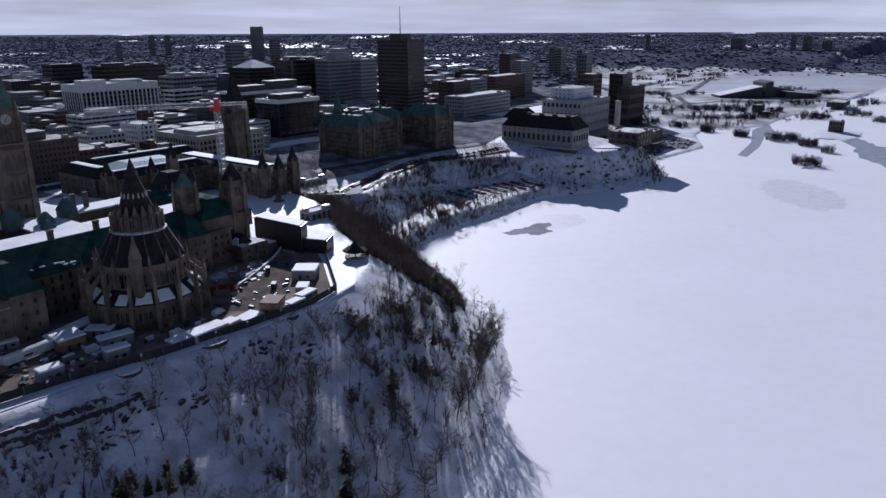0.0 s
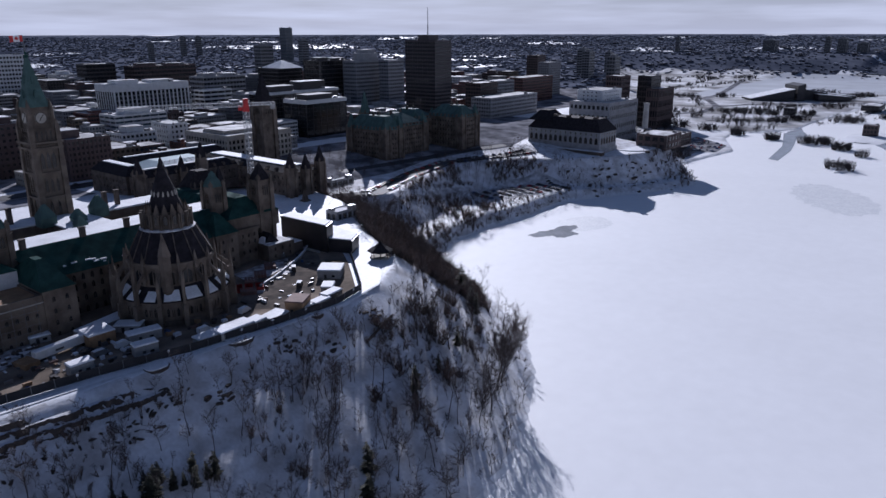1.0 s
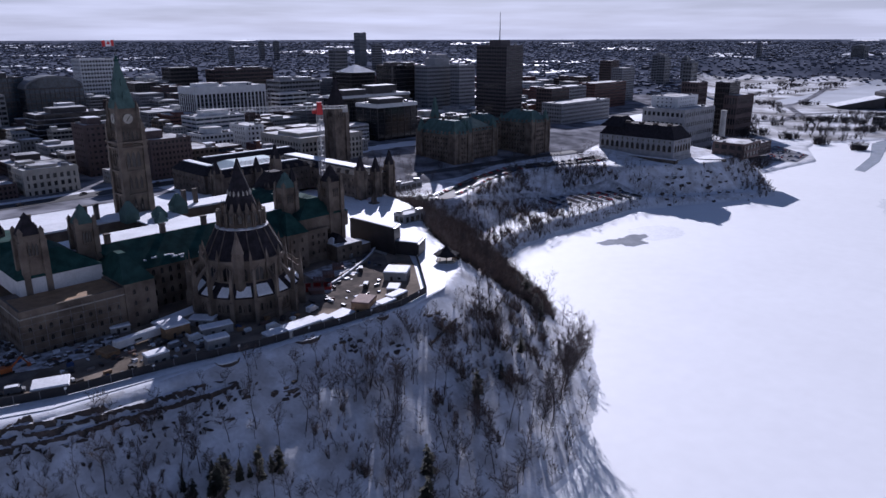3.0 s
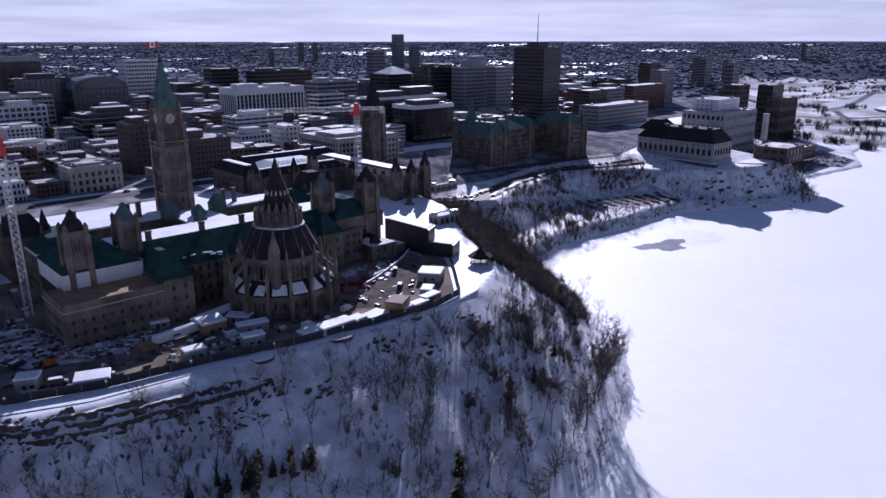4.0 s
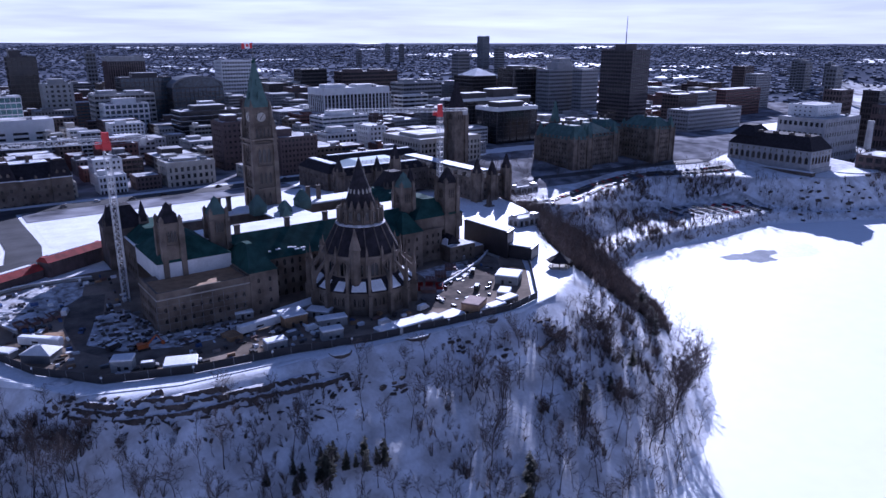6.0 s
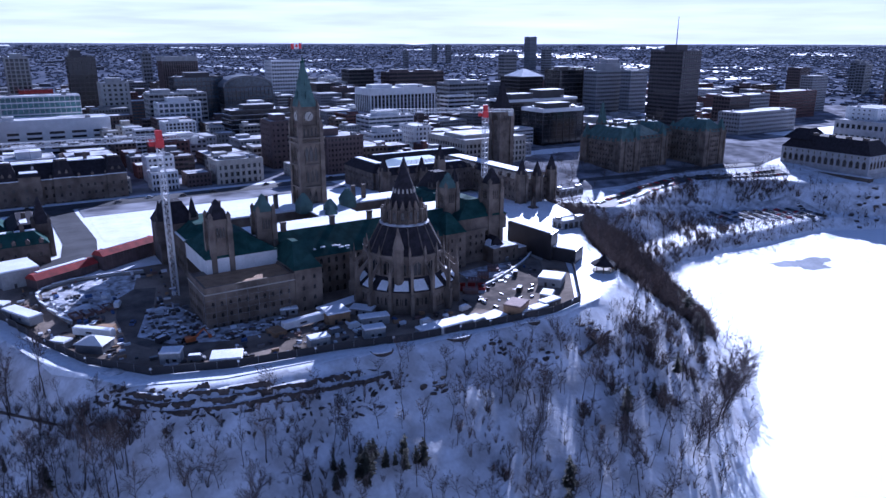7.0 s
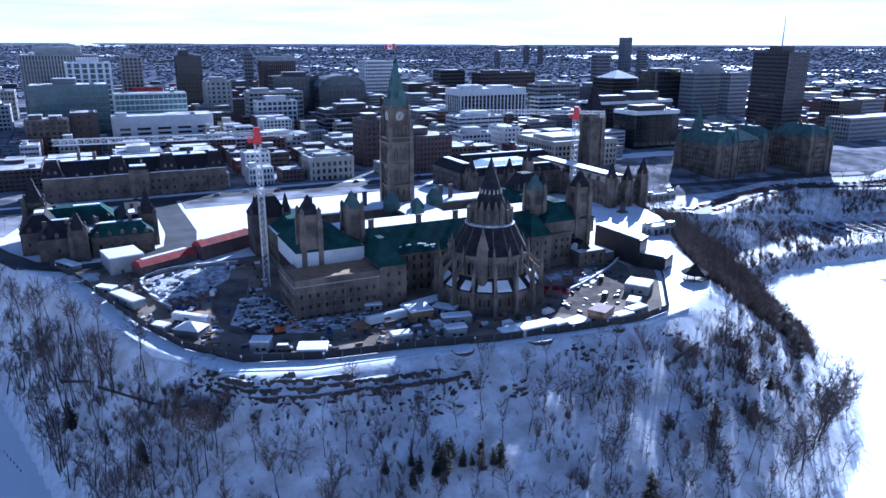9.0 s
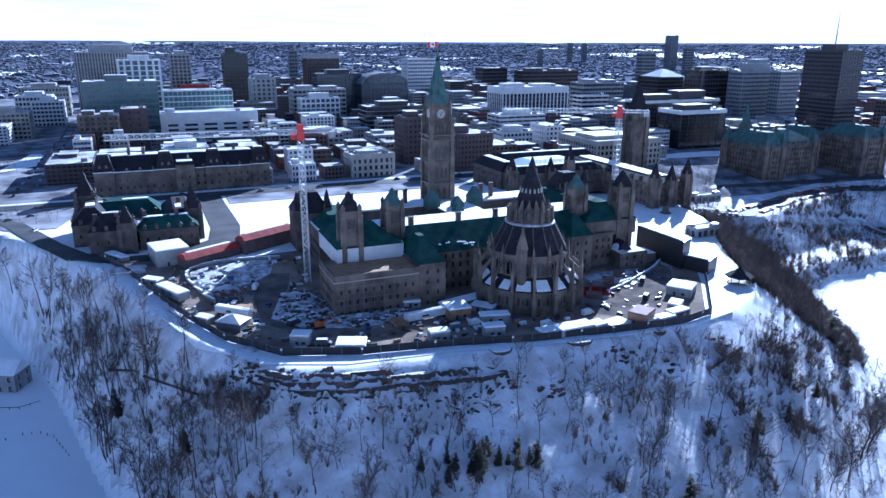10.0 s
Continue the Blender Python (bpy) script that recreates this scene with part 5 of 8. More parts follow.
site_box("long white booth with a snowy roof beside the fence", -140.0, -43.3, -63, 17.3, 5, 3.0)
site_box("low white booth with a snowy roof", -127.6, -76.1, -49, 5.9, 4, 2.6)
tent("square white tent with a pointed snowy roof", -120.9, -85.7, -40, 9.9, 7, 3.2)
trailer("white semi-trailer parked along the kerb", -119.9, -70.7, -44, 15.2, 2.6, 3.6)
site_box("pale cabin beside the fence", -99.0, -110.5, -26, 6.5, 5, 4.2)
site_box("wide white-roofed shelter beside the fence", -85.9, -121.7, -22, 9.8, 7, 3.0)
site_box("low long shelter with a white roof", -15.8, -137.9, 1, 7.5, 5, 2.6)
site_box("low long shelter with a white roof", -9.0, -139.6, -0, 13.6, 6, 3.2)
site_box("low long shelter with a white roof", 4.7, -140.3, 7, 5.3, 5, 3.0)
site_box("brown-roofed plywood shed on the site", 20.7, -137.0, -60, 7.0, 9, 5.0, WOOD, RUST)
site_box("small shed with a white roof", 43.5, -131.4, -52, 4.7, 7, 3.0)
site_box("broad open shelter with a white roof", 55.0, -116.6, -54, 10.0, 10, 4.0)
site_box("dark container with snow on top", 24.5, -142.1, 4, 7.5, 4, 2.4, DARK_PANEL)
site_box("dark container with snow on top", 31.0, -142.9, 6, 8.1, 4, 2.6, DARK_PANEL)
site_box("dark container with snow on top", 38.6, -140.7, 8, 9.2, 4, 3.0, DARK_PANEL)
site_box("dark container beside the fence", 10.6, -142.1, 12, 9.5, 6, 2.4, DARK_PANEL)
site_box("large white-roofed shed with grey walls", -138.6, -21.2, 12, 13.9, 16, 7.5)
site_box("long grey coach shelter with a snowy roof", -144.9, 26.1, -3, 12.2, 4, 3)

def low_wall(line, h, label):
    """A low concrete wall along a line with snow on its top, one block a stretch."""
    w = thing("low_wall", label, "wall")
    for (ax, ay), (bx, by) in zip(line, line[1:]):
        z = gz_at((ax + bx) / 2, (ay + by) / 2)
        M = Matrix.Translation((ax, ay, z)) @ Matrix.Rotation(math.atan2(by - ay, bx - ax), 4, "Z")
        L_ = math.hypot(bx - ax, by - ay)
        bm = bmesh.new()
        add_box(bm, 0, -0.35, -0.5, L_, 0.35, h)
        part("block", bm, CONCRETE, w).matrix_local = M
        bm = bmesh.new()
        add_box(bm, 0.05, -0.45, h, L_ - 0.05, 0.45, h + 0.25, taper=0.15)
        part("snow_cap", bm, ROOF_SNOW, w).matrix_local = M


low_wall([(-87, -25), (-95, -23.2), (-103, -22.4), (-110, -22), (-116, -22.7), (-122, -25), (-126, -28), (-128, -32), (-127.5, -37), (-125.6, -44), (-122.8, -51), (-119, -60)], 1.2, "low curved concrete wall capped with snow in the yard")
low_wall([(83, -78.4), (76, -84), (68.4, -89), (62, -92.6), (56.4, -95.6), (50, -99), (43.3, -102.4), (33, -106.5)], 1.3, "low concrete kerb wall beside the site road")

# fence round the yard, with posts and small lamps on it
FENCE_LINE = [(-162, 2), (-136, -57), (-119, -97), (-103, -117), (-78, -126), (-47, -131), (-20, -138), (11, -142), (39, -145), (57, -141), (80, -113), (90, -100)]


def along(line, step):
    out = []
    for (ax, ay), (bx, by) in zip(line, line[1:]):
        length = math.hypot(bx - ax, by - ay)
        n = max(1, int(length / step))
        for i in range(n):
            out.append((ax + (bx - ax) * i / n, ay + (by - ay) * i / n, math.atan2(by - ay, bx - ax), length / n))
    return out


fe = thing("site_fence", "dark mesh fence with small lamps round the building site", "fence", at=(0, 0, 0))
for i, (x, y, a, s) in enumerate(along(FENCE_LINE, 6)):
    z = gz_at(x, y)
    bm = bmesh.new()
    add_box(bm, 0.1, -0.04, 0.1, s - 0.1, 0.04, 2.9)
    ob = part("fence_panel", bm, FENCE, fe)
    ob.matrix_local = Matrix.Translation((x, y, z)) @ Matrix.Rotation(a, 4, "Z")
    bm = bmesh.new()
    add_box(bm, -0.08, -0.08, -0.5, 0.08, 0.08, 3.1)
    ob = part("post", bm, STEEL, fe)
    ob.matrix_local = Matrix.Translation((x, y, z))
    if i % 4 == 1:
        bm = bmesh.new()
        add_box(bm, -0.35, -0.35, 2.0, 0.35, -0.1, 2.7)
        ob = part("lamp_box", bm, WHITE_PAINT, fe)
        ob.matrix_local = Matrix.Translation((x, y, z)) @ Matrix.Rotation(a, 4, "Z")


def strip(name, line, width, mat, lift, label, category="road", side=0.0, step=5.0):
    """A road or path laid on the ground along a line."""
    pts = along(line, step) + [(line[-1][0], line[-1][1], math.atan2(line[-1][1] - line[-2][1], line[-1][0] - line[-2][0]), 0)]
    bm = bmesh.new()
    prev = None
    for i, (x, y, a, s) in enumerate(pts):
        if i and i < len(pts) - 1:
            a0, a1 = pts[i - 1][2], a
            a = math.atan2(math.sin(a0) + math.sin(a1), math.cos(a0) + math.cos(a1))
        nxx, nyy = -math.sin(a), math.cos(a)
        row = []
        for k in range(5):
            o = (k / 4 - 0.5) * width + side
            px, py_ = x + nxx * o, y + nyy * o
            row.append(bm.verts.new((px, py_, gz_at(px, py_) + lift)))
        if prev:
            for k in range(4):
                bm.faces.new((prev[k], row[k], row[k + 1], prev[k + 1]))
        prev = row
    for f in bm.faces:
        f.normal_update()
        if f.normal.z < 0:
            f.normal_flip()
    return tagged(part(name, bm, mat), label, category, kind="structure")


def sheet(name, poly, mat, lift, label, category, n=14):
    """A patch laid on the ground inside a polygon."""
    bm = bmesh.new()
    f = bm.faces.new([bm.verts.new((x, y, 0)) for x, y in poly])
    bmesh.ops.triangulate(bm, faces=[f])
    for _ in range(7):
        long = [e for e in bm.edges if e.calc_length() > 9]
        if not long:
            break
        bmesh.ops.subdivide_edges(bm, edges=long, cuts=1)
        bmesh.ops.triangulate(bm, faces=bm.faces)
    heights = ground_height([v.co.x for v in bm.verts], [v.co.y for v in bm.verts])
    for v, h in zip(bm.verts, heights):
        v.co.z = h + lift
    for f in bm.faces:
        f.normal_update()
        if f.normal.z < 0:
            f.normal_flip()
    return tagged(part(name, bm, mat), label, category, kind="structure")


STREET = material("slushy_street", (0.085, 0.085, 0.095), 0.9, vary=0.2, scale=0.05, fine=0.4, bump=0.1, tint=(0.36, 0.36, 0.39), spec=0.0)
sheet("pavement_yard", [(-160, 0), (-136, -55), (-118, -95), (-102, -115), (-78, -124), (-47, -129), (-20, -136), (11, -140), (39, -143), (56, -139), (78, -112), (88, -98), (88, -62), (72, -50), (-75, -45), (-80, -18), (-125, -20)],
      DIRT, 0.12, "muddy trodden yard of the building site", "yard")
strip("road_yard", [(-92, -40), (-98, -62), (-98, -84), (-84, -108)], 13, WET_YARD, 0.22, "wet grey site road through the yard")
strip("road_yard_west", [(20, -128), (40, -112), (62, -92), (80, -66)], 26, WET_YARD, 0.22, "wet grey site road beside the sheds")
strip("road_hill", [(-226, 120), (-209, 96), (-198, 66), (-185, 32), (-172, 8), (-154, -6), (-132, -6), (-112, 10)], 10, ASPHALT, 0.5, "wet asphalt drive curving round the block")
strip("road_lawn", [(-108, 8), (-104, 40), (-104, 108), (-104, 146)], 15, ASPHALT, 0.2, "wide asphalt drive beside the lawn")
strip("road_front", [(-240, 152), (-100, 150), (60, 150), (190, 150)], 16, ASPHALT, 0.25, "wide street in front of the hill with snowy kerbs")
strip("road_low", [(160, 40), (186, 26), (226, 12), (283, 16), (322, 20), (358, 22)], 6, DIRTY_SNOW, 0.3, "narrow snowy road below the hill")
strip("road_upper", [(176, 60), (206, 40), (240, 25), (304, 47), (374, 62), (424, 44), (470, 29)], 16, ASPHALT, 0.3, "wet shining street lined with parked cars")
strip("road_far", [(262, 86), (320, 84), (400, 84), (470, 62)], 9, ASPHALT, 0.3, "street before the green-roofed offices")
sheet("parking_low", [(351, 24), (343, -10), (385, -27), (424, -41), (437, -34), (434, 0), (408, 13)], DIRTY_SNOW, 0.25, "snowy car park below the bluff", "car park")
sheet("road_square", [(196, 74), (244, 60), (300, 64), (372, 80), (420, 72), (470, 54), (498, 60), (560, 70), (640, 120), (640, 166), (180, 166)], STREET, 0.25, "slushy streets and squares between stone offices", "road")
sheet("pavement_front", [(-94, 112), (74, 112), (74, 141), (-94, 141)], STREET, 0.22, "slushy trodden forecourt before the street", "pavement")
sheet("road_corner", [(-262, 150), (-226, 98), (-206, 74), (-186, 76), (-180, 110), (-178, 141), (-240, 143)], STREET, 0.3, "slushy street corner below the block", "road")
strip("path_edge", [(-170, 20), (-146, -42), (-128, -95), (-110, -120), (-84, -130.5), (-48, -134.5), (-18, -141), (12, -144.6), (42, -146.5), (66, -141), (86, -125), (98, -112)], 2.6, SNOW, 0.25, "snow-covered walk outside the fence", "path")
sheet("lawn_east", [(-94, 34), (-70, 30), (-64, 100), (-92, 104)], ROOF_SNOW, 0.06, "smooth snowy lawn in front of the block", "lawn")
# thin dark ice patches on the river
for i, (cx, cy, rx, ry, tn) in enumerate(((316, -88, 20, 11, -14), (880, -250, 120, 26, 20), (1010, -96, 60, 12, 12))):
    bm = bmesh.new()
    rr = random.Random(20 + i)
    vs = []
    for k in range(44):
        a = 2 * math.pi * k / 44
        q = 1 + 0.28 * math.sin(3 * a + i) + 0.16 * rr.uniform(-1, 1)
        px, py_ = rx * q * math.cos(a), ry * q * math.sin(a)
        c, s = math.cos(radians(tn)), math.sin(radians(tn))
        vs.append(bm.verts.new((cx + px * c - py_ * s, cy + px * s + py_ * c, RIVER + 0.06)))
    bm.faces.new(vs)
    tagged(part("ice_patch", bm, WET_ICE), "grey patch of thin wet ice on the river", "ice", kind="structure")


THIN_ICE = material("thin_snow_ice", (0.74, 0.75, 0.77), 0.55, vary=0.06, scale=0.12, fine=0.5, bump=0.1, tint=(0.86, 0.87, 0.88))
for cx, cy, rx, ry, tn, sd in ((352, -92, 26, 17, -20, 5), (566, -226, 60, 34, 22, 7)):
    bm = bmesh.new()
    rr = random.Random(sd)
    ring = []
    for k in range(60):
        a = 2 * math.pi * k / 60
        q = 1 + 0.12 * math.sin(2 * a + sd) + 0.1 * rr.uniform(-1, 1)
        c, s = math.cos(radians(tn)), math.sin(radians(tn))
        px, py_ = rx * q * math.cos(a), ry * q * math.sin(a)
        ring.append(bm.verts.new((cx + px * c - py_ * s, cy + px * s + py_ * c, RIVER + 0.035)))
    bm.faces.new(ring)
    tagged(part("ice_patch", bm, THIN_ICE), "pale refrozen ring of thin snow on the river ice", "ice", kind="structure")


# ---------- tower cranes ----------
def lattice(bm, p, q, s, step, r=0.13):
    """A square lattice boom between p and q, s wide."""
    p, q = Vector(p), Vector(q)
    d = (q - p).normalized()
    a = d.cross(Vector((0, 0, 1)))
    a = Vector((1, 0, 0)) if a.length < 0.1 else a.normalized()
    b = d.cross(a).normalized()
    n = max(2, int((q - p).length / step))
    offs = [(a * i + b * j) * s / 2 for i, j in ((-1, -1), (1, -1), (1, 1), (-1, 1))]
    for o in offs:
        add_tube(bm, p + o, q + o, r * 1.4, r * 1.4, 4)
    for k in range(n):
        u, v = p + (q - p) * (k / n), p + (q - p) * ((k + 1) / n)
        for m in range(4):
            o1, o2 = offs[m], offs[(m + 1) % 4]
            add_tube(bm, u + o1, (v + o2) if k % 2 else (v + o2), r, r, 3)
            add_tube(bm, u + o1, u + o2, r, r, 3)


def crane(label, x, y, z0, h, way, jib, back):
    c = thing("tower_crane", label, "crane", group="tower cranes", at=(x, y, z0))
    bm = bmesh.new()
    lattice(bm, (0, 0, 0), (0, 0, h), 2.3, 2.6, 0.1)
    part("mast", bm, CRANE_WHITE, c, "white lattice mast")
    head = Matrix.Translation((0, 0, h)) @ Matrix.Rotation(radians(way), 4, "Z")
    bm = bmesh.new()
    add_box(bm, -1.5, -1.5, 0, 1.5, 1.5, 3.2)
    add_box(bm, -1.2, -1.2, 3.2, 1.2, 1.2, 6.5)
    add_box(bm, 1.5, -2.2, 0.4, 3.6, -0.6, 2.8)
    sl = part("slewing_head", bm, RED_PAINT, c, "red slewing head and cab")
    sl.matrix_local = head
    bm = bmesh.new()
    lattice(bm, (1.5, 0, 3.5), (jib, 0, 3.8), 2.0, 2.6, 0.11)
    ob = part("jib", bm, CRANE_WHITE, c, "long white lattice jib")
    ob.matrix_local = head
    bm = bmesh.new()
    lattice(bm, (-back, 0, 3.6), (-1.5, 0, 3.6), 1.4, 2.2, 0.1)
    ob = part("counter_jib", bm, CRANE_WHITE, c)
    ob.matrix_local = head
    bm = bmesh.new()
    add_box(bm, -back, -1.2, 0.8, -back + 2.4, 1.2, 3.2)
    ob = part("counterweight", bm, CONCRETE, c)
    ob.matrix_local = head
    bm = bmesh.new()
    add_tube(bm, (jib * 0.6, 0, 3), (jib * 0.6, 0, -4), 0.06, 0.06, 4)
    add_box(bm, jib * 0.6 - 0.4, -0.4, -5, jib * 0.6 + 0.4, 0.4, -4)
    ob = part("hook_block", bm, STEEL, c)
    ob.matrix_local = head
    bm = bmesh.new()
    add_box(bm, -3.5, -3.5, 0, 3.5, 3.5, 1)
    part("footing", bm, CONCRETE, c)


crane("white lattice tower crane with a red slewing head beside the block", -80, -51, -8, 62, 176, 72, 14)
crane("white lattice tower crane with red head behind the block", 92, -26, -8, 62, 152, 60, 15)

# red-topped hoarding and dark screens beside the drive
ho = thing("hoarding", "long dark hoarding wall with a red snowy top", "hoarding", at=(0, 0, 0))
for x0, y0, x1, y1, h in ((-127, -27, -103, -14, 7), (-101, -16, -76, -2, 9)):
    z = gz_at(x0, y0) - 0.5
    a = math.atan2(y1 - y0, x1 - x0)
    w = math.hypot(x1 - x0, y1 - y0)
    M = Matrix.Translation((x0, y0, z)) @ Matrix.Rotation(a, 4, "Z")
    bm = bmesh.new()
    n = int(w / 0.75)
    add_prism(bm, [(i * w / n, -0.14 * (i % 2)) for i in range(n + 1)] + [(w, 7), (0, 7)], 0, h - 2)
    ob = part("screen_wall", bm, BRICK, ho)
    ob.matrix_local = M
    bm = bmesh.new()
    add_hip(bm, -0.3, -0.3, h - 2, w + 0.3, 7.3, h, 0.4, 2.5)
    ob = part("red_top", bm, RED_COVER, ho, "red tarpaulin top")
    ob.matrix_local = M
    bm = bmesh.new()
    add_box(bm, w * 0.1, 3, h, w * 0.9, 5, h + 0.3)
    ob = part("snow_strip", bm, ROOF_SNOW, ho)
    ob.matrix_local = M

# flat-roofed visitor building west of the block
fb = thing("flat_pavilion", "long low dark building with two stepped snowy roofs", "building", at=(0, 0, -9))
for poly, h, z0 in (([(82.6, -60), (83.4, -92.5), (91.5, -88), (92, -57)], 14.3, 0), ([(85.5, -91), (90, -102.5), (101, -96), (103, -76), (92, -79)], 7.4, 0)):
    cx, cy = sum(p[0] for p in poly) / len(poly), sum(p[1] for p in poly) / len(poly)

    def scaled(k):
        return [(cx + (px - cx) * k, cy + (py_ - cy) * k) for px, py_ in poly]
    bm = bmesh.new()
    add_prism(bm, poly, z0, h - 0.5)
    part("wall", bm, DARK_PANEL, fb)
    bm = bmesh.new()
    add_prism(bm, scaled(1.03), h - 0.5, h)
    part("roof_edge", bm, DARK_PANEL, fb)
    bm = bmesh.new()
    add_prism(bm, scaled(0.94), h, h + 0.4)
    part("roof", bm, ROOF_SNOW, fb)
bm = bmesh.new()
add_prism(bm, [(79.4, -64), (79.8, -64), (80.6, -90), (80.2, -90)], 0, 2.4)
part("ramp_wall", bm, CONCRETE, fb)
gaz = thing("pavilion", "small open timber pavilion with a dark hipped roof", "pavilion", at=(94, -117, -8.5))
bm = bmesh.new()
add_rings(bm, [(5, 0), (5, 1)], 8)
part("base", bm, LIMESTONE, gaz)
for i in range(8):
    a = 2 * math.pi * i / 8
    bm = bmesh.new()
    add_tube(bm, (4.3 * math.cos(a), 4.3 * math.sin(a), 1), (4.3 * math.cos(a), 4.3 * math.sin(a), 4), 0.16, 0.16, 6)
    part("post", bm, WOOD, gaz)
bm = bmesh.new()
add_rings(bm, [(6.2, 3.9), (6.0, 4.2), (3, 5.8), (0.5, 8), (0, 9)], 8)
part("roof", bm, SLATE, gaz)
building("low hut with a snowy roof on the knoll", 128, -52, 16, 9, -3.8, 1, GREY_STONE, bay=4, band=0.3, pier=0.3, base=-9, name="hut", category="hut")
building("low long bus shelter with snow on top", 200, 30, 22, 6, -8, 1, GREY_STONE, bay=5, band=0.3, pier=0.2, base=-13, name="hut", category="hut")
bm = bmesh.new()
add_box(bm, -2.5, -2.5, 0, 2.5, 2.5, 0.8)
add_box(bm, -1.4, -1.4, 0.8, 1.4, 1.4, 4.5, taper=0.2)
add_rings(bm, [(0.6, 4.5), (0.5, 6.2), (0.3, 6.6), (0.3, 7), (0, 7.2)], 8)
stt = tagged(part("statue", bm, DARK_STONE), "dark bronze statue on a stepped stone base in the snow", "statue")
stt.location = (150, 0, gz_at(150, 0))


# ---------- trees ----------
def tubes_to_mesh(name, tubes, mat):
    """Open three- or four-sided tapered tubes, joined into one mesh."""
    verts, faces = [], []
    for p, q, r0, r1, seg in tubes:
        d = q - p
        if d.length < 1e-5:
            continue
        a = d.orthogonal().normalized()
        b = d.normalized().cross(a)
        n = len(verts)
        for c, r in ((p, r0), (q, r1)):
            for i in range(seg):
                t = 2 * math.pi * i / seg
                verts.append(c + (a * math.cos(t) + b * math.sin(t)) * r)
        for i in range(seg):
            j = (i + 1) % seg
            faces.append((n + i, n + j, n + seg + j, n + seg + i))
        if r1 == 0:
            del verts[n + seg:], faces[-seg:]
            verts.append(q)
            faces += [(n + i, n + (i + 1) % seg, n + seg) for i in range(seg)]
    me = bpy.data.meshes.new(name)
    me.from_pydata([tuple(v) for v in verts], [], faces)
    me.materials.append(mat)
    return me


def grow_tree(seed, h, spread, fork=0.35, limbs=9, fine=5):
    """The trunk and limbs, and the branches and twigs, of a bare tree h high."""
    r = random.Random(seed)
    wood, crown = [], []

    def bend(v, amount):
        return (v + Vector((r.uniform(-1, 1), r.uniform(-1, 1), r.uniform(-0.6, 0.9))) * amount).normalized()

    p, d = Vector((0, 0, -0.6)), Vector((r.uniform(-0.08, 0.08), r.uniform(-0.08, 0.08), 1)).normalized()
    rad = h * 0.0105 + 0.05
    seg = h / 7
    spine = []
    for i in range(7):
        q = p + d * seg
        wood.append((p, q, rad, rad * 0.8, 5))
        spine.append((p, q, rad))
        p, rad = q, rad * 0.8
        d = bend(d, 0.16)
    for k in range(limbs):
        u = fork + (1 - fork) * (k + r.random()) / limbs
        s = min(6, int(u * 7))
        a0, a1, ar = spine[s]
        start = a0.lerp(a1, u * 7 - s)
        ang = k * 2.4 + r.uniform(-0.5, 0.5)
        ld = Vector((math.cos(ang) * spread, math.sin(ang) * spread, r.uniform(0.4, 1.0))).normalized()
        ll = h * r.uniform(0.3, 0.46) * (1.25 - u * 0.65)
        lr = ar * 0.45
        lp = start
        for m in range(3):
            lq = lp + ld * ll / 3
            wood.append((lp, lq, lr, lr * 0.7, 3))
            for b in range(fine):
                bp = lp.lerp(lq, r.random())
                bd = bend(ld, 0.85)
                bl = ll * r.uniform(0.2, 0.42)
                bq = bp + bd * bl
                crown.append((bp, bq, max(0.045, lr * 0.4), 0, 3))
                for w in range(4):
                    tp = bp.lerp(bq, r.uniform(0.3, 1))
                    crown.append((tp, tp + bend(bd, 0.9) * bl * r.uniform(0.4, 0.85), 0.032, 0, 3))
            lp, lr = lq, lr * 0.7
            ld = bend(ld, 0.25)
    return wood, crown


KINDS = []
for seed, h, spread, fork, limbs, fine in ((1, 13, 0.8, 0.45, 8, 4), (2, 15, 0.6, 0.5, 8, 4), (3, 11, 0.9, 0.4, 9, 4), (4, 17, 0.45, 0.55, 8, 4), (5, 10, 0.6, 0.35, 7, 3), (6, 15, 0.4, 0.5, 8, 4), (7, 22, 0.42, 0.2, 22, 8)):
    wd, cr = grow_tree(seed, h, spread, fork, limbs, fine)
    KINDS.append((tubes_to_mesh("trunk", wd, BARK), tubes_to_mesh("crown", cr, TWIG)))


def plant(kind, x, y, s, turn, lean, label="bare grey-brown tree on the snowy slope", z=None):
    root = tagged(new("bare_tree", KINDS[kind][0]), label, "tree", group="bare trees on the slope")
    root.matrix_basis = Matrix.Translation((x, y, gz_at(x, y) if z is None else z)) @ Euler((lean[0], lean[1], turn)).to_matrix().to_4x4() @ Matrix.Scale(s, 4)
    part("crown", KINDS[kind][1], None, root)
    return root


rt = random.Random(11)
cand = np.array([(rt.uniform(-250, 240), rt.uniform(-245, 130)) for _ in range(15500)])
cx_, cy_ = cand[:, 0], cand[:, 1]
slope_ok = inside(cx_, cy_, LAND) & ~inside(cx_, cy_, HILL_POLY) & (seg_dist(cx_, cy_, SHORE) > 2) & (seg_dist(cx_, cy_, HILL) > 5) & (cx_ < 215) & (cy_ < 90)
dens = 0.5 + 0.5 * wobble(cx_, cy_, 16, 3.3)
spots = cand[slope_ok]
dens = dens[slope_ok]
zs = ground_height(spots[:, 0], spots[:, 1])
n_tree = 0
rest_trees = []
ds_, dh_ = seg_dist(spots[:, 0], spots[:, 1], SHORE), seg_dist(spots[:, 0], spots[:, 1], HILL)
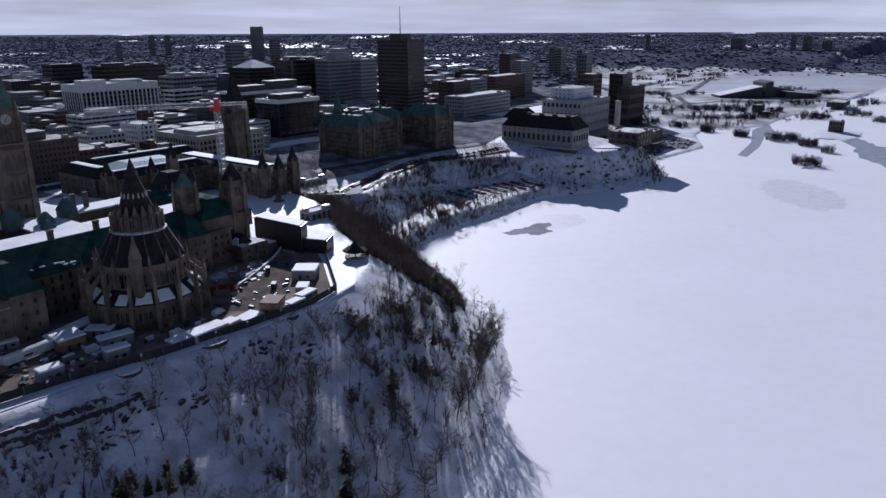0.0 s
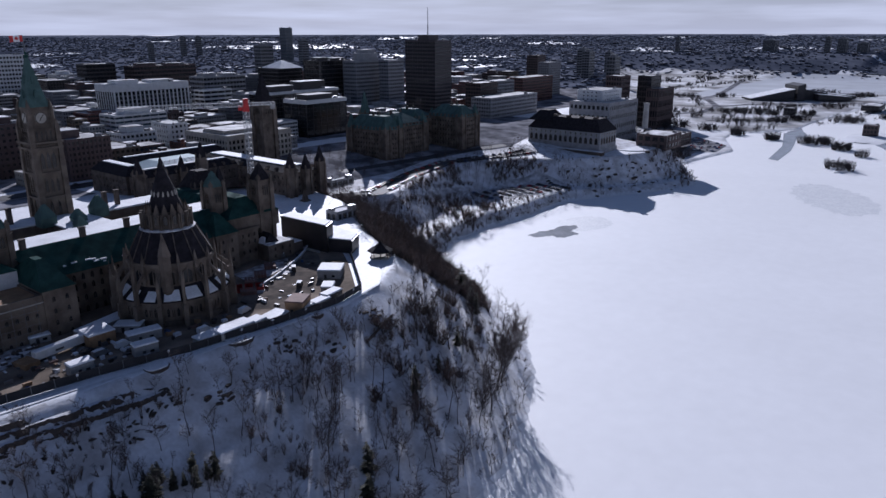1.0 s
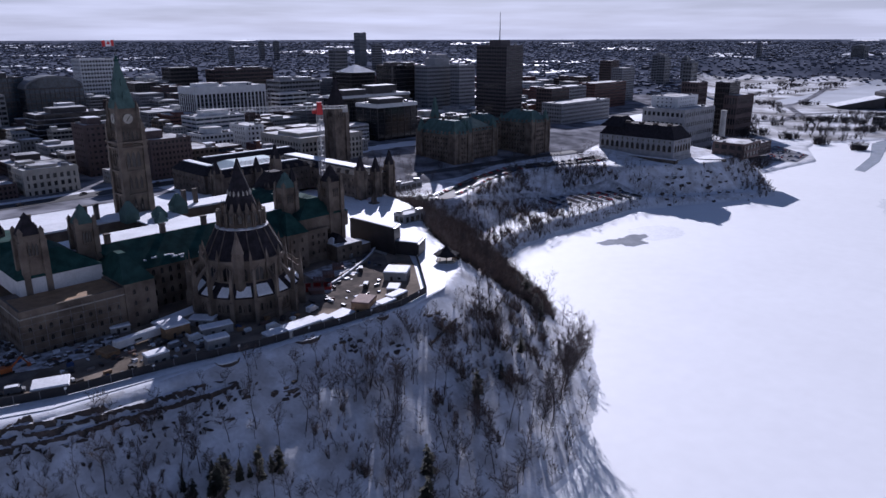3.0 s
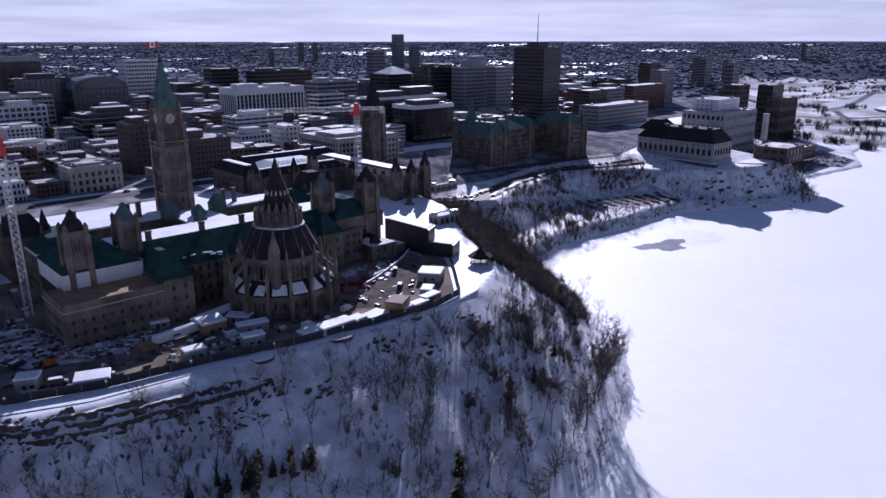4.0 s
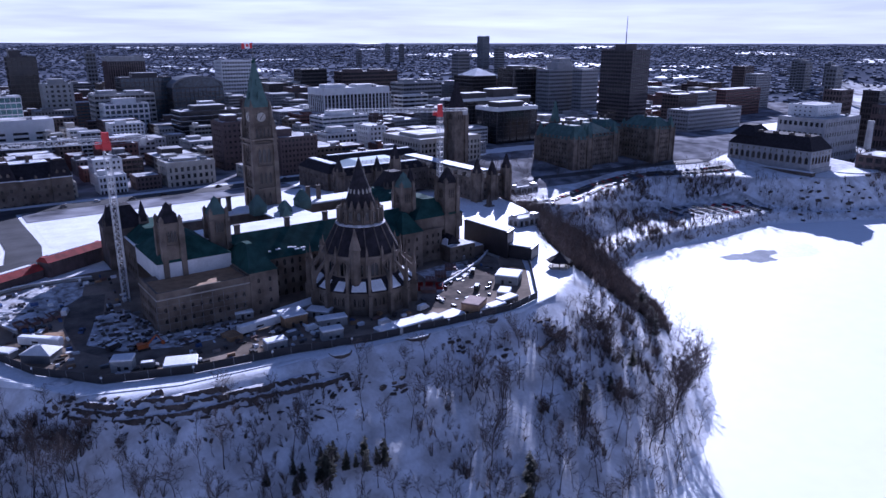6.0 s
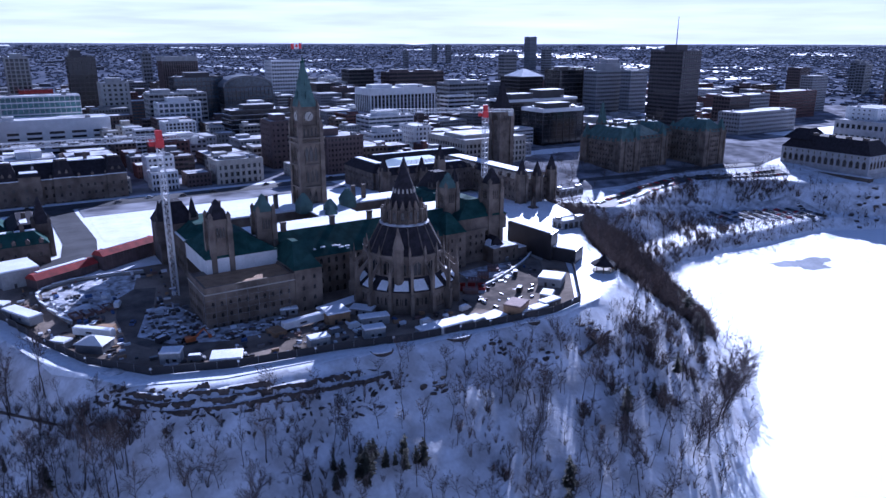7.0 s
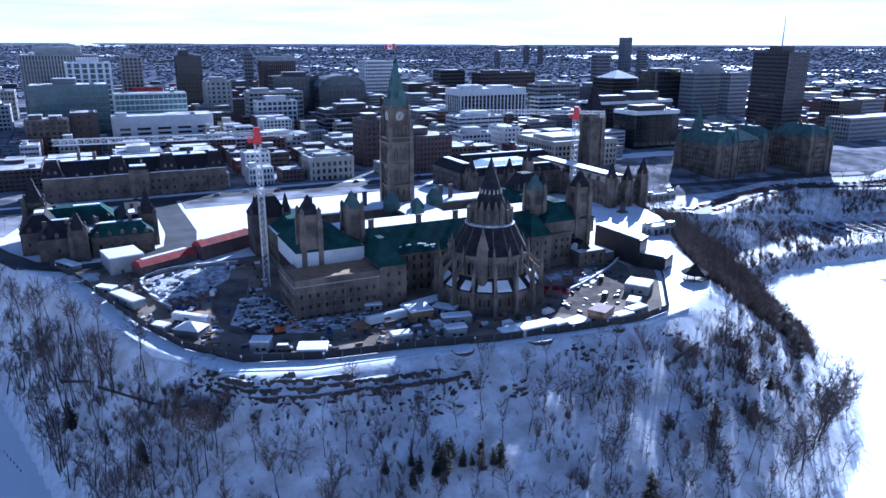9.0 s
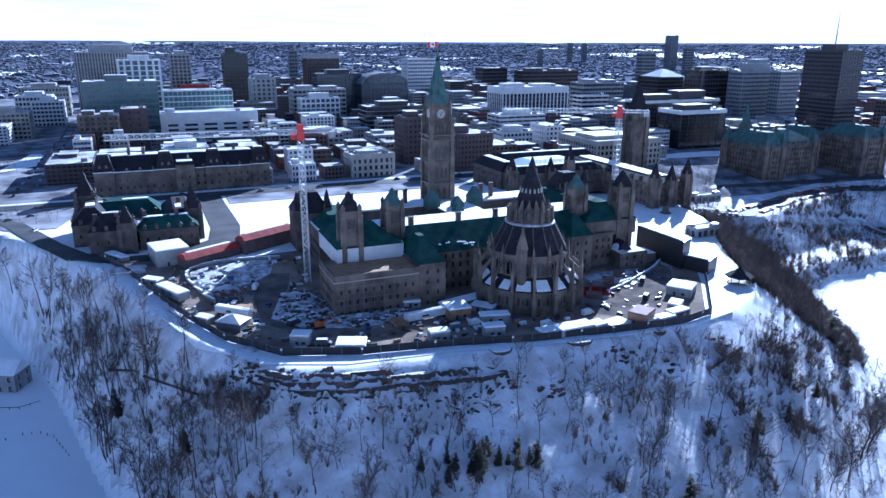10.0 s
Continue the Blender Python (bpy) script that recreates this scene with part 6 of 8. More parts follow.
for (x, y), z, dn, a_s, a_h in zip(spots, zs, dens, ds_, dh_):
    steep = a_h < 22 and y < -100
    dn = max(dn, 0.45) if x < -135 else dn
    if rt.random() > (0.3 if steep else 0.42) * (0.25 + dn) * (1.9 if x < -125 else 1) * (0.3 if x > 50 and a_s < 22 else 1) * (0.6 if x > 95 else 1) * (0.6 if x < -30 and a_s < 34 else 1):
        continue
    left = x < -115
    kind = rt.choice((5, 1, 3, 5, 5, 3)) if left else rt.choice((0, 1, 2, 4, 4, 5, 2))
    s = rt.uniform(0.55, 1.15) * (1.15 if a_s < 14 else 1.0) * (0.7 if steep else 1.0) * (1.15 if left else 1)
    item = (kind, x, y, s, rt.uniform(0, 6.28), (rt.uniform(-0.14, 0.14) , rt.uniform(-0.14, 0.14)), z)
    near = -150 < x < 130 and y < -120 and rt.random() < 0.7
    if near and n_tree < 285:
        plant(*item[:6], z=z)
        n_tree += 1
    else:
        rest_trees.append(item)
for x, y, s, k in ((82, -194, 1.3, 6), (75, -197, 1.15, 6), (90, -190, 1.1, 6), (62, -203, 1.0, 6), (50, -206, 0.8, 6), (-10, -192, 0.8, 6), (-92, -172, 0.7, 6), (30, -160, 0.6, 6)):
    plant(k, x, y, s, x, (0.04, -0.03), "tall bare tree with a broad twiggy crown by the river")


def joined(name, items, label, category, mats=(BARK, TWIG), thin=1):
    """Many trees of the kinds above in one mesh."""
    vs, fs, ms, base = [], [], [], 0
    cache = {}
    for kind, x, y, s, turn, lean, z in items:
        if kind not in cache:
            arr = []
            for me in KINDS[kind]:
                co = np.empty(len(me.vertices) * 3)
                me.vertices.foreach_get("co", co)
                fi = np.empty(len(me.loops), int)
                me.loops.foreach_get("vertex_index", fi)
                arr.append((co.reshape(-1, 3), fi.reshape(len(me.polygons), -1)))
            cache[kind] = arr
        M = np.array(Euler((lean[0], lean[1], turn)).to_matrix()) * s
        for mi, (co, fi) in enumerate(cache[kind]):
            f2 = fi if mi == 0 or thin == 1 else fi.reshape(-1, 3, 3)[::thin].reshape(-1, 3)
            vs.append(co @ M.T + np.array((x, y, z)))
            fs.append(f2 + base)
            ms.append(np.full(len(f2), mi))
            base += len(co)
    me = bpy.data.meshes.new(name)
    me.from_pydata(np.concatenate(vs).tolist(), [], [q for a in fs for q in a.tolist()])
    for m in mats:
        me.materials.append(m)
    me.polygons.foreach_set("material_index", np.concatenate(ms))
    return tagged(new(name, me), label, category, kind="stuff")


low = np.array([(rt.uniform(110, 640), rt.uniform(-112, 80)) for _ in range(5600)])
lx, ly = low[:, 0], low[:, 1]
LOT = [(351, 24), (343, -10), (385, -27), (424, -41), (437, -34), (434, 0), (408, 13)]
clear = seg_dist(lx, ly, [(160, 40), (186, 26), (226, 12), (283, 16), (322, 20), (358, 22)]) > 5
clear &= seg_dist(lx, ly, [(176, 60), (206, 40), (240, 25), (304, 47), (374, 62), (424, 44), (470, 29)]) > 11
ok = inside(lx, ly, LAND) & ~inside(lx, ly, HILL_POLY) & clear & ~inside(lx, ly, LOT) & (seg_dist(lx, ly, SHORE) > 1.5) & ~(inside(lx, ly, SCARP_POLY) & (seg_dist(lx, ly, SCARP) > 4))
lz = ground_height(lx, ly)
dl = wobble(lx, ly, 22, 5.0)
bluff = smooth(440, 475, lx) * (1 - smooth(530, 560, lx))
for (x, y), z, good, dn, bl_ in zip(low, lz, ok, dl, bluff):
    if good and rt.random() < (0.6 + 0.35 * dn) * (1 - 0.85 * bl_):
        rest_trees.append((rt.choice((0, 2, 2, 5)), x, y, rt.uniform(0.6, 1.0) * (0.7 if x > 325 and z < -38 else 1) * (1 - 0.4 * bl_), rt.uniform(0, 6.28), (rt.uniform(-0.1, 0.1), rt.uniform(-0.1, 0.1)), z))
# saplings and brush between the trees of the slope
rs = random.Random(51)
for (x, y), z, dn, a_h in zip(spots, zs, dens, dh_):
    busy = 0.6 if -75 < x < 110 else 0.95 if -130 < x <= -75 and a_h < 24 else 0.3
    if rs.random() < busy * (0.3 + 0.7 * dn) and a_h > 6:
        rest_trees.append((rs.choice((4, 4, 2, 5)), x + rs.uniform(-2, 2), y + rs.uniform(-2, 2), rs.uniform(0.16, 0.5), rs.uniform(0, 6.28), (rs.uniform(-0.3, 0.3), rs.uniform(-0.3, 0.3)), z - 0.1))
near_wood = [i for i in rest_trees if i[1] < 130]
joined("bare_wood", near_wood, "bare leafless wood on the snowy slope of the hill", "wood")
rest_trees = [i for i in rest_trees if i[1] >= 130]
joined("bare_wood", rest_trees, "bare leafless wood on the snowy low banks", "wood", thin=3)
# street trees before the court house
joined("street_trees", [(rt.choice((2, 4)), x, y, rt.uniform(0.6, 0.9), x, (0, 0), gz_at(x, y)) for x, y in [(rt.uniform(395, 495), rt.uniform(20, 62)) for _ in range(60)] + [(rt.uniform(240, 420), rt.uniform(66, 84)) for _ in range(40)] + [(rt.uniform(-245, -186), rt.uniform(92, 140)) for _ in range(22)] + [(rt.uniform(-285, -232), rt.uniform(200, 450)) for _ in range(70)] + [(rt.uniform(192, 320), rt.uniform(72, 150)) for _ in range(90)] + [(rt.uniform(180, 235), rt.uniform(40, 100)) for _ in range(50)]], "small bare street trees on the snowy verge", "trees", thin=2)

# brown thicket on the west side of the hill
sv = []
rsh = random.Random(31)
stems, tips = [], []
for k in range(11):
    a, q = k * 2.4, rsh.uniform(0.3, 1.0)
    p0 = Vector((0.2 * math.cos(a), 0.2 * math.sin(a), -0.3))
    p1 = p0 + Vector((math.cos(a) * q * 0.9, math.sin(a) * q * 0.9, rsh.uniform(1.4, 2.4)))
    p2 = p1 + Vector((math.cos(a) * q * 0.8, math.sin(a) * q * 0.8, rsh.uniform(1.0, 2.0)))
    stems.append((p0, p1, 0.07, 0.05, 3))
    tips.append((p1, p2, 0.07, 0, 3))
    for m in range(3):
        s0 = p1.lerp(p2, rsh.random() * 0.8)
        tips.append((s0, s0 + Vector((rsh.uniform(-0.9, 0.9), rsh.uniform(-0.9, 0.9), rsh.uniform(0.2, 1.1))), 0.06, 0, 3))
KINDS.append((tubes_to_mesh("stems", stems, BARK), tubes_to_mesh("twigs", tips, TWIG)))
SHK = len(KINDS) - 1
stems, tips = [], []
for k in range(5):
    a = k * 1.9
    p0 = Vector((0.1 * math.cos(a), 0.1 * math.sin(a), -0.3))
    p1 = Vector((math.cos(a) * rsh.uniform(0.3, 1.1), math.sin(a) * rsh.uniform(0.3, 1.1), rsh.uniform(2.2, 4.2)))
    stems.append((p0, p1, 0.06, 0.03, 3))
    for m in range(11):
        s0 = p0.lerp(p1, rsh.uniform(0.25, 1.0))
        e0 = s0 + Vector((rsh.uniform(-0.9, 0.9), rsh.uniform(-0.9, 0.9), rsh.uniform(0.1, 1.0)))
        tips.append((s0, e0, 0.04, 0, 3))
        tips.append((s0.lerp(e0, 0.5), s0.lerp(e0, 0.5) + Vector((rsh.uniform(-0.5, 0.5), rsh.uniform(-0.5, 0.5), rsh.uniform(0.1, 0.7))), 0.035, 0, 3))
KINDS.append((tubes_to_mesh("stems", stems, BARK), tubes_to_mesh("twigs", tips, TWIG)))
BUSH = len(KINDS) - 1
thick = [(98, -118), (108, -130), (135, -152), (168, -120), (192, -86), (214, -52), (210, -10), (190, 10), (176, -6), (152, -40), (132, -66), (116, -98)]
cs = np.array([(rt.uniform(84, 216), rt.uniform(-155, 30)) for _ in range(3400)])
inn = inside(cs[:, 0], cs[:, 1], thick) & inside(cs[:, 0], cs[:, 1], LAND)
cz = ground_height(cs[:, 0], cs[:, 1])
for (x, y), z, good in zip(cs, cz, inn):
    if good:
        sv.append((SHK, x, y, rt.uniform(1.1, 2.2), rt.uniform(0, 6.28), (0, 0), z))
rs = random.Random(52)
for bx_, by_, br_ in ((70, -168, 2.6), (84, -176, 2.2), (60, -186, 2.4), (40, -176, 1.8), (92, -160, 2.0), (20, -182, 1.8), (76, -158, 2.2), (100, -168, 1.9), (30, -196, 1.7), (-20, -190, 1.6), (48, -160, 1.6), (104, -150, 2.2), (-112, -132, 2.0), (-124, -118, 2.2), (-118, -126, 2.0), (-132, -108, 2.0)):
    for k in range(14):
        px, py_ = bx_ + rs.gauss(0, 2.4), by_ + rs.gauss(0, 2.4)
        sv.append((SHK, px, py_, br_ * rs.uniform(0.35, 0.75), rs.uniform(0, 6.28), (rs.uniform(-0.3, 0.3), rs.uniform(-0.3, 0.3)), gz_at(px, py_)))
for (x, y), z, dn in list(zip(spots, zs, dens))[::5]:
    if dn > 0.5:
        sv.append((SHK, x, y, rs.uniform(0.4, 1.0), rs.uniform(0, 6.28), (0, 0), z))
scarp = np.array([(rt.uniform(170, 470), rt.uniform(-60, 56)) for _ in range(3300)])
ex_, ey_ = scarp[:, 0], scarp[:, 1]
on_bank = inside(ex_, ey_, LAND) & ~inside(ex_, ey_, HILL_POLY) & ~inside(ex_, ey_, SCARP_POLY) & ~inside(ex_, ey_, LOT) & (seg_dist(ex_, ey_, SHORE) > 3) & (seg_dist(ex_, ey_, [(160, 40), (186, 26), (226, 12), (283, 16), (322, 20), (358, 22)]) > 4)
on_bank &= (wobble(ex_, ey_, 18, 7.0) > -0.35) & (ex_ < 440 + 0.4 * ey_)
for (x, y), z, good in zip(scarp, ground_height(ex_, ey_), on_bank):
    if good:
        lowb = 0.5 if x > 325 and z < -38 else 1.0
        sv.append((SHK, x, y, rt.uniform(0.7, 1.5) * lowb, rt.uniform(0, 6.28), (rt.uniform(-0.3, 0.3), rt.uniform(-0.3, 0.3)), z))
# sparse shrubs and a dark knot of bushes on the bluff under the court house
for _ in range(420):
    x, y = rt.uniform(430, 600), rt.uniform(-106, 0)
    if inside(np.array([x]), np.array([y]), LAND)[0] and not inside(np.array([x]), np.array([y]), SCARP_POLY)[0] and (rt.random() < 0.4 or x > 535):
        sv.append((SHK, x, y, rt.uniform(0.5, 1.2) * (1.5 if x > 535 else 1), rt.uniform(0, 6.28), (0, 0), gz_at(x, y)))
# clumped brush between the trees, thickest under the crest and along the east side
rb = random.Random(61)
brush_c = np.array([(rb.uniform(-235, 120), rb.uniform(-215, 30)) for _ in range(9000)])
qx_, qy_ = brush_c[:, 0], brush_c[:, 1]
on_slope = inside(qx_, qy_, LAND) & ~inside(qx_, qy_, HILL_POLY) & (seg_dist(qx_, qy_, SHORE) > 4)
brush_h = seg_dist(qx_, qy_, HILL)
clump = wobble(qx_, qy_, 11, 9.1) + 0.5 * wobble(qx_, qy_, 30, 1.7)
for (x, y), z, good, c_, a_h in zip(brush_c, ground_height(qx_, qy_), on_slope, clump, brush_h):
    east = x < -112
    crest_band = 9 < a_h < 30 and x > -60
    if good and a_h > (7 if east else 9) and c_ + rb.uniform(-0.5, 0.5) > (-0.2 if east else 0.2 if crest_band else 0.4):
        sv.append((rb.choice((SHK, BUSH, BUSH)), x, y, rb.uniform(0.35, 1.15), rb.uniform(0, 6.28), (rb.uniform(-0.4, 0.4), rb.uniform(-0.4, 0.4)), z - 0.1))
BROWN_TWIG = material("brown_twigs", (0.145, 0.108, 0.092), 0.95, vary=0.3, scale=0.1, fine=1.0, bump=0.0, per_piece=0.3)
joined("thicket", sv, "dense brown leafless thicket on the slope", "thicket", (BARK, BROWN_TWIG))
sheet("ground_thicket", [(103, -118), (110, -126), (134, -146), (164, -117), (186, -86), (204, -54), (200, -14), (186, -6), (172, -18), (152, -46), (134, -70), (118, -100)],
      material("leaf_litter", (0.085, 0.062, 0.052), 0.95, vary=0.4, scale=0.2, fine=1.5, bump=0.5), 0.2, "brown leaf litter under the thicket", "ground")


# conifers
def conifer_mesh(seed, h):
    r = random.Random(seed)
    vs, fs = [], []
    for lv in range(13):
        u = lv / 13
        z = h * (0.1 + 0.88 * u)
        reach = (h * 0.25 * (1 - u) ** 0.6 + 0.25) * r.uniform(0.6, 1.15)
        n = 9 - int(4 * u)
        for i in range(n):
            a = 2 * math.pi * (i + r.random()) / n
            L = reach * r.uniform(0.4, 1.25)
            for k in range(3):
                aa = a + (k - 1) * 0.28
                b = len(vs)
                c, s = math.cos(aa), math.sin(aa)
                w = 0.13 * L + 0.1
                drop = L * r.uniform(-0.15, 0.45)
                vs += [(0.1 * c, 0.1 * s, z), (c * L * 0.55 - s * w, s * L * 0.55 + c * w, z - drop * 0.4), (c * L, s * L, z - drop), (c * L * 0.55 + s * w, s * L * 0.55 - c * w, z - drop * 0.4 - 0.15)]
                fs.append((b, b + 1, b + 2, b + 3))
    me = bpy.data.meshes.new("crown")
    me.from_pydata(vs, [], fs)
    me.materials.append(NEEDLE)
    return me


CON = []
for sd, h in ((1, 9), (2, 12), (3, 7)):
    CON.append((tubes_to_mesh("trunk", [(Vector((0, 0, -0.5)), Vector((0, 0, h * 0.97)), 0.22, 0.04, 6)], BARK), conifer_mesh(sd, h)))
for i, (x, y, s) in enumerate(((-64, -172, 0.6), (-56, -173, 0.8), (-51, -174, 0.7), (-46, -177, 0.8), (-58, -175, 0.7), (-65, -169, 0.7), (-73, -168, 0.5), (-2, -201, 0.7), (-146, -106, 0.7), (-157, -84, 0.9), (-136, -126, 0.8),
                               (34, -189, 0.9), (77, -175, 0.8), (55, -183, 0.6), (117, -156, 1.1), (120, -151, 1.2), (131, -136, 1.0), (143, -121, 1.0), (124, -147, 0.9), (-11, -209, 0.8), (-48, -175, 0.7), (-57, -170, 0.5), (38, -186, 0.8), (-60, -174, 0.7), (-53, -171, 0.6), (-44, -173, 0.6), (-42, -177, 0.6), (-67, -174, 0.6), (-40, -178, 0.6))):
    tk, cr = CON[i % 3]
    root = tagged(new("conifer", tk), "dark green conifer among bare trees on the slope", "conifer", group="conifers on the slope")
    root.matrix_basis = Matrix.Translation((x, y, gz_at(x, y))) @ Euler((0.05 * math.sin(i * 2.1), 0.05 * math.cos(i * 1.7), i * 1.3)).to_matrix().to_4x4() @ Matrix.Scale(s * (1.25 + 0.25 * math.sin(i * 3.7)), 4)
    part("crown", cr, None, root)


# ---------- rocks, logs, walls on the slope ----------
def rock_mesh(seed):
    """A broken, angular block of bedded rock."""
    bm = bmesh.new()
    bmesh.ops.create_icosphere(bm, subdivisions=2, radius=1)
    for v in bm.verts:
        p = Vector((max(-0.62, min(0.62, v.co.x)), max(-0.6, min(0.6, v.co.y)), max(-0.5, min(0.55, v.co.z)))) * 1.5
        k = 1 + 0.35 * noise.noise(v.co * 1.7 + Vector((seed * 3.1, 0, 0))) + 0.25 * noise.noise(v.co * 4.0 + Vector((0, seed * 2.3, 0)))
        v.co = Vector((p.x * 1.5, p.y * 0.8, p.z * 0.75)) * k
    return mesh_from(bm, "rock", ROCK)


ROCKS = [rock_mesh(i) for i in range(6)]
rr = random.Random(9)
# bedded rock face: steps of dark rock with snow on the ledges
LEDGE = [(-122, -113), (-112, -121), (-99, -132), (-85, -138), (-71, -142), (-57, -144.5), (-45, -146), (-34, -146.5)]
line_pts = along(LEDGE, 0.55)
NV = 20
lx_ = np.array([[x + 0.42 * v * math.sin(a) for v in range(-6, NV - 6)] for x, y, a, s in line_pts])
ly_ = np.array([[y - 0.42 * v * math.cos(a) for v in range(-6, NV - 6)] for x, y, a, s in line_pts])
g0 = ground_height(lx_, ly_)
along_u = np.linspace(0, 1, len(line_pts))[:, None] * np.ones((1, NV))
down_v = np.ones((len(line_pts), 1)) * np.linspace(0, 1, NV)[None]
rough = 0.5 * wobble(lx_, ly_, 2.3, 1.2) + 0.35 * wobble(lx_, ly_, 0.9, 4.4)
BED = 1.7
lift_ = g0 + 0.9 + rough * 1.5
steps = np.floor(lift_ / BED) * BED + BED * smooth(0.72, 1.0, lift_ / BED - np.floor(lift_ / BED))
keep_ = 1.5 * np.clip(np.minimum(along_u / 0.4, (1 - along_u) / 0.25), 0, 1) - np.abs(down_v - 0.45 - 0.2 * np.sin(along_u * 7)) * 2.6 + 1.3 * wobble(lx_ * 0.55, ly_, 2.6, 3.1) - 0.02
lz_ = np.where(keep_ > 0, np.maximum(steps, g0 - 0.3) + 0.25 * rough, g0 - 0.6)
idx = np.arange(lx_.size).reshape(lx_.shape)
quad = np.stack([idx[:-1, :-1].ravel(), idx[:-1, 1:].ravel(), idx[1:, 1:].ravel(), idx[1:, :-1].ravel()], 1)
me = bpy.data.meshes.new("rock_face")
me.from_pydata(np.stack([lx_.ravel(), ly_.ravel(), lz_.ravel()], 1).tolist(), [], quad.tolist())
me.materials.append(ROCK)
me.materials.append(BANK_SNOW)
me.update()
nz = np.empty(len(quad) * 3)
me.polygons.foreach_get("normal", nz)
me.polygons.foreach_set("material_index", (np.abs(nz.reshape(-1, 3)[:, 2]) > 0.93).astype(int))
led = thing("rock_ledge", "dark layered rock ledge breaking through the snow", "rock")
part("rock_face", me, None, led)
for i in range(140):
    x, y, a, s = line_pts[rr.randrange(len(line_pts))]
    y -= rr.uniform(-2, 12)
    ob = part("rock", ROCKS[rr.randrange(6)], None, led)
    ob.matrix_local = Matrix.Translation((x, y, gz_at(x, y) - 0.1)) @ Euler((rr.uniform(-0.3, 0.3), rr.uniform(-0.2, 0.2), rr.uniform(0, 6))).to_matrix().to_4x4() @ Matrix.Diagonal((rr.uniform(0.4, 1.2), rr.uniform(0.3, 0.6), rr.uniform(0.25, 0.6), 1))
led2 = thing("rock_outcrop", "scattered dark rocks on the snowy slope", "rock", at=(0, 0, 0))
for i in range(60):
    cx_, cy_ = ((-22, -157), (6, -152), (22, -160), (-36, -152), (48, -155))[i % 5]
    x, y = cx_ + rr.gauss(0, 4), cy_ + rr.gauss(0, 2)
    if inside(np.array([x]), np.array([y]), HILL_POLY)[0]:
        continue
    ob = part("rock", ROCKS[rr.randrange(6)], None, led2)
    ob.matrix_local = Matrix.Translation((x, y, gz_at(x, y) - 0.1)) @ Matrix.Rotation(rr.uniform(-0.4, 0.4), 4, "Z") @ Matrix.Scale(rr.uniform(0.3, 0.9), 4)
led3 = thing("rock_outcrop", "broken dark rock showing through snow on the bluff", "rock", at=(0, 0, 0))
for i in range(90):
    x, y = rr.uniform(440, 590), rr.uniform(-100, -10)
    if not inside(np.array([x]), np.array([y]), LAND)[0] or inside(np.array([x]), np.array([y]), SCARP_POLY)[0]:
        continue
    ob = part("rock", ROCKS[rr.randrange(6)], None, led3)
    ob.matrix_local = Matrix.Translation((x, y, gz_at(x, y))) @ Matrix.Rotation(-0.6 + rr.uniform(-0.4, 0.4), 4, "Z") @ Matrix.Scale(rr.uniform(0.6, 1.8), 4)
for x0, y0, x1, y1 in ((38, -163, 58, -157), (-147, -82, -130, -112), (-160, -58, -150, -74)):
    lg = tagged(new("fallen_log", tubes_to_mesh("fallen_log", [(Vector((x0, y0, gz_at(x0, y0) + 0.6)), Vector((x1, y1, gz_at(x1, y1) + 0.6)), 0.55, 0.4, 8)], BARK)), "dark fallen trunk lying on the snow", "log")
for x, y, a, w in ((-33, -139.6, -6, 8), (-4, -143.2, -8, 10), (28, -145.6, -2, 6)):
    ab = thing("bastion", "grey stone bastion of the cliff walk", "wall", at=(x, y, gz_at(x, y + 3) - 3))
    ab.rotation_euler = (0, 0, radians(a))
    bm = bmesh.new()
    add_prism(bm, [(-w / 2, 5), (-w / 2, -0.6), (-w / 3, -2.2), (0, -2.8), (w / 3, -2.2), (w / 2, -0.6), (w / 2, 5)], -7, 3.0)
    part("stone_face", bm, ROCK, ab)
    bm = bmesh.new()
    add_prism(bm, [(-w / 2 + 0.4, 4.6), (-w / 2 + 0.4, -0.4), (-w / 3, -1.8), (0, -2.3), (w / 3, -1.8), (w / 2 - 0.4, -0.4), (w / 2 - 0.4, 4.6)], 3.0, 3.3)
    part("snow_top", bm, ROOF_SNOW, ab)
# rails and posts on the ice by the locks
for nm, line, lb in (("rail_fence", [(-207.8, 37), (-182.3, -29.9)], "dark timber rail fence on the snowy ice"), ("post_row", [(-197, -61), (-191.7, -59.3), (-185.6, -60.6), (-180.7, -65.5), (-173.2, -84.5)], "row of short posts on the snowy ice"), ("rail_fence", [(-203, -34), (-195.8, -36.6), (-188.5, -33.6)], "dark timber rail fence on the snowy ice")):
    rf_ = thing(nm, lb, "fence")
    for x, y, a, s in along(line, 3.0):
        bm = bmesh.new()
        add_box(bm, x - 0.12, y - 0.12, RIVER - 0.2, x + 0.12, y + 0.12, RIVER + 1.1)
        part("post", bm, BARK, rf_)
        if nm == "rail_fence":
            bm = bmesh.new()
            add_tube(bm, (x, y, RIVER + 0.95), (x + math.cos(a) * s, y + math.sin(a) * s, RIVER + 0.95), 0.12, 0.12, 4)
            part("rail", bm, BARK, rf_)
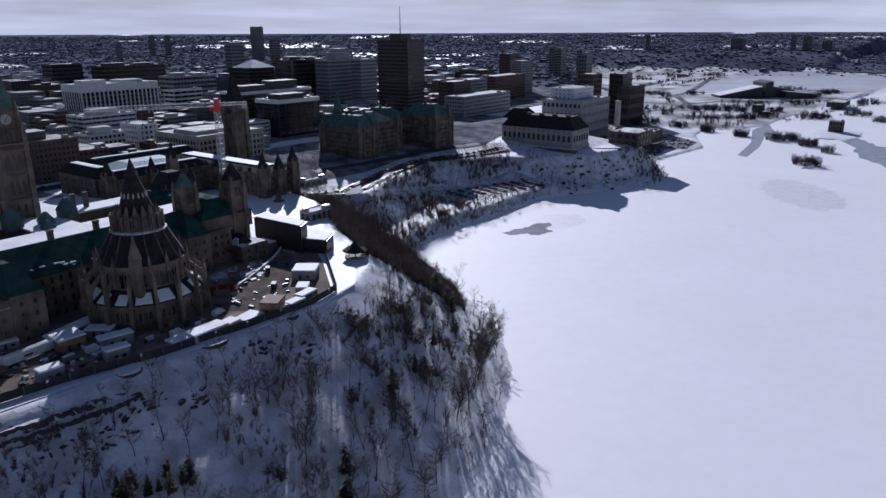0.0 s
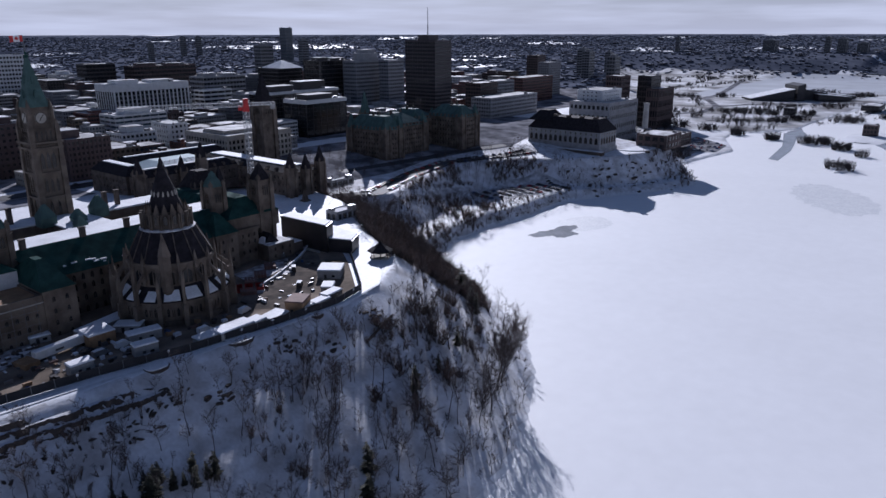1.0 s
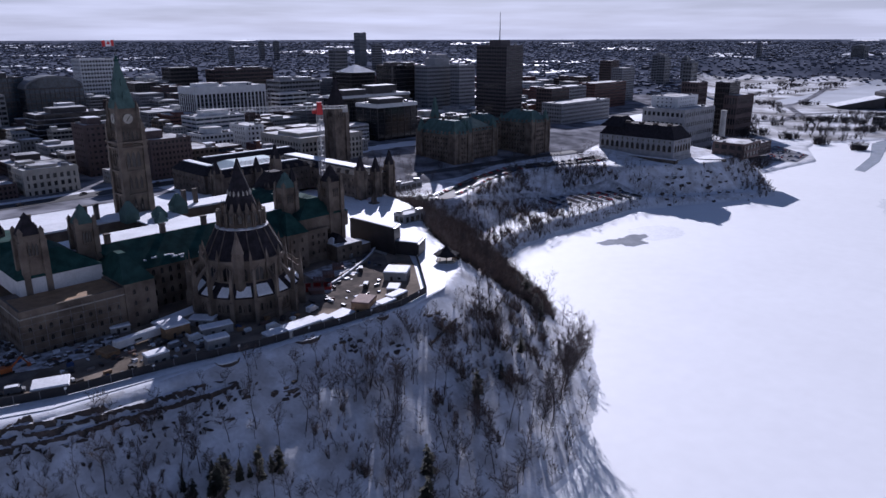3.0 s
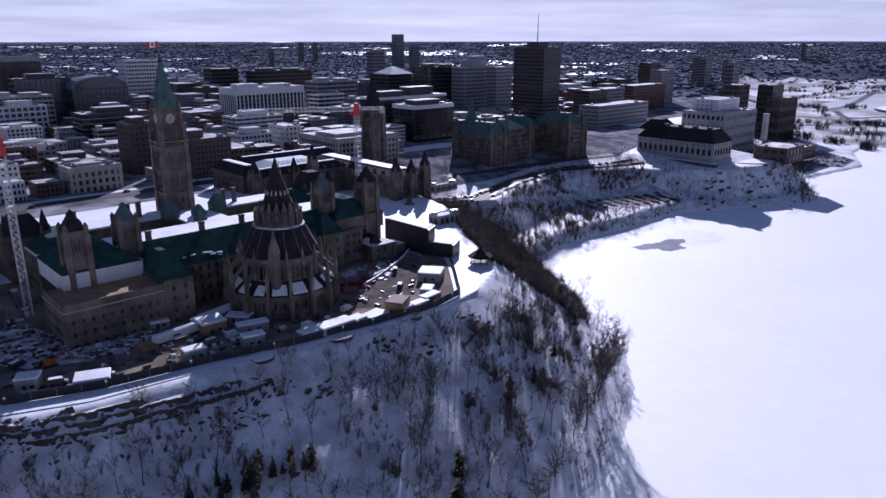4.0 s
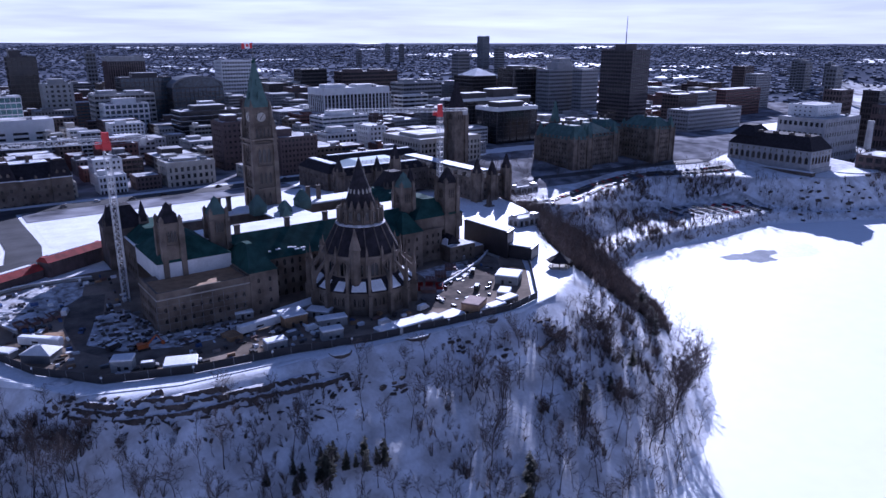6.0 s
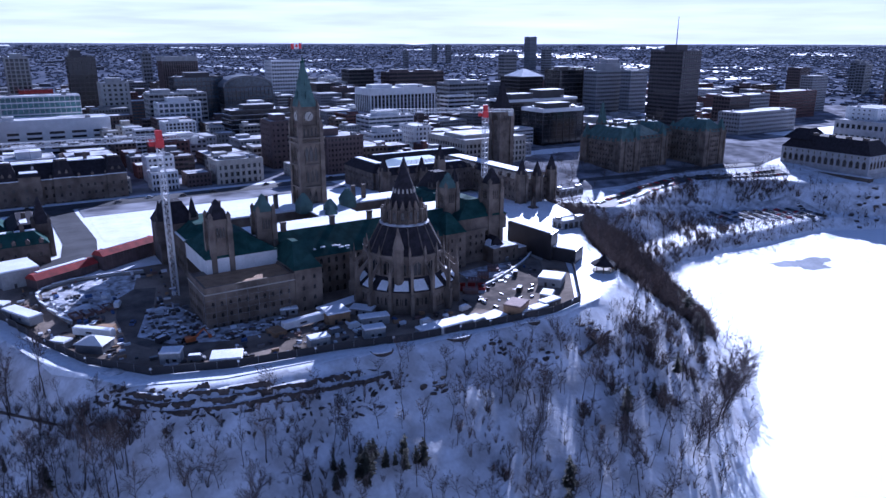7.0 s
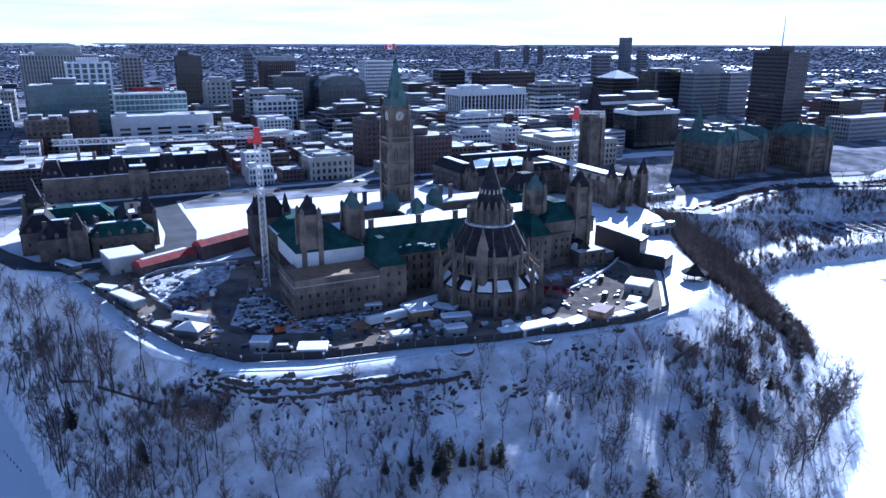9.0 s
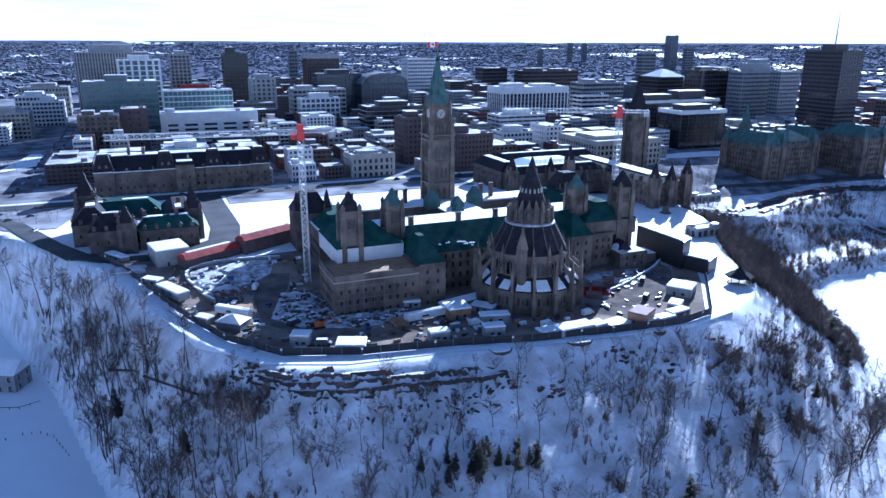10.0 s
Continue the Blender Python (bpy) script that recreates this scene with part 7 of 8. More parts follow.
# stone cottage by the locks
ct = thing("stone_house", "small grey stone house with a snowy gable roof", "house", at=(-205, -11, -51))
ct.rotation_euler = (0, 0, radians(-25))
ct.scale = (1.15, 1.15, 1.15)
bm = bmesh.new()
add_box(bm, -8, -5, 0, 8, 5, 8)
part("wall", bm, GREY_STONE, ct)
bm = bmesh.new()
vs = [bm.verts.new(p) for p in ((-8.5, -5.6, 7.8), (8.5, -5.6, 7.8), (8.5, 5.6, 7.8), (-8.5, 5.6, 7.8), (-8.5, 0, 12), (8.5, 0, 12))]
for f in ((0, 1, 5, 4), (2, 3, 4, 5), (1, 2, 5), (3, 0, 4), (3, 2, 1, 0)):
    bm.faces.new([vs[i] for i in f])
part("roof", bm, ROOF_SNOW, ct)
windows(ct, WIN_PALE, (-8, -5), (8, -5), (1.0, 4.6), 4)
windows(ct, WIN_PALE, (8, -5), (8, 5), (1.0, 4.6), 4)


# ---------- cars ----------
def car_model(paint, wheels=True):
    c = thing("parked_car", "parked car with snow on its roof", "car", group="parked cars", at=(0, 0, 0))
    bm = bmesh.new()
    add_box(bm, -2.2, -0.9, 0.3 if wheels else 0.1, 2.2, 0.9, 0.95, taper=0.06)
    part("body", bm, paint, c)
    bm = bmesh.new()
    add_box(bm, -1.4, -0.8, 0.95, 1.0, 0.8, 1.5, taper=0.22)
    part("cabin", bm, GLASS_DARK, c)
    bm = bmesh.new()
    add_box(bm, -1.05, -0.6, 1.5, 0.65, 0.6, 1.58)
    part("roof", bm, paint, c)
    for x in (-1.4, 1.4) if wheels else ():
        for y in (-0.85, 0.85):
            bm = bmesh.new()
            add_rings(bm, [(0.33, -0.1), (0.33, 0.1)], 10)
            w = part("wheel", bm, BLACK, c)
            w.matrix_local = Matrix.Translation((x, y, 0.33)) @ Matrix.Rotation(radians(90), 4, "X")
    return c


CAR_PAINTS = (WHITE_PAINT, DARK_PANEL, STEEL, RED_PAINT, BLUE_PAINT)
PAINTS = [car_model(p) for p in CAR_PAINTS]
FAR_CARS = [car_model(p, False) for p in CAR_PAINTS]
rc = random.Random(4)
spots_ = []
for side in (-6.2, 6.2):
    for x, y, a, s in along([(180, 57), (206, 40), (240, 25), (304, 47), (374, 62), (424, 44), (470, 29)], 4.0):
        if rc.random() < 0.8:
            spots_.append((x - math.sin(a) * side, y + math.cos(a) * side, a + math.pi / 2))
for row in range(9):
    u = row / 8
    for x, y, a, s in along([(347 + 76 * u, -6 - 32 * u), (355 + 76 * u, 20 - 28 * u)], 2.6):
        if rc.random() < 0.9:
            spots_.append((x, y, a + 1.5))
for x, y, a in ((-100, -70, 1.2), (-88, -96, 0.5), (-42, -112, 0.3), (-112, -60, 0.2), (60, -90, 0.9), (70, -86, 0.9), (-30, 146, 0), (30, 154, 0), (-70, 147, 0), (80, 153, 0), (-120, 154, 0), (-150, 8, 0.4), (-196, 72, 1.2), (-214, 110, 0.9), (-204, 120, 0.2), (-222, 132, 0.3), (-50, 152, 0), (-10, 148, 0), (60, 147, 0)) + tuple((-222 + 9 * (i % 2) + rc.uniform(-1, 1), 190 + i * 11, 1.57) for i in range(40)):
    spots_.append((x, y, a))
first = {}
for i, (x, y, a) in enumerate(spots_):
    k = rc.choice((0, 1, 1, 2, 2, 1, 3, 4)) if i < len(spots_) - 7 else i % 5
    models = PAINTS if x < 150 else FAR_CARS
    M = pose(x, y, gz_at(x, y) + 0.32, 0, 0, math.degrees(a))
    if (k, x < 150) not in first:
        first[(k, x < 150)] = True
        models[k].matrix_basis = M
    else:
        copy_thing(models[k], M)


# site clutter: stacks, bins, skips, snow heaps
def heap(seed, x, y, r, h, mat, name="snow_mound", label="dirty ploughed snow heap in the yard"):
    bm = bmesh.new()
    bmesh.ops.create_icosphere(bm, subdivisions=3, radius=1)
    for v in bm.verts:
        k = 1 + 0.45 * noise.noise(v.co * 1.6 + Vector((seed * 1.7, 0, 0))) + 0.2 * noise.noise(v.co * 5)
        v.co = Vector((v.co.x * r * k, v.co.y * r * 0.7 * k, max(-0.1, v.co.z) * h * k))
    ob = part(name, bm, mat)
    ob.location = (x, y, gz_at(x, y))
    return tagged(ob, label, "snow heap")


for i, (x, y, r, h) in enumerate(((-74, -74, 4, 1.0), (-66, -94, 3.5, 0.8), (-88, -62, 4, 1.0), (-86, -76, 3, 0.8), (-112, -48, 5, 0.8), (-120, -40, 5, 1), (-56, -96, 3, 0.7), (30, -110, 3, 0.7), (52, -100, 3, 0.7), (-108, -32, 6, 1.0), (-150, -20, 8, 1.8), (16, -92, 4, 0.8), (-112, -108, 4, 0.6), (-95, -112, 3, 0.5), (-46, -98, 3, 0.6), (-80, -98, 3, 0.6))):
    heap(i, x, y, r, h, DIRTY_SNOW)
ry_ = random.Random(77)
# trampled snow with rows of stone blocks on pallets
STOCK = ([(-101, -83), (-93, -59), (-83, -57), (-76, -79), (-74, -104), (-92, -96)], [(-76, -88), (-63, -85), (-49, -91), (-50, -100), (-64, -104), (-74, -103)])
st_snow = material("trampled_snow", (0.66, 0.67, 0.7), 0.8, vary=0.1, scale=0.35, fine=1.5, bump=0.5, tint=(0.22, 0.2, 0.19))
sheet("pavement_stock_c", [(-126, -30), (-116, -25), (-100, -24), (-90, -27), (-94, -40), (-104, -48), (-112, -58), (-120, -56), (-126, -44)], st_snow, 0.28, "trampled snow inside the curved wall", "yard")
sheet("pavement_stock_d", [(36, -84), (52, -82), (66, -84), (60, -92), (44, -98), (34, -96)], st_snow, 0.28, "trampled snow beside the block", "yard")
stones, caps = bmesh.new(), bmesh.new()
for k, poly in enumerate(STOCK):
    sheet("pavement_stock" + "_b" * k, poly, st_snow, 0.3, "trampled snow under rows of stacked stone", "yard")
    for i in range(420):
        x, y = ry_.uniform(-102, -48), ry_.uniform(-108, -56)
        x, y = round(x / 2.3) * 2.3 + ry_.uniform(-0.5, 0.5), round(y / 1.9) * 1.9 + ry_.uniform(-0.4, 0.4)
        if not inside(np.array([x]), np.array([y]), poly)[0] or ry_.random() < 0.25:
            continue
        z, w, d, h = gz_at(x, y) + 0.25, ry_.uniform(0.5, 1.0), ry_.uniform(0.4, 0.7), ry_.uniform(0.4, 1.1)
        add_box(stones, x - w, y - d, z, x + w, y + d, z + h, taper=0.1)
        if ry_.random() < 0.45:
            add_box(caps, x - w * 0.9, y - d * 0.9, z + h, x + w * 0.9, y + d * 0.9, z + h + 0.15, taper=0.2)
stk = thing("stone_stacks", "rows of stacked dark stone blocks dusted with snow", "stacks", kind="stuff")
tagged(part("stone_block", stones, DARK_STONE, stk), kind="stuff")
tagged(part("snow_cap", caps, ROOF_SNOW, stk), kind="stuff")
cl = thing("site_clutter", "scattered stacks of pipes, bins and pallets on the site", "clutter", kind="stuff")
bms = {}
for i in range(1700):
    x, y = ry_.uniform(-135, 75), ry_.uniform(-135, -25)
    if not inside(np.array([x]), np.array([y]), [(-150, -25), (-130, -65), (-115, -93), (-100, -112), (-76, -121), (-20, -133), (40, -140), (58, -132), (76, -108), (84, -70), (50, -92), (24, -110), (-24, -122), (-34, -100), (-80, -92), (-80, -20)])[0]:
        continue
    if x > 5 and ry_.random() < 0.78:
        continue
    if seg_dist(np.array([x]), np.array([y]), [(-92, -40), (-98, -62), (-98, -84), (-84, -108)])[0] < 7:
        continue
    m = ry_.choice((DARK_PANEL, STEEL, WOOD, BLUE_PAINT, DARK_PANEL, DARK_PANEL, WHITE_PAINT, STEEL, GREY_PANEL, ROOF_SNOW, ROOF_SNOW, RUST))
    bm = bms.setdefault(m.name, (bmesh.new(), m))[0]
    z = gz_at(x, y)
    w, d, h = ry_.uniform(0.5, 3.0), ry_.uniform(0.4, 1.5), ry_.uniform(0.3, 1.5)
    if ry_.random() < 0.5:
        w, d = d, w
    add_box(bm, x, y, z, x + w, y + d, z + h)
for nm, (bm, m) in bms.items():
    tagged(part("stacked_goods", bm, m, cl), kind="stuff")


def plank_stack(x, y, turn, mat, label):
    s = thing("plank_stack", label, "timber", group="stacks of planks", at=(x, y, gz_at(x, y)))
    s.matrix_basis = pose(x, y, gz_at(x, y) + 0.2, 0, 0, turn)
    for i in range(4):
        for j in range(3):
            bm = bmesh.new()
            add_box(bm, i * 1.3, 0.1 * (i % 2), j * 0.55, i * 1.3 + 1.15, 6 + 0.3 * j, j * 0.55 + 0.48)
            part("plank", bm, mat, s)


for x, y, tn in ((30, -100, -35), (38, -96, -35), (27, -112, 55), (48, -90, -35), (-60, -110, 10), (-108, -74, 60)):
    plank_stack(x, y, tn, RUST if x > 0 else WOOD, "stack of rusty brown planks on the muddy yard" if x > 0 else "stack of pale timber planks in the yard")


def van(x, y, turn, paint, label):
    v = thing("van", label, "van", group="site vans")
    v.matrix_basis = pose(x, y, gz_at(x, y) + 0.25, 0, 0, turn)
    bm = bmesh.new()
    add_prism(bm, [(-2.7, 0.35), (2.7, 0.35), (2.7, 1.1), (1.9, 1.25), (1.2, 2.2), (-2.7, 2.25)], -0.95, 0.95)
    for q in bm.verts:
        q.co = Vector((q.co.x, q.co.z, q.co.y))
    bmesh.ops.recalc_face_normals(bm, faces=bm.faces)
    part("body", bm, paint, v)
    bm = bmesh.new()
    add_box(bm, 1.25, -0.8, 1.3, 1.9, 0.8, 2.0, taper=0.1)
    part("windscreen", bm, GLASS_DARK, v)
    bm = bmesh.new()
    add_box(bm, -2.5, -0.85, 2.25, 1.0, 0.85, 2.36)
    part("roof_snow", bm, ROOF_SNOW, v)
    for wx in (-1.7, 1.7):
        for wy in (-0.9, 0.9):
            bm = bmesh.new()
            add_rings(bm, [(0.36, -0.12), (0.36, 0.12)], 10)
            w = part("wheel", bm, BLACK, v)
            w.matrix_local = Matrix.Translation((wx, wy, 0.36)) @ Matrix.Rotation(radians(90), 4, "X")


for i, (x, y, tn) in enumerate(((-102, -52, 70), (-94, -92, 30), (-40, -118, 5), (-32, -117, 8), (56, -100, 50), (66, -80, 60), (12, -124, 15), (-112, -66, 60), (-88, -114, -20), (-8, -128, 8), (44, -118, 40))):
    van(x, y, tn, (WHITE_PAINT, DARK_PANEL, GREY_PANEL)[i % 3], ("white site van with snow on its roof", "dark site van with snow on its roof", "grey site van with snow on its roof")[i % 3])


def skip_row(x, y, turn, n, mat):
    for i in range(n):
        s = thing("skip", "rusty brown waste skip beside others", "skip", group="waste skips", at=(x, y, gz_at(x, y)))
        s.matrix_basis = pose(x, y, gz_at(x, y) + 0.2, 0, 0, turn) @ Matrix.Translation((i * 4.2, 0, 0))
        bm = bmesh.new()
        add_box(bm, 0, 0, 0, 3.2, 6, 0.2)
        for b in ((0, 0, 0.2, 6), (3.0, 0, 3.2, 6), (0.2, 0, 3.0, 0.2), (0.2, 5.8, 3.0, 6)):
            add_box(bm, b[0], b[1], 0.2, b[2], b[3], 1.7)
        part("tub", bm, mat, s)


skip_row(-118, -58, 15, 4, RUST)
skip_row(22, -104, -35, 3, RED_COVER)
ex = thing("excavator", "orange tracked excavator on the site", "excavator", at=(-86, -98, gz_at(-86, -98)))
bm = bmesh.new()
add_box(bm, -2, -1.6, 0, 2, -0.9, 0.9)
add_box(bm, -2, 0.9, 0, 2, 1.6, 0.9)
part("tracks", bm, BLACK, ex)
bm = bmesh.new()
add_box(bm, -1.8, -1.3, 0.9, 1.5, 1.3, 2.4)
part("body", bm, ORANGE, ex)
bm = bmesh.new()
add_box(bm, 0.2, 0.1, 2.4, 1.6, 1.2, 3.4)
part("cab", bm, GLASS_DARK, ex)
bm = bmesh.new()
add_tube(bm, (1.4, -0.4, 1.8), (4.5, -0.4, 4.6), 0.35, 0.28, 4)
add_tube(bm, (4.5, -0.4, 4.6), (6.4, -0.4, 1.8), 0.28, 0.22, 4)
add_box(bm, 6.0, -0.9, 0.8, 7.0, 0.1, 1.9)
part("arm", bm, ORANGE, ex)


# ---------- streets, filler blocks and the far city ----------
bm = bmesh.new()
cxs, cys = np.arange(-460, 1101, 30.0), np.arange(166, 1101, 30.0)
grid = [[bm.verts.new((x, y, gz_at(x, y) + 0.18)) for x in cxs] for y in cys]
for j in range(len(cys) - 1):
    for i in range(len(cxs) - 1):
        bm.faces.new((grid[j][i], grid[j][i + 1], grid[j + 1][i + 1], grid[j + 1][i]))
tagged(part("road_city", bm, STREET), "slushy asphalt streets of the city centre", "road", kind="structure")

for x, y, w, top in ((3009, 253, 26, 72), (3019, 199, 43, 66), (3030, 127, 51, 50), (2968, 442, 64, 59), (1462, 492, 29, 51), (2860, 788, 20, 71), (1368, 1404, 26, 70), (904, 1008, 35, 65), (1160, 1918, 17, 60),
                     (1460, 2204, 19, 78), (1508, 2173, 19, 78), (157, 1236, 18, 69), (1669, 524, 22, 41), (1378, 436, 27, 50), (1313, 342, 28, 42)):
    building("grey tower standing far out in the suburbs", x, y, w, w * 0.7, top, 10, GREY_PANEL, bay=6, band=0.4, pier=0.2, boxes=PH, plain=True)
for x, y, w, l, top, mat in ((-304, 470, 40, 36, 10, WHITE_PANEL), (-300, 520, 50, 30, 18, LIMESTONE), (-262, 640, 34, 30, 20, WHITE_PANEL), (-290, 756, 60, 30, 30, CONCRETE), (-290, 580, 30, 30, 14, LIMESTONE), (-210, 640, 30, 26, 20, CONCRETE), (-280, 650, 40, 30, 26, WHITE_PANEL)):
    building("pale flat-roofed block beside the snowy street", x, y, w, l, top, 6, mat, bay=4, band=0.45, pier=0.3, boxes=PH)

rf = random.Random(42)
WALLS = (BRICK, CONCRETE, GREY_STONE, LIMESTONE, DARK_PANEL, BRICK, RED_BRICK, WHITE_PANEL, GREY_PANEL, SANDSTONE)
FILL_LABELS = {BRICK.name: "low brown brick block between taller offices", CONCRETE.name: "low grey concrete block between taller offices", GREY_STONE.name: "grey stone block with a snowy flat roof",
               LIMESTONE.name: "pale stone block with a snowy flat roof", DARK_PANEL.name: "dark glazed block with a snowy flat roof", RED_BRICK.name: "red brick block with a snowy flat roof",
               WHITE_PANEL.name: "white clad block with a snowy flat roof", GREY_PANEL.name: "grey clad block with a snowy flat roof", SANDSTONE.name: "sandstone block with a snowy flat roof"}
def fill(x, y, w, l, hgt):
    """A low block on a free plot."""
    if any(x < b + 3 and x + w > a - 3 and y < d + 3 and y + l > c - 3 for a, c, b, d in FOOTPRINTS):
        return
    mat = rf.choice(WALLS)
    base = gz_at(x, y) - 1
    building(FILL_LABELS[mat.name], x, y, w, l, base + hgt, max(3, int(hgt / 3.4)), mat, rf.choice((GLASS_DARK, GLASS_DARK, GLASS_BLUE)), bay=rf.choice((2.6, 3.2, 3.8)), band=rf.uniform(0.35, 0.55), pier=rf.choice((0.1, 0.35, 0.45)), base=base, plain=True,
             boxes=rf.choice((PH, ((0.1, 0.5, 0.3, 0.3, 3),), ((0.2, 0.2, 0.3, 0.3, 3),), ())))


for gx_, gy_ in [(p, q) for p in np.arange(-230, 1060, 48.0) for q in np.arange(212, 1000, 44.0)]:
    x, y = gx_ + rf.uniform(0, 8), gy_ + rf.uniform(0, 6)
    far = math.hypot(x + 136, y + 336)
    az = math.degrees(math.atan2(x + 136, y + 336))
    if az < -10 or az > 58 or far > 1350 or (-245 < x < -198 and y < 900) or (x > 300 and y < 190) or rf.random() < 0.06:
        continue
    fill(x, y, rf.uniform(24, 38), rf.uniform(22, 34), rf.uniform(10, 18) if y < 330 else rf.uniform(12, 34) if far < 1000 else rf.uniform(14, 40))
# smaller houses and shops in the gaps of the near streets
for gx_, gy_ in [(p, q) for p in np.arange(-196, 560, 25.0) for q in np.arange(172, 470, 27.0)]:
    x, y = gx_ + rf.uniform(0, 4), gy_ + rf.uniform(0, 4)
    if (x > 290 and y < 200) or x > 140 + 0.9 * y or (x < -170 and y < 300):
        continue
    fill(x, y, rf.uniform(13, 18), rf.uniform(14, 19), rf.uniform(9, 15) if y < 300 else rf.uniform(12, 22))


def far_mesh(name, verts, faces, mats, mids, label, category):
    me = bpy.data.meshes.new(name)
    me.from_pydata(verts.tolist(), [], faces.tolist())
    for m in mats:
        me.materials.append(m)
    me.polygons.foreach_set("material_index", mids)
    return tagged(new(name, me), label, category, kind="stuff")


rng = np.random.default_rng(8)


def far_points(n, d0, d1, a0=-14.0, a1=96.0):
    a = np.radians(rng.uniform(a0, a1, n))
    d = np.sqrt(rng.uniform(d0 ** 2, d1 ** 2, n))
    x, y = -136 + d * np.sin(a), -336.5 + d * np.cos(a)
    keep = inside(x, y, LAND) & ~((x > -470) & (x < 1080) & (y > 160) & (y < 1060)) & (y > -400)
    keep &= ~((np.degrees(np.arctan2(x + 136, y + 336.5)) > 65) & (np.hypot(x + 136, y + 336.5) < 2600))
    keep &= ~((x < 1080) & (y < 200))
    return x[keep], y[keep]


# trees of the suburbs: tapered uneven clumps
x, y = far_points(24000, 950, 4880)
dense = wobble(x, y, 170, 1.7) + 0.6 * wobble(x, y, 60, 4.0)
sel = dense > -0.55 - 0.2 * rng.random(len(x))
x, y = x[sel], y[sel]
z = ground_height(x, y)
n = len(x)
h = rng.uniform(1.8, 4.4, n)
r = h * rng.uniform(0.9, 2.6, n)
SEG = 5
V = np.zeros((n, 2 * SEG + 1, 3))
for k in range(SEG):
    a = 2 * math.pi * k / SEG
    q = rng.uniform(0.7, 1.25, n)
    V[:, k] = np.stack([x + r * q * 0.8 * math.cos(a), y + r * q * 0.8 * math.sin(a), z - 0.5], 1)
    V[:, SEG + k] = np.stack([x + r * q * math.cos(a), y + r * q * math.sin(a), z + h * rng.uniform(0.4, 0.75, n)], 1)
V[:, 2 * SEG] = np.stack([x, y, z + h], 1)
quads = np.array([(k, (k + 1) % SEG, SEG + (k + 1) % SEG, SEG + k) for k in range(SEG)] + [(SEG + k, SEG + (k + 1) % SEG, 2 * SEG, 2 * SEG) for k in range(SEG)])
F = [[int(b + v) for v in (q[:3] if q[2] == q[3] else q)] for b in (np.arange(n) * (2 * SEG + 1)) for q in quads]
me = bpy.data.meshes.new("far_trees")
me.from_pydata(V.reshape(-1, 3).tolist(), [], F)
# twig tone with aerial haze painted in
me.materials.append(HAZED_TREES)
tagged(new("far_trees", me), "dark leafless trees tinted haze-blue, spread over the suburbs", "trees", kind="stuff")

# houses of the suburbs: walls and snowy gables
x, y = far_points(6500, 1000, 4700)
z = ground_height(x, y)
n = len(x)
w, l, h = rng.uniform(2.4, 6, n), rng.uniform(2.4, 5, n), rng.uniform(2.5, 5, n)
big = rng.random(n) < 0.06
w, l, h = np.where(big, w * 3, w), np.where(big, l * 2.5, l), np.where(big, h * 1.8, h)
rise = np.where(big, 0.4, 1.6)
V = np.stack([np.stack([x + sx * w, y + sy * l, z + k * h], 1) for k in (-0.1, 1) for sx, sy in ((-1, -1), (1, -1), (1, 1), (-1, 1))] + [np.stack([x, y - l, z + h + rise], 1), np.stack([x, y + l, z + h + rise], 1)], 1)
base = (np.arange(n) * 10)[:, None]
faces, mids = [], []
for q, m in (((0, 1, 5, 4), 0), ((1, 2, 6, 5), 0), ((2, 3, 7, 6), 0), ((3, 0, 4, 7), 0), ((4, 8, 9, 7), 1), ((5, 6, 9, 8), 1)):
    faces.append(base + np.array(q)[None])
    mids.append(np.full(n, m))
faces = np.concatenate(faces).tolist() + (base + np.array((4, 5, 8))[None]).tolist() + (base + np.array((6, 7, 9))[None]).tolist()
mids = np.concatenate(mids + [np.zeros(2 * n, int)])
me = bpy.data.meshes.new("far_houses")
me.from_pydata(V.reshape(-1, 3).tolist(), [], faces)
me.materials.append(HOUSE_WALL)
me.materials.append(HAZED_ROOF)
me.polygons.foreach_set("material_index", mids)
tagged(new("far_houses", me), "low snow-roofed houses spread over the suburbs", "houses", kind="stuff")

FAR_TWIG = material("far_twigs", (0.07, 0.064, 0.068), 0.95, vary=0.3, scale=0.05, fine=0.5, bump=0.0, per_piece=0.3, spec=0.0)
# dark tree clumps on the snowy flats, shores and islets
items = []
for x, y, r, n in ((1163, 184, 45, 60), (969, 81, 38, 60), (953, 17, 18, 30), (1110, 90, 12, 12), (939, -32, 13, 26), (916, -84, 12, 30), (1117, -41, 20, 30), (1164, -66, 20, 30), (914, -139, 26, 70), (878, -177, 14, 34), (832, -207, 10, 14), (725, -204, 18, 34),
                   (1206, -128, 34, 60), (1263, -54, 20, 30), (1296, -184, 30, 40), (1206, -227, 18, 24), (1215, 53, 32, 60), (1224, 5, 24, 40), (1807, 24, 40, 50), (1695, -45, 42, 60), (1750, -72, 22, 30), (1911, 111, 30, 30), (1534, -170, 40, 40), (2267, 345, 50, 50),
                   (1491, 263, 34, 40), (1548, 178, 26, 30), (1954, 472, 50, 50), (2150, 419, 50, 50), (690, -40, 16, 18), (650, 10, 20, 24), (760, 30, 26, 30), (1340, 20, 60, 26), (1100, 10, 60, 26), (1420, -60, 50, 30), (860, 60, 40, 30), (1020, -30, 50, 20)):
    for k in range(n):
        a, q = rf.uniform(0, 6.28), math.sqrt(rf.random())
        px, py_ = x + r * q * math.cos(a), y + r * q * 0.8 * math.sin(a)
        items.append((SHK, px, py_, rf.uniform(1.4, 3.2), rf.uniform(0, 6), (0, 0), max(RIVER, gz_at(px, py_)) - 0.2))
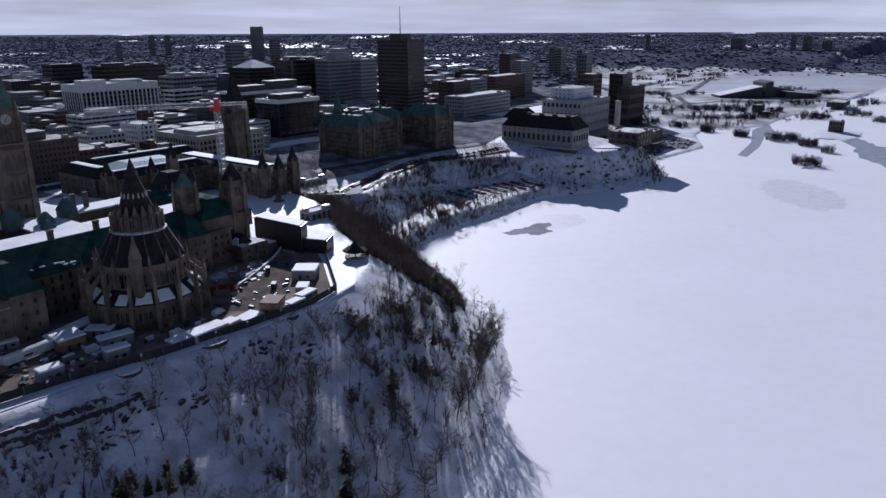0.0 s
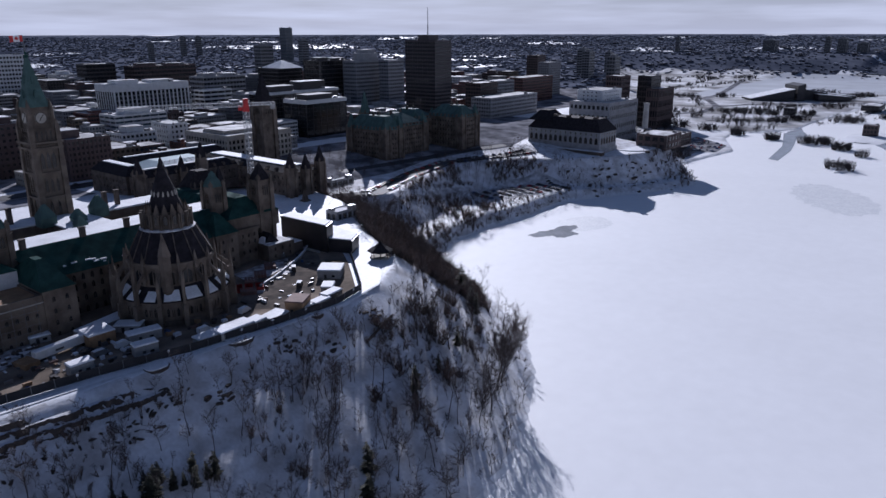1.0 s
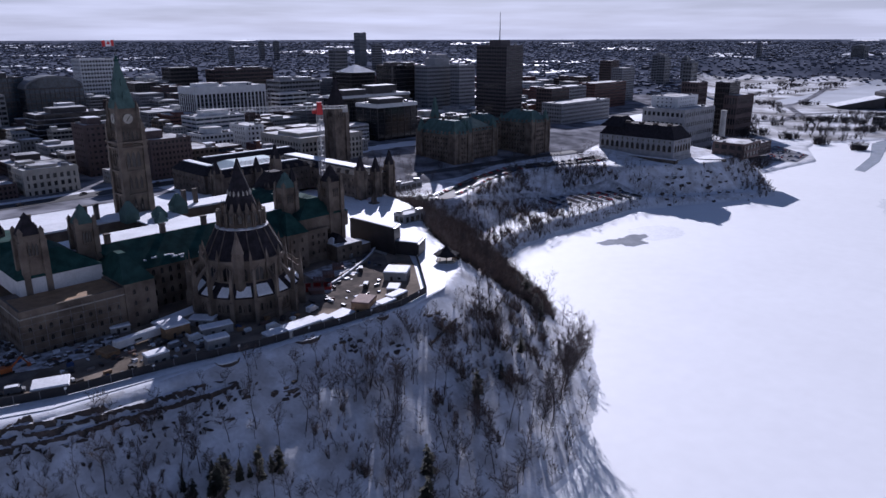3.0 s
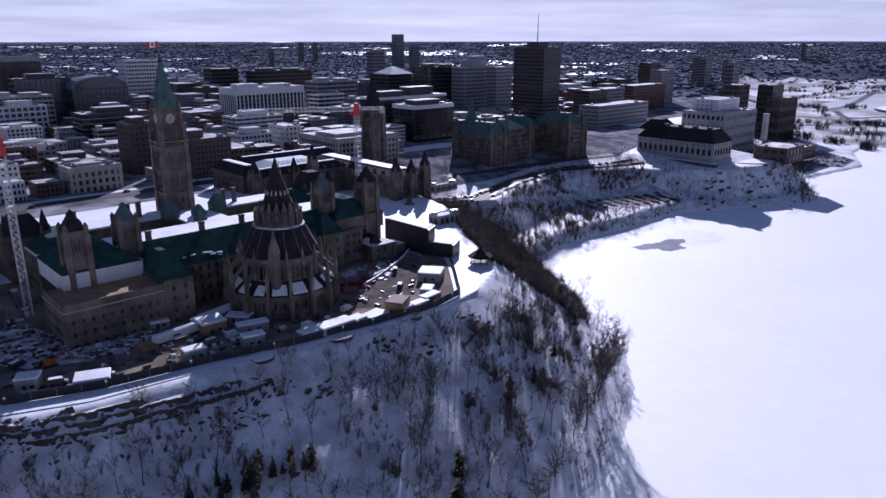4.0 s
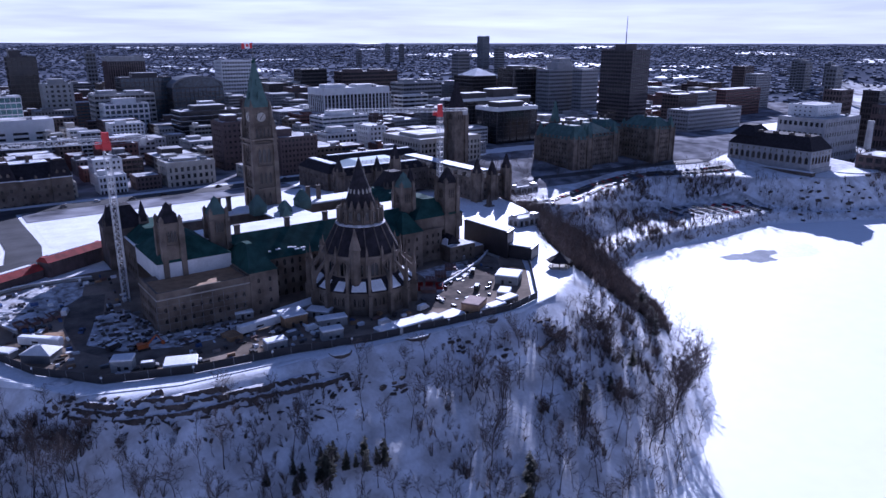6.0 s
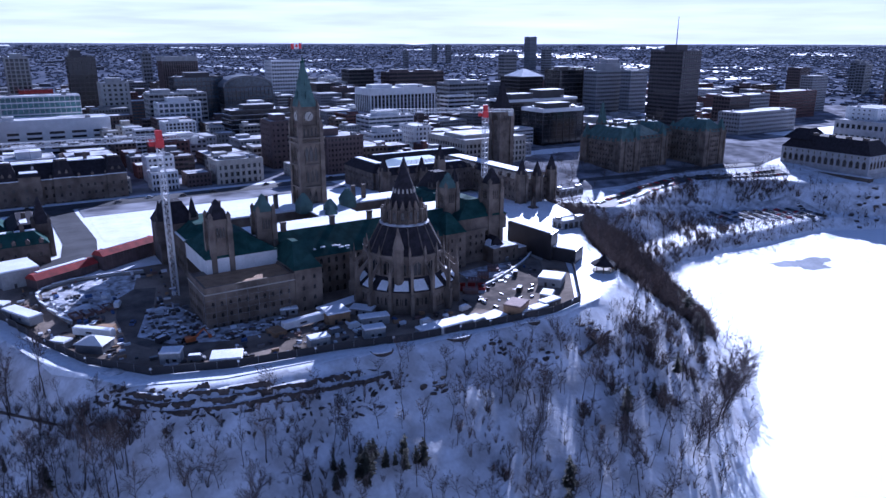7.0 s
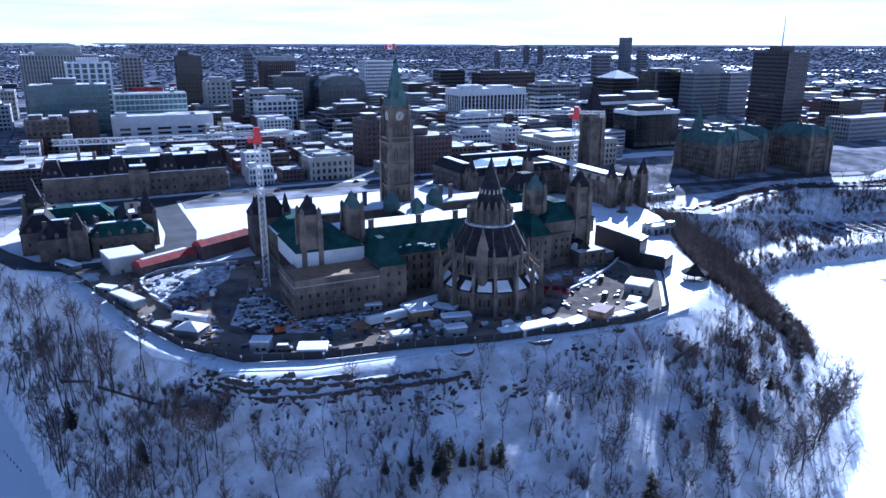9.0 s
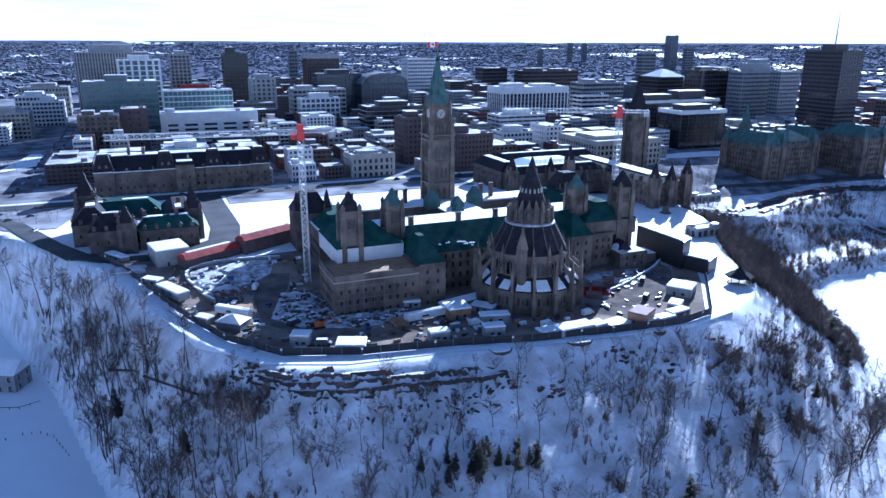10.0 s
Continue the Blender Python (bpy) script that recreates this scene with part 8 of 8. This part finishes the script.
# hedgerows and tree belts between the fields
for x0, y0, x1, y1, n in ((1480, 330, 2300, 420, 150), (1300, 150, 1560, 260, 60), (1580, 110, 1860, 60, 70), (1180, -60, 1300, 60, 40), (1120, -90, 1340, -190, 50), (1380, 70, 1500, -120, 50), (1700, 320, 2250, 300, 80), (2050, 520, 2500, 440, 110), (1130, 190, 1250, 60, 90), (1240, 30, 1420, -10, 90), (1300, -120, 1560, -190, 90), (1050, 40, 1160, -60, 60), (1640, -20, 1760, -90, 70), (980, 100, 1120, 130, 60)):
    for k in range(n):
        u = rf.random()
        px, py_ = x0 + (x1 - x0) * u + rf.gauss(0, 7), y0 + (y1 - y0) * u + rf.gauss(0, 7)
        items.append((SHK, px, py_, rf.uniform(1.0, 2.6), rf.uniform(0, 6), (0, 0), gz_at(px, py_) - 0.2))
joined("shore_trees", items, "dark leafless tree clumps on the snowy far shore", "wood", (BARK, FAR_TWIG))
for i, (x, y, rx, ry2) in enumerate(((725, -204, 26, 9), (914, -139, 34, 16), (1010, -190, 70, 30))):
    bm = bmesh.new()
    bmesh.ops.create_icosphere(bm, subdivisions=3, radius=1)
    for v in bm.verts:
        k = 1 + 0.25 * noise.noise(v.co * 2 + Vector((i * 5, 0, 0)))
        v.co = Vector((v.co.x * rx * k, v.co.y * ry2 * k, max(-0.2, v.co.z) * 1.8 * k))
    ob = part("islet", bm, SNOW)
    ob.location = (x, y, RIVER)
    tagged(ob, "low snowy islet with dark trees", "islet", kind="structure")
# grey ice of the outfall and a car park on the far shore
for nm, poly, mat, lb in (("ice_outfall", [(742, -136), (748, -124), (860, -112), (996, -81), (1009, -100), (900, -118), (828, -130)], WET_ICE, "smooth grey ice below the outfall"),):
    bm = bmesh.new()
    f = bm.faces.new([bm.verts.new((px, py_, RIVER + 0.15)) for px, py_ in poly])
    f.normal_update()
    if f.normal.z < 0:
        f.normal_flip()
    tagged(part(nm, bm, mat), lb, "ice", kind="structure")
sheet("parking_shore", [(802, 4), (867, 3), (812, -56), (750, -62), (738, -33)], STREET, 0.4, "slushy car park on the far shore", "car park")
for k in range(60):
    px, py_ = rf.uniform(745, 850), rf.uniform(-58, 2)
    if inside(np.array([px]), np.array([py_]), [(802, 2), (860, 1), (812, -52), (752, -58), (742, -33)])[0]:
        copy_thing(FAR_CARS[rf.randrange(5)], pose(px, py_, gz_at(px, py_) + 0.45, 0, 0, rf.choice((20, 110))))
for nm, line, w in (("road_shore", [(930, 230), (1070, 199), (1118, 144), (1190, 107), (1312, 119), (1479, 199), (1694, 230), (2179, 320)], 14), ("road_shore_b", [(1312, 119), (1400, 74), (1476, -40), (1669, -190)], 12), ("road_shore_c", [(1070, 60), (1139, -45), (1150, -128), (1210, -178), (1264, -228)], 10)):
    strip(nm, line, w, STREET, 0.6, "slushy road along the far shore", step=25.0)

# low bridge across the far bay
br = thing("bridge", "long low road bridge on dark piers far up the river", "bridge", at=(0, 0, 0))
bm = bmesh.new()
add_tube(bm, (2530, 420, -38), (2520, -260, -38), 3.0, 3.0, 4)
part("deck", bm, CONCRETE, br)
for i in range(13):
    p = Vector((2530, 420, -38)).lerp(Vector((2520, -260, -38)), i / 12)
    bm = bmesh.new()
    add_box(bm, p.x - 4, p.y - 4, -54, p.x + 4, p.y + 4, -39)
    part("pier", bm, DARK_STONE, br)
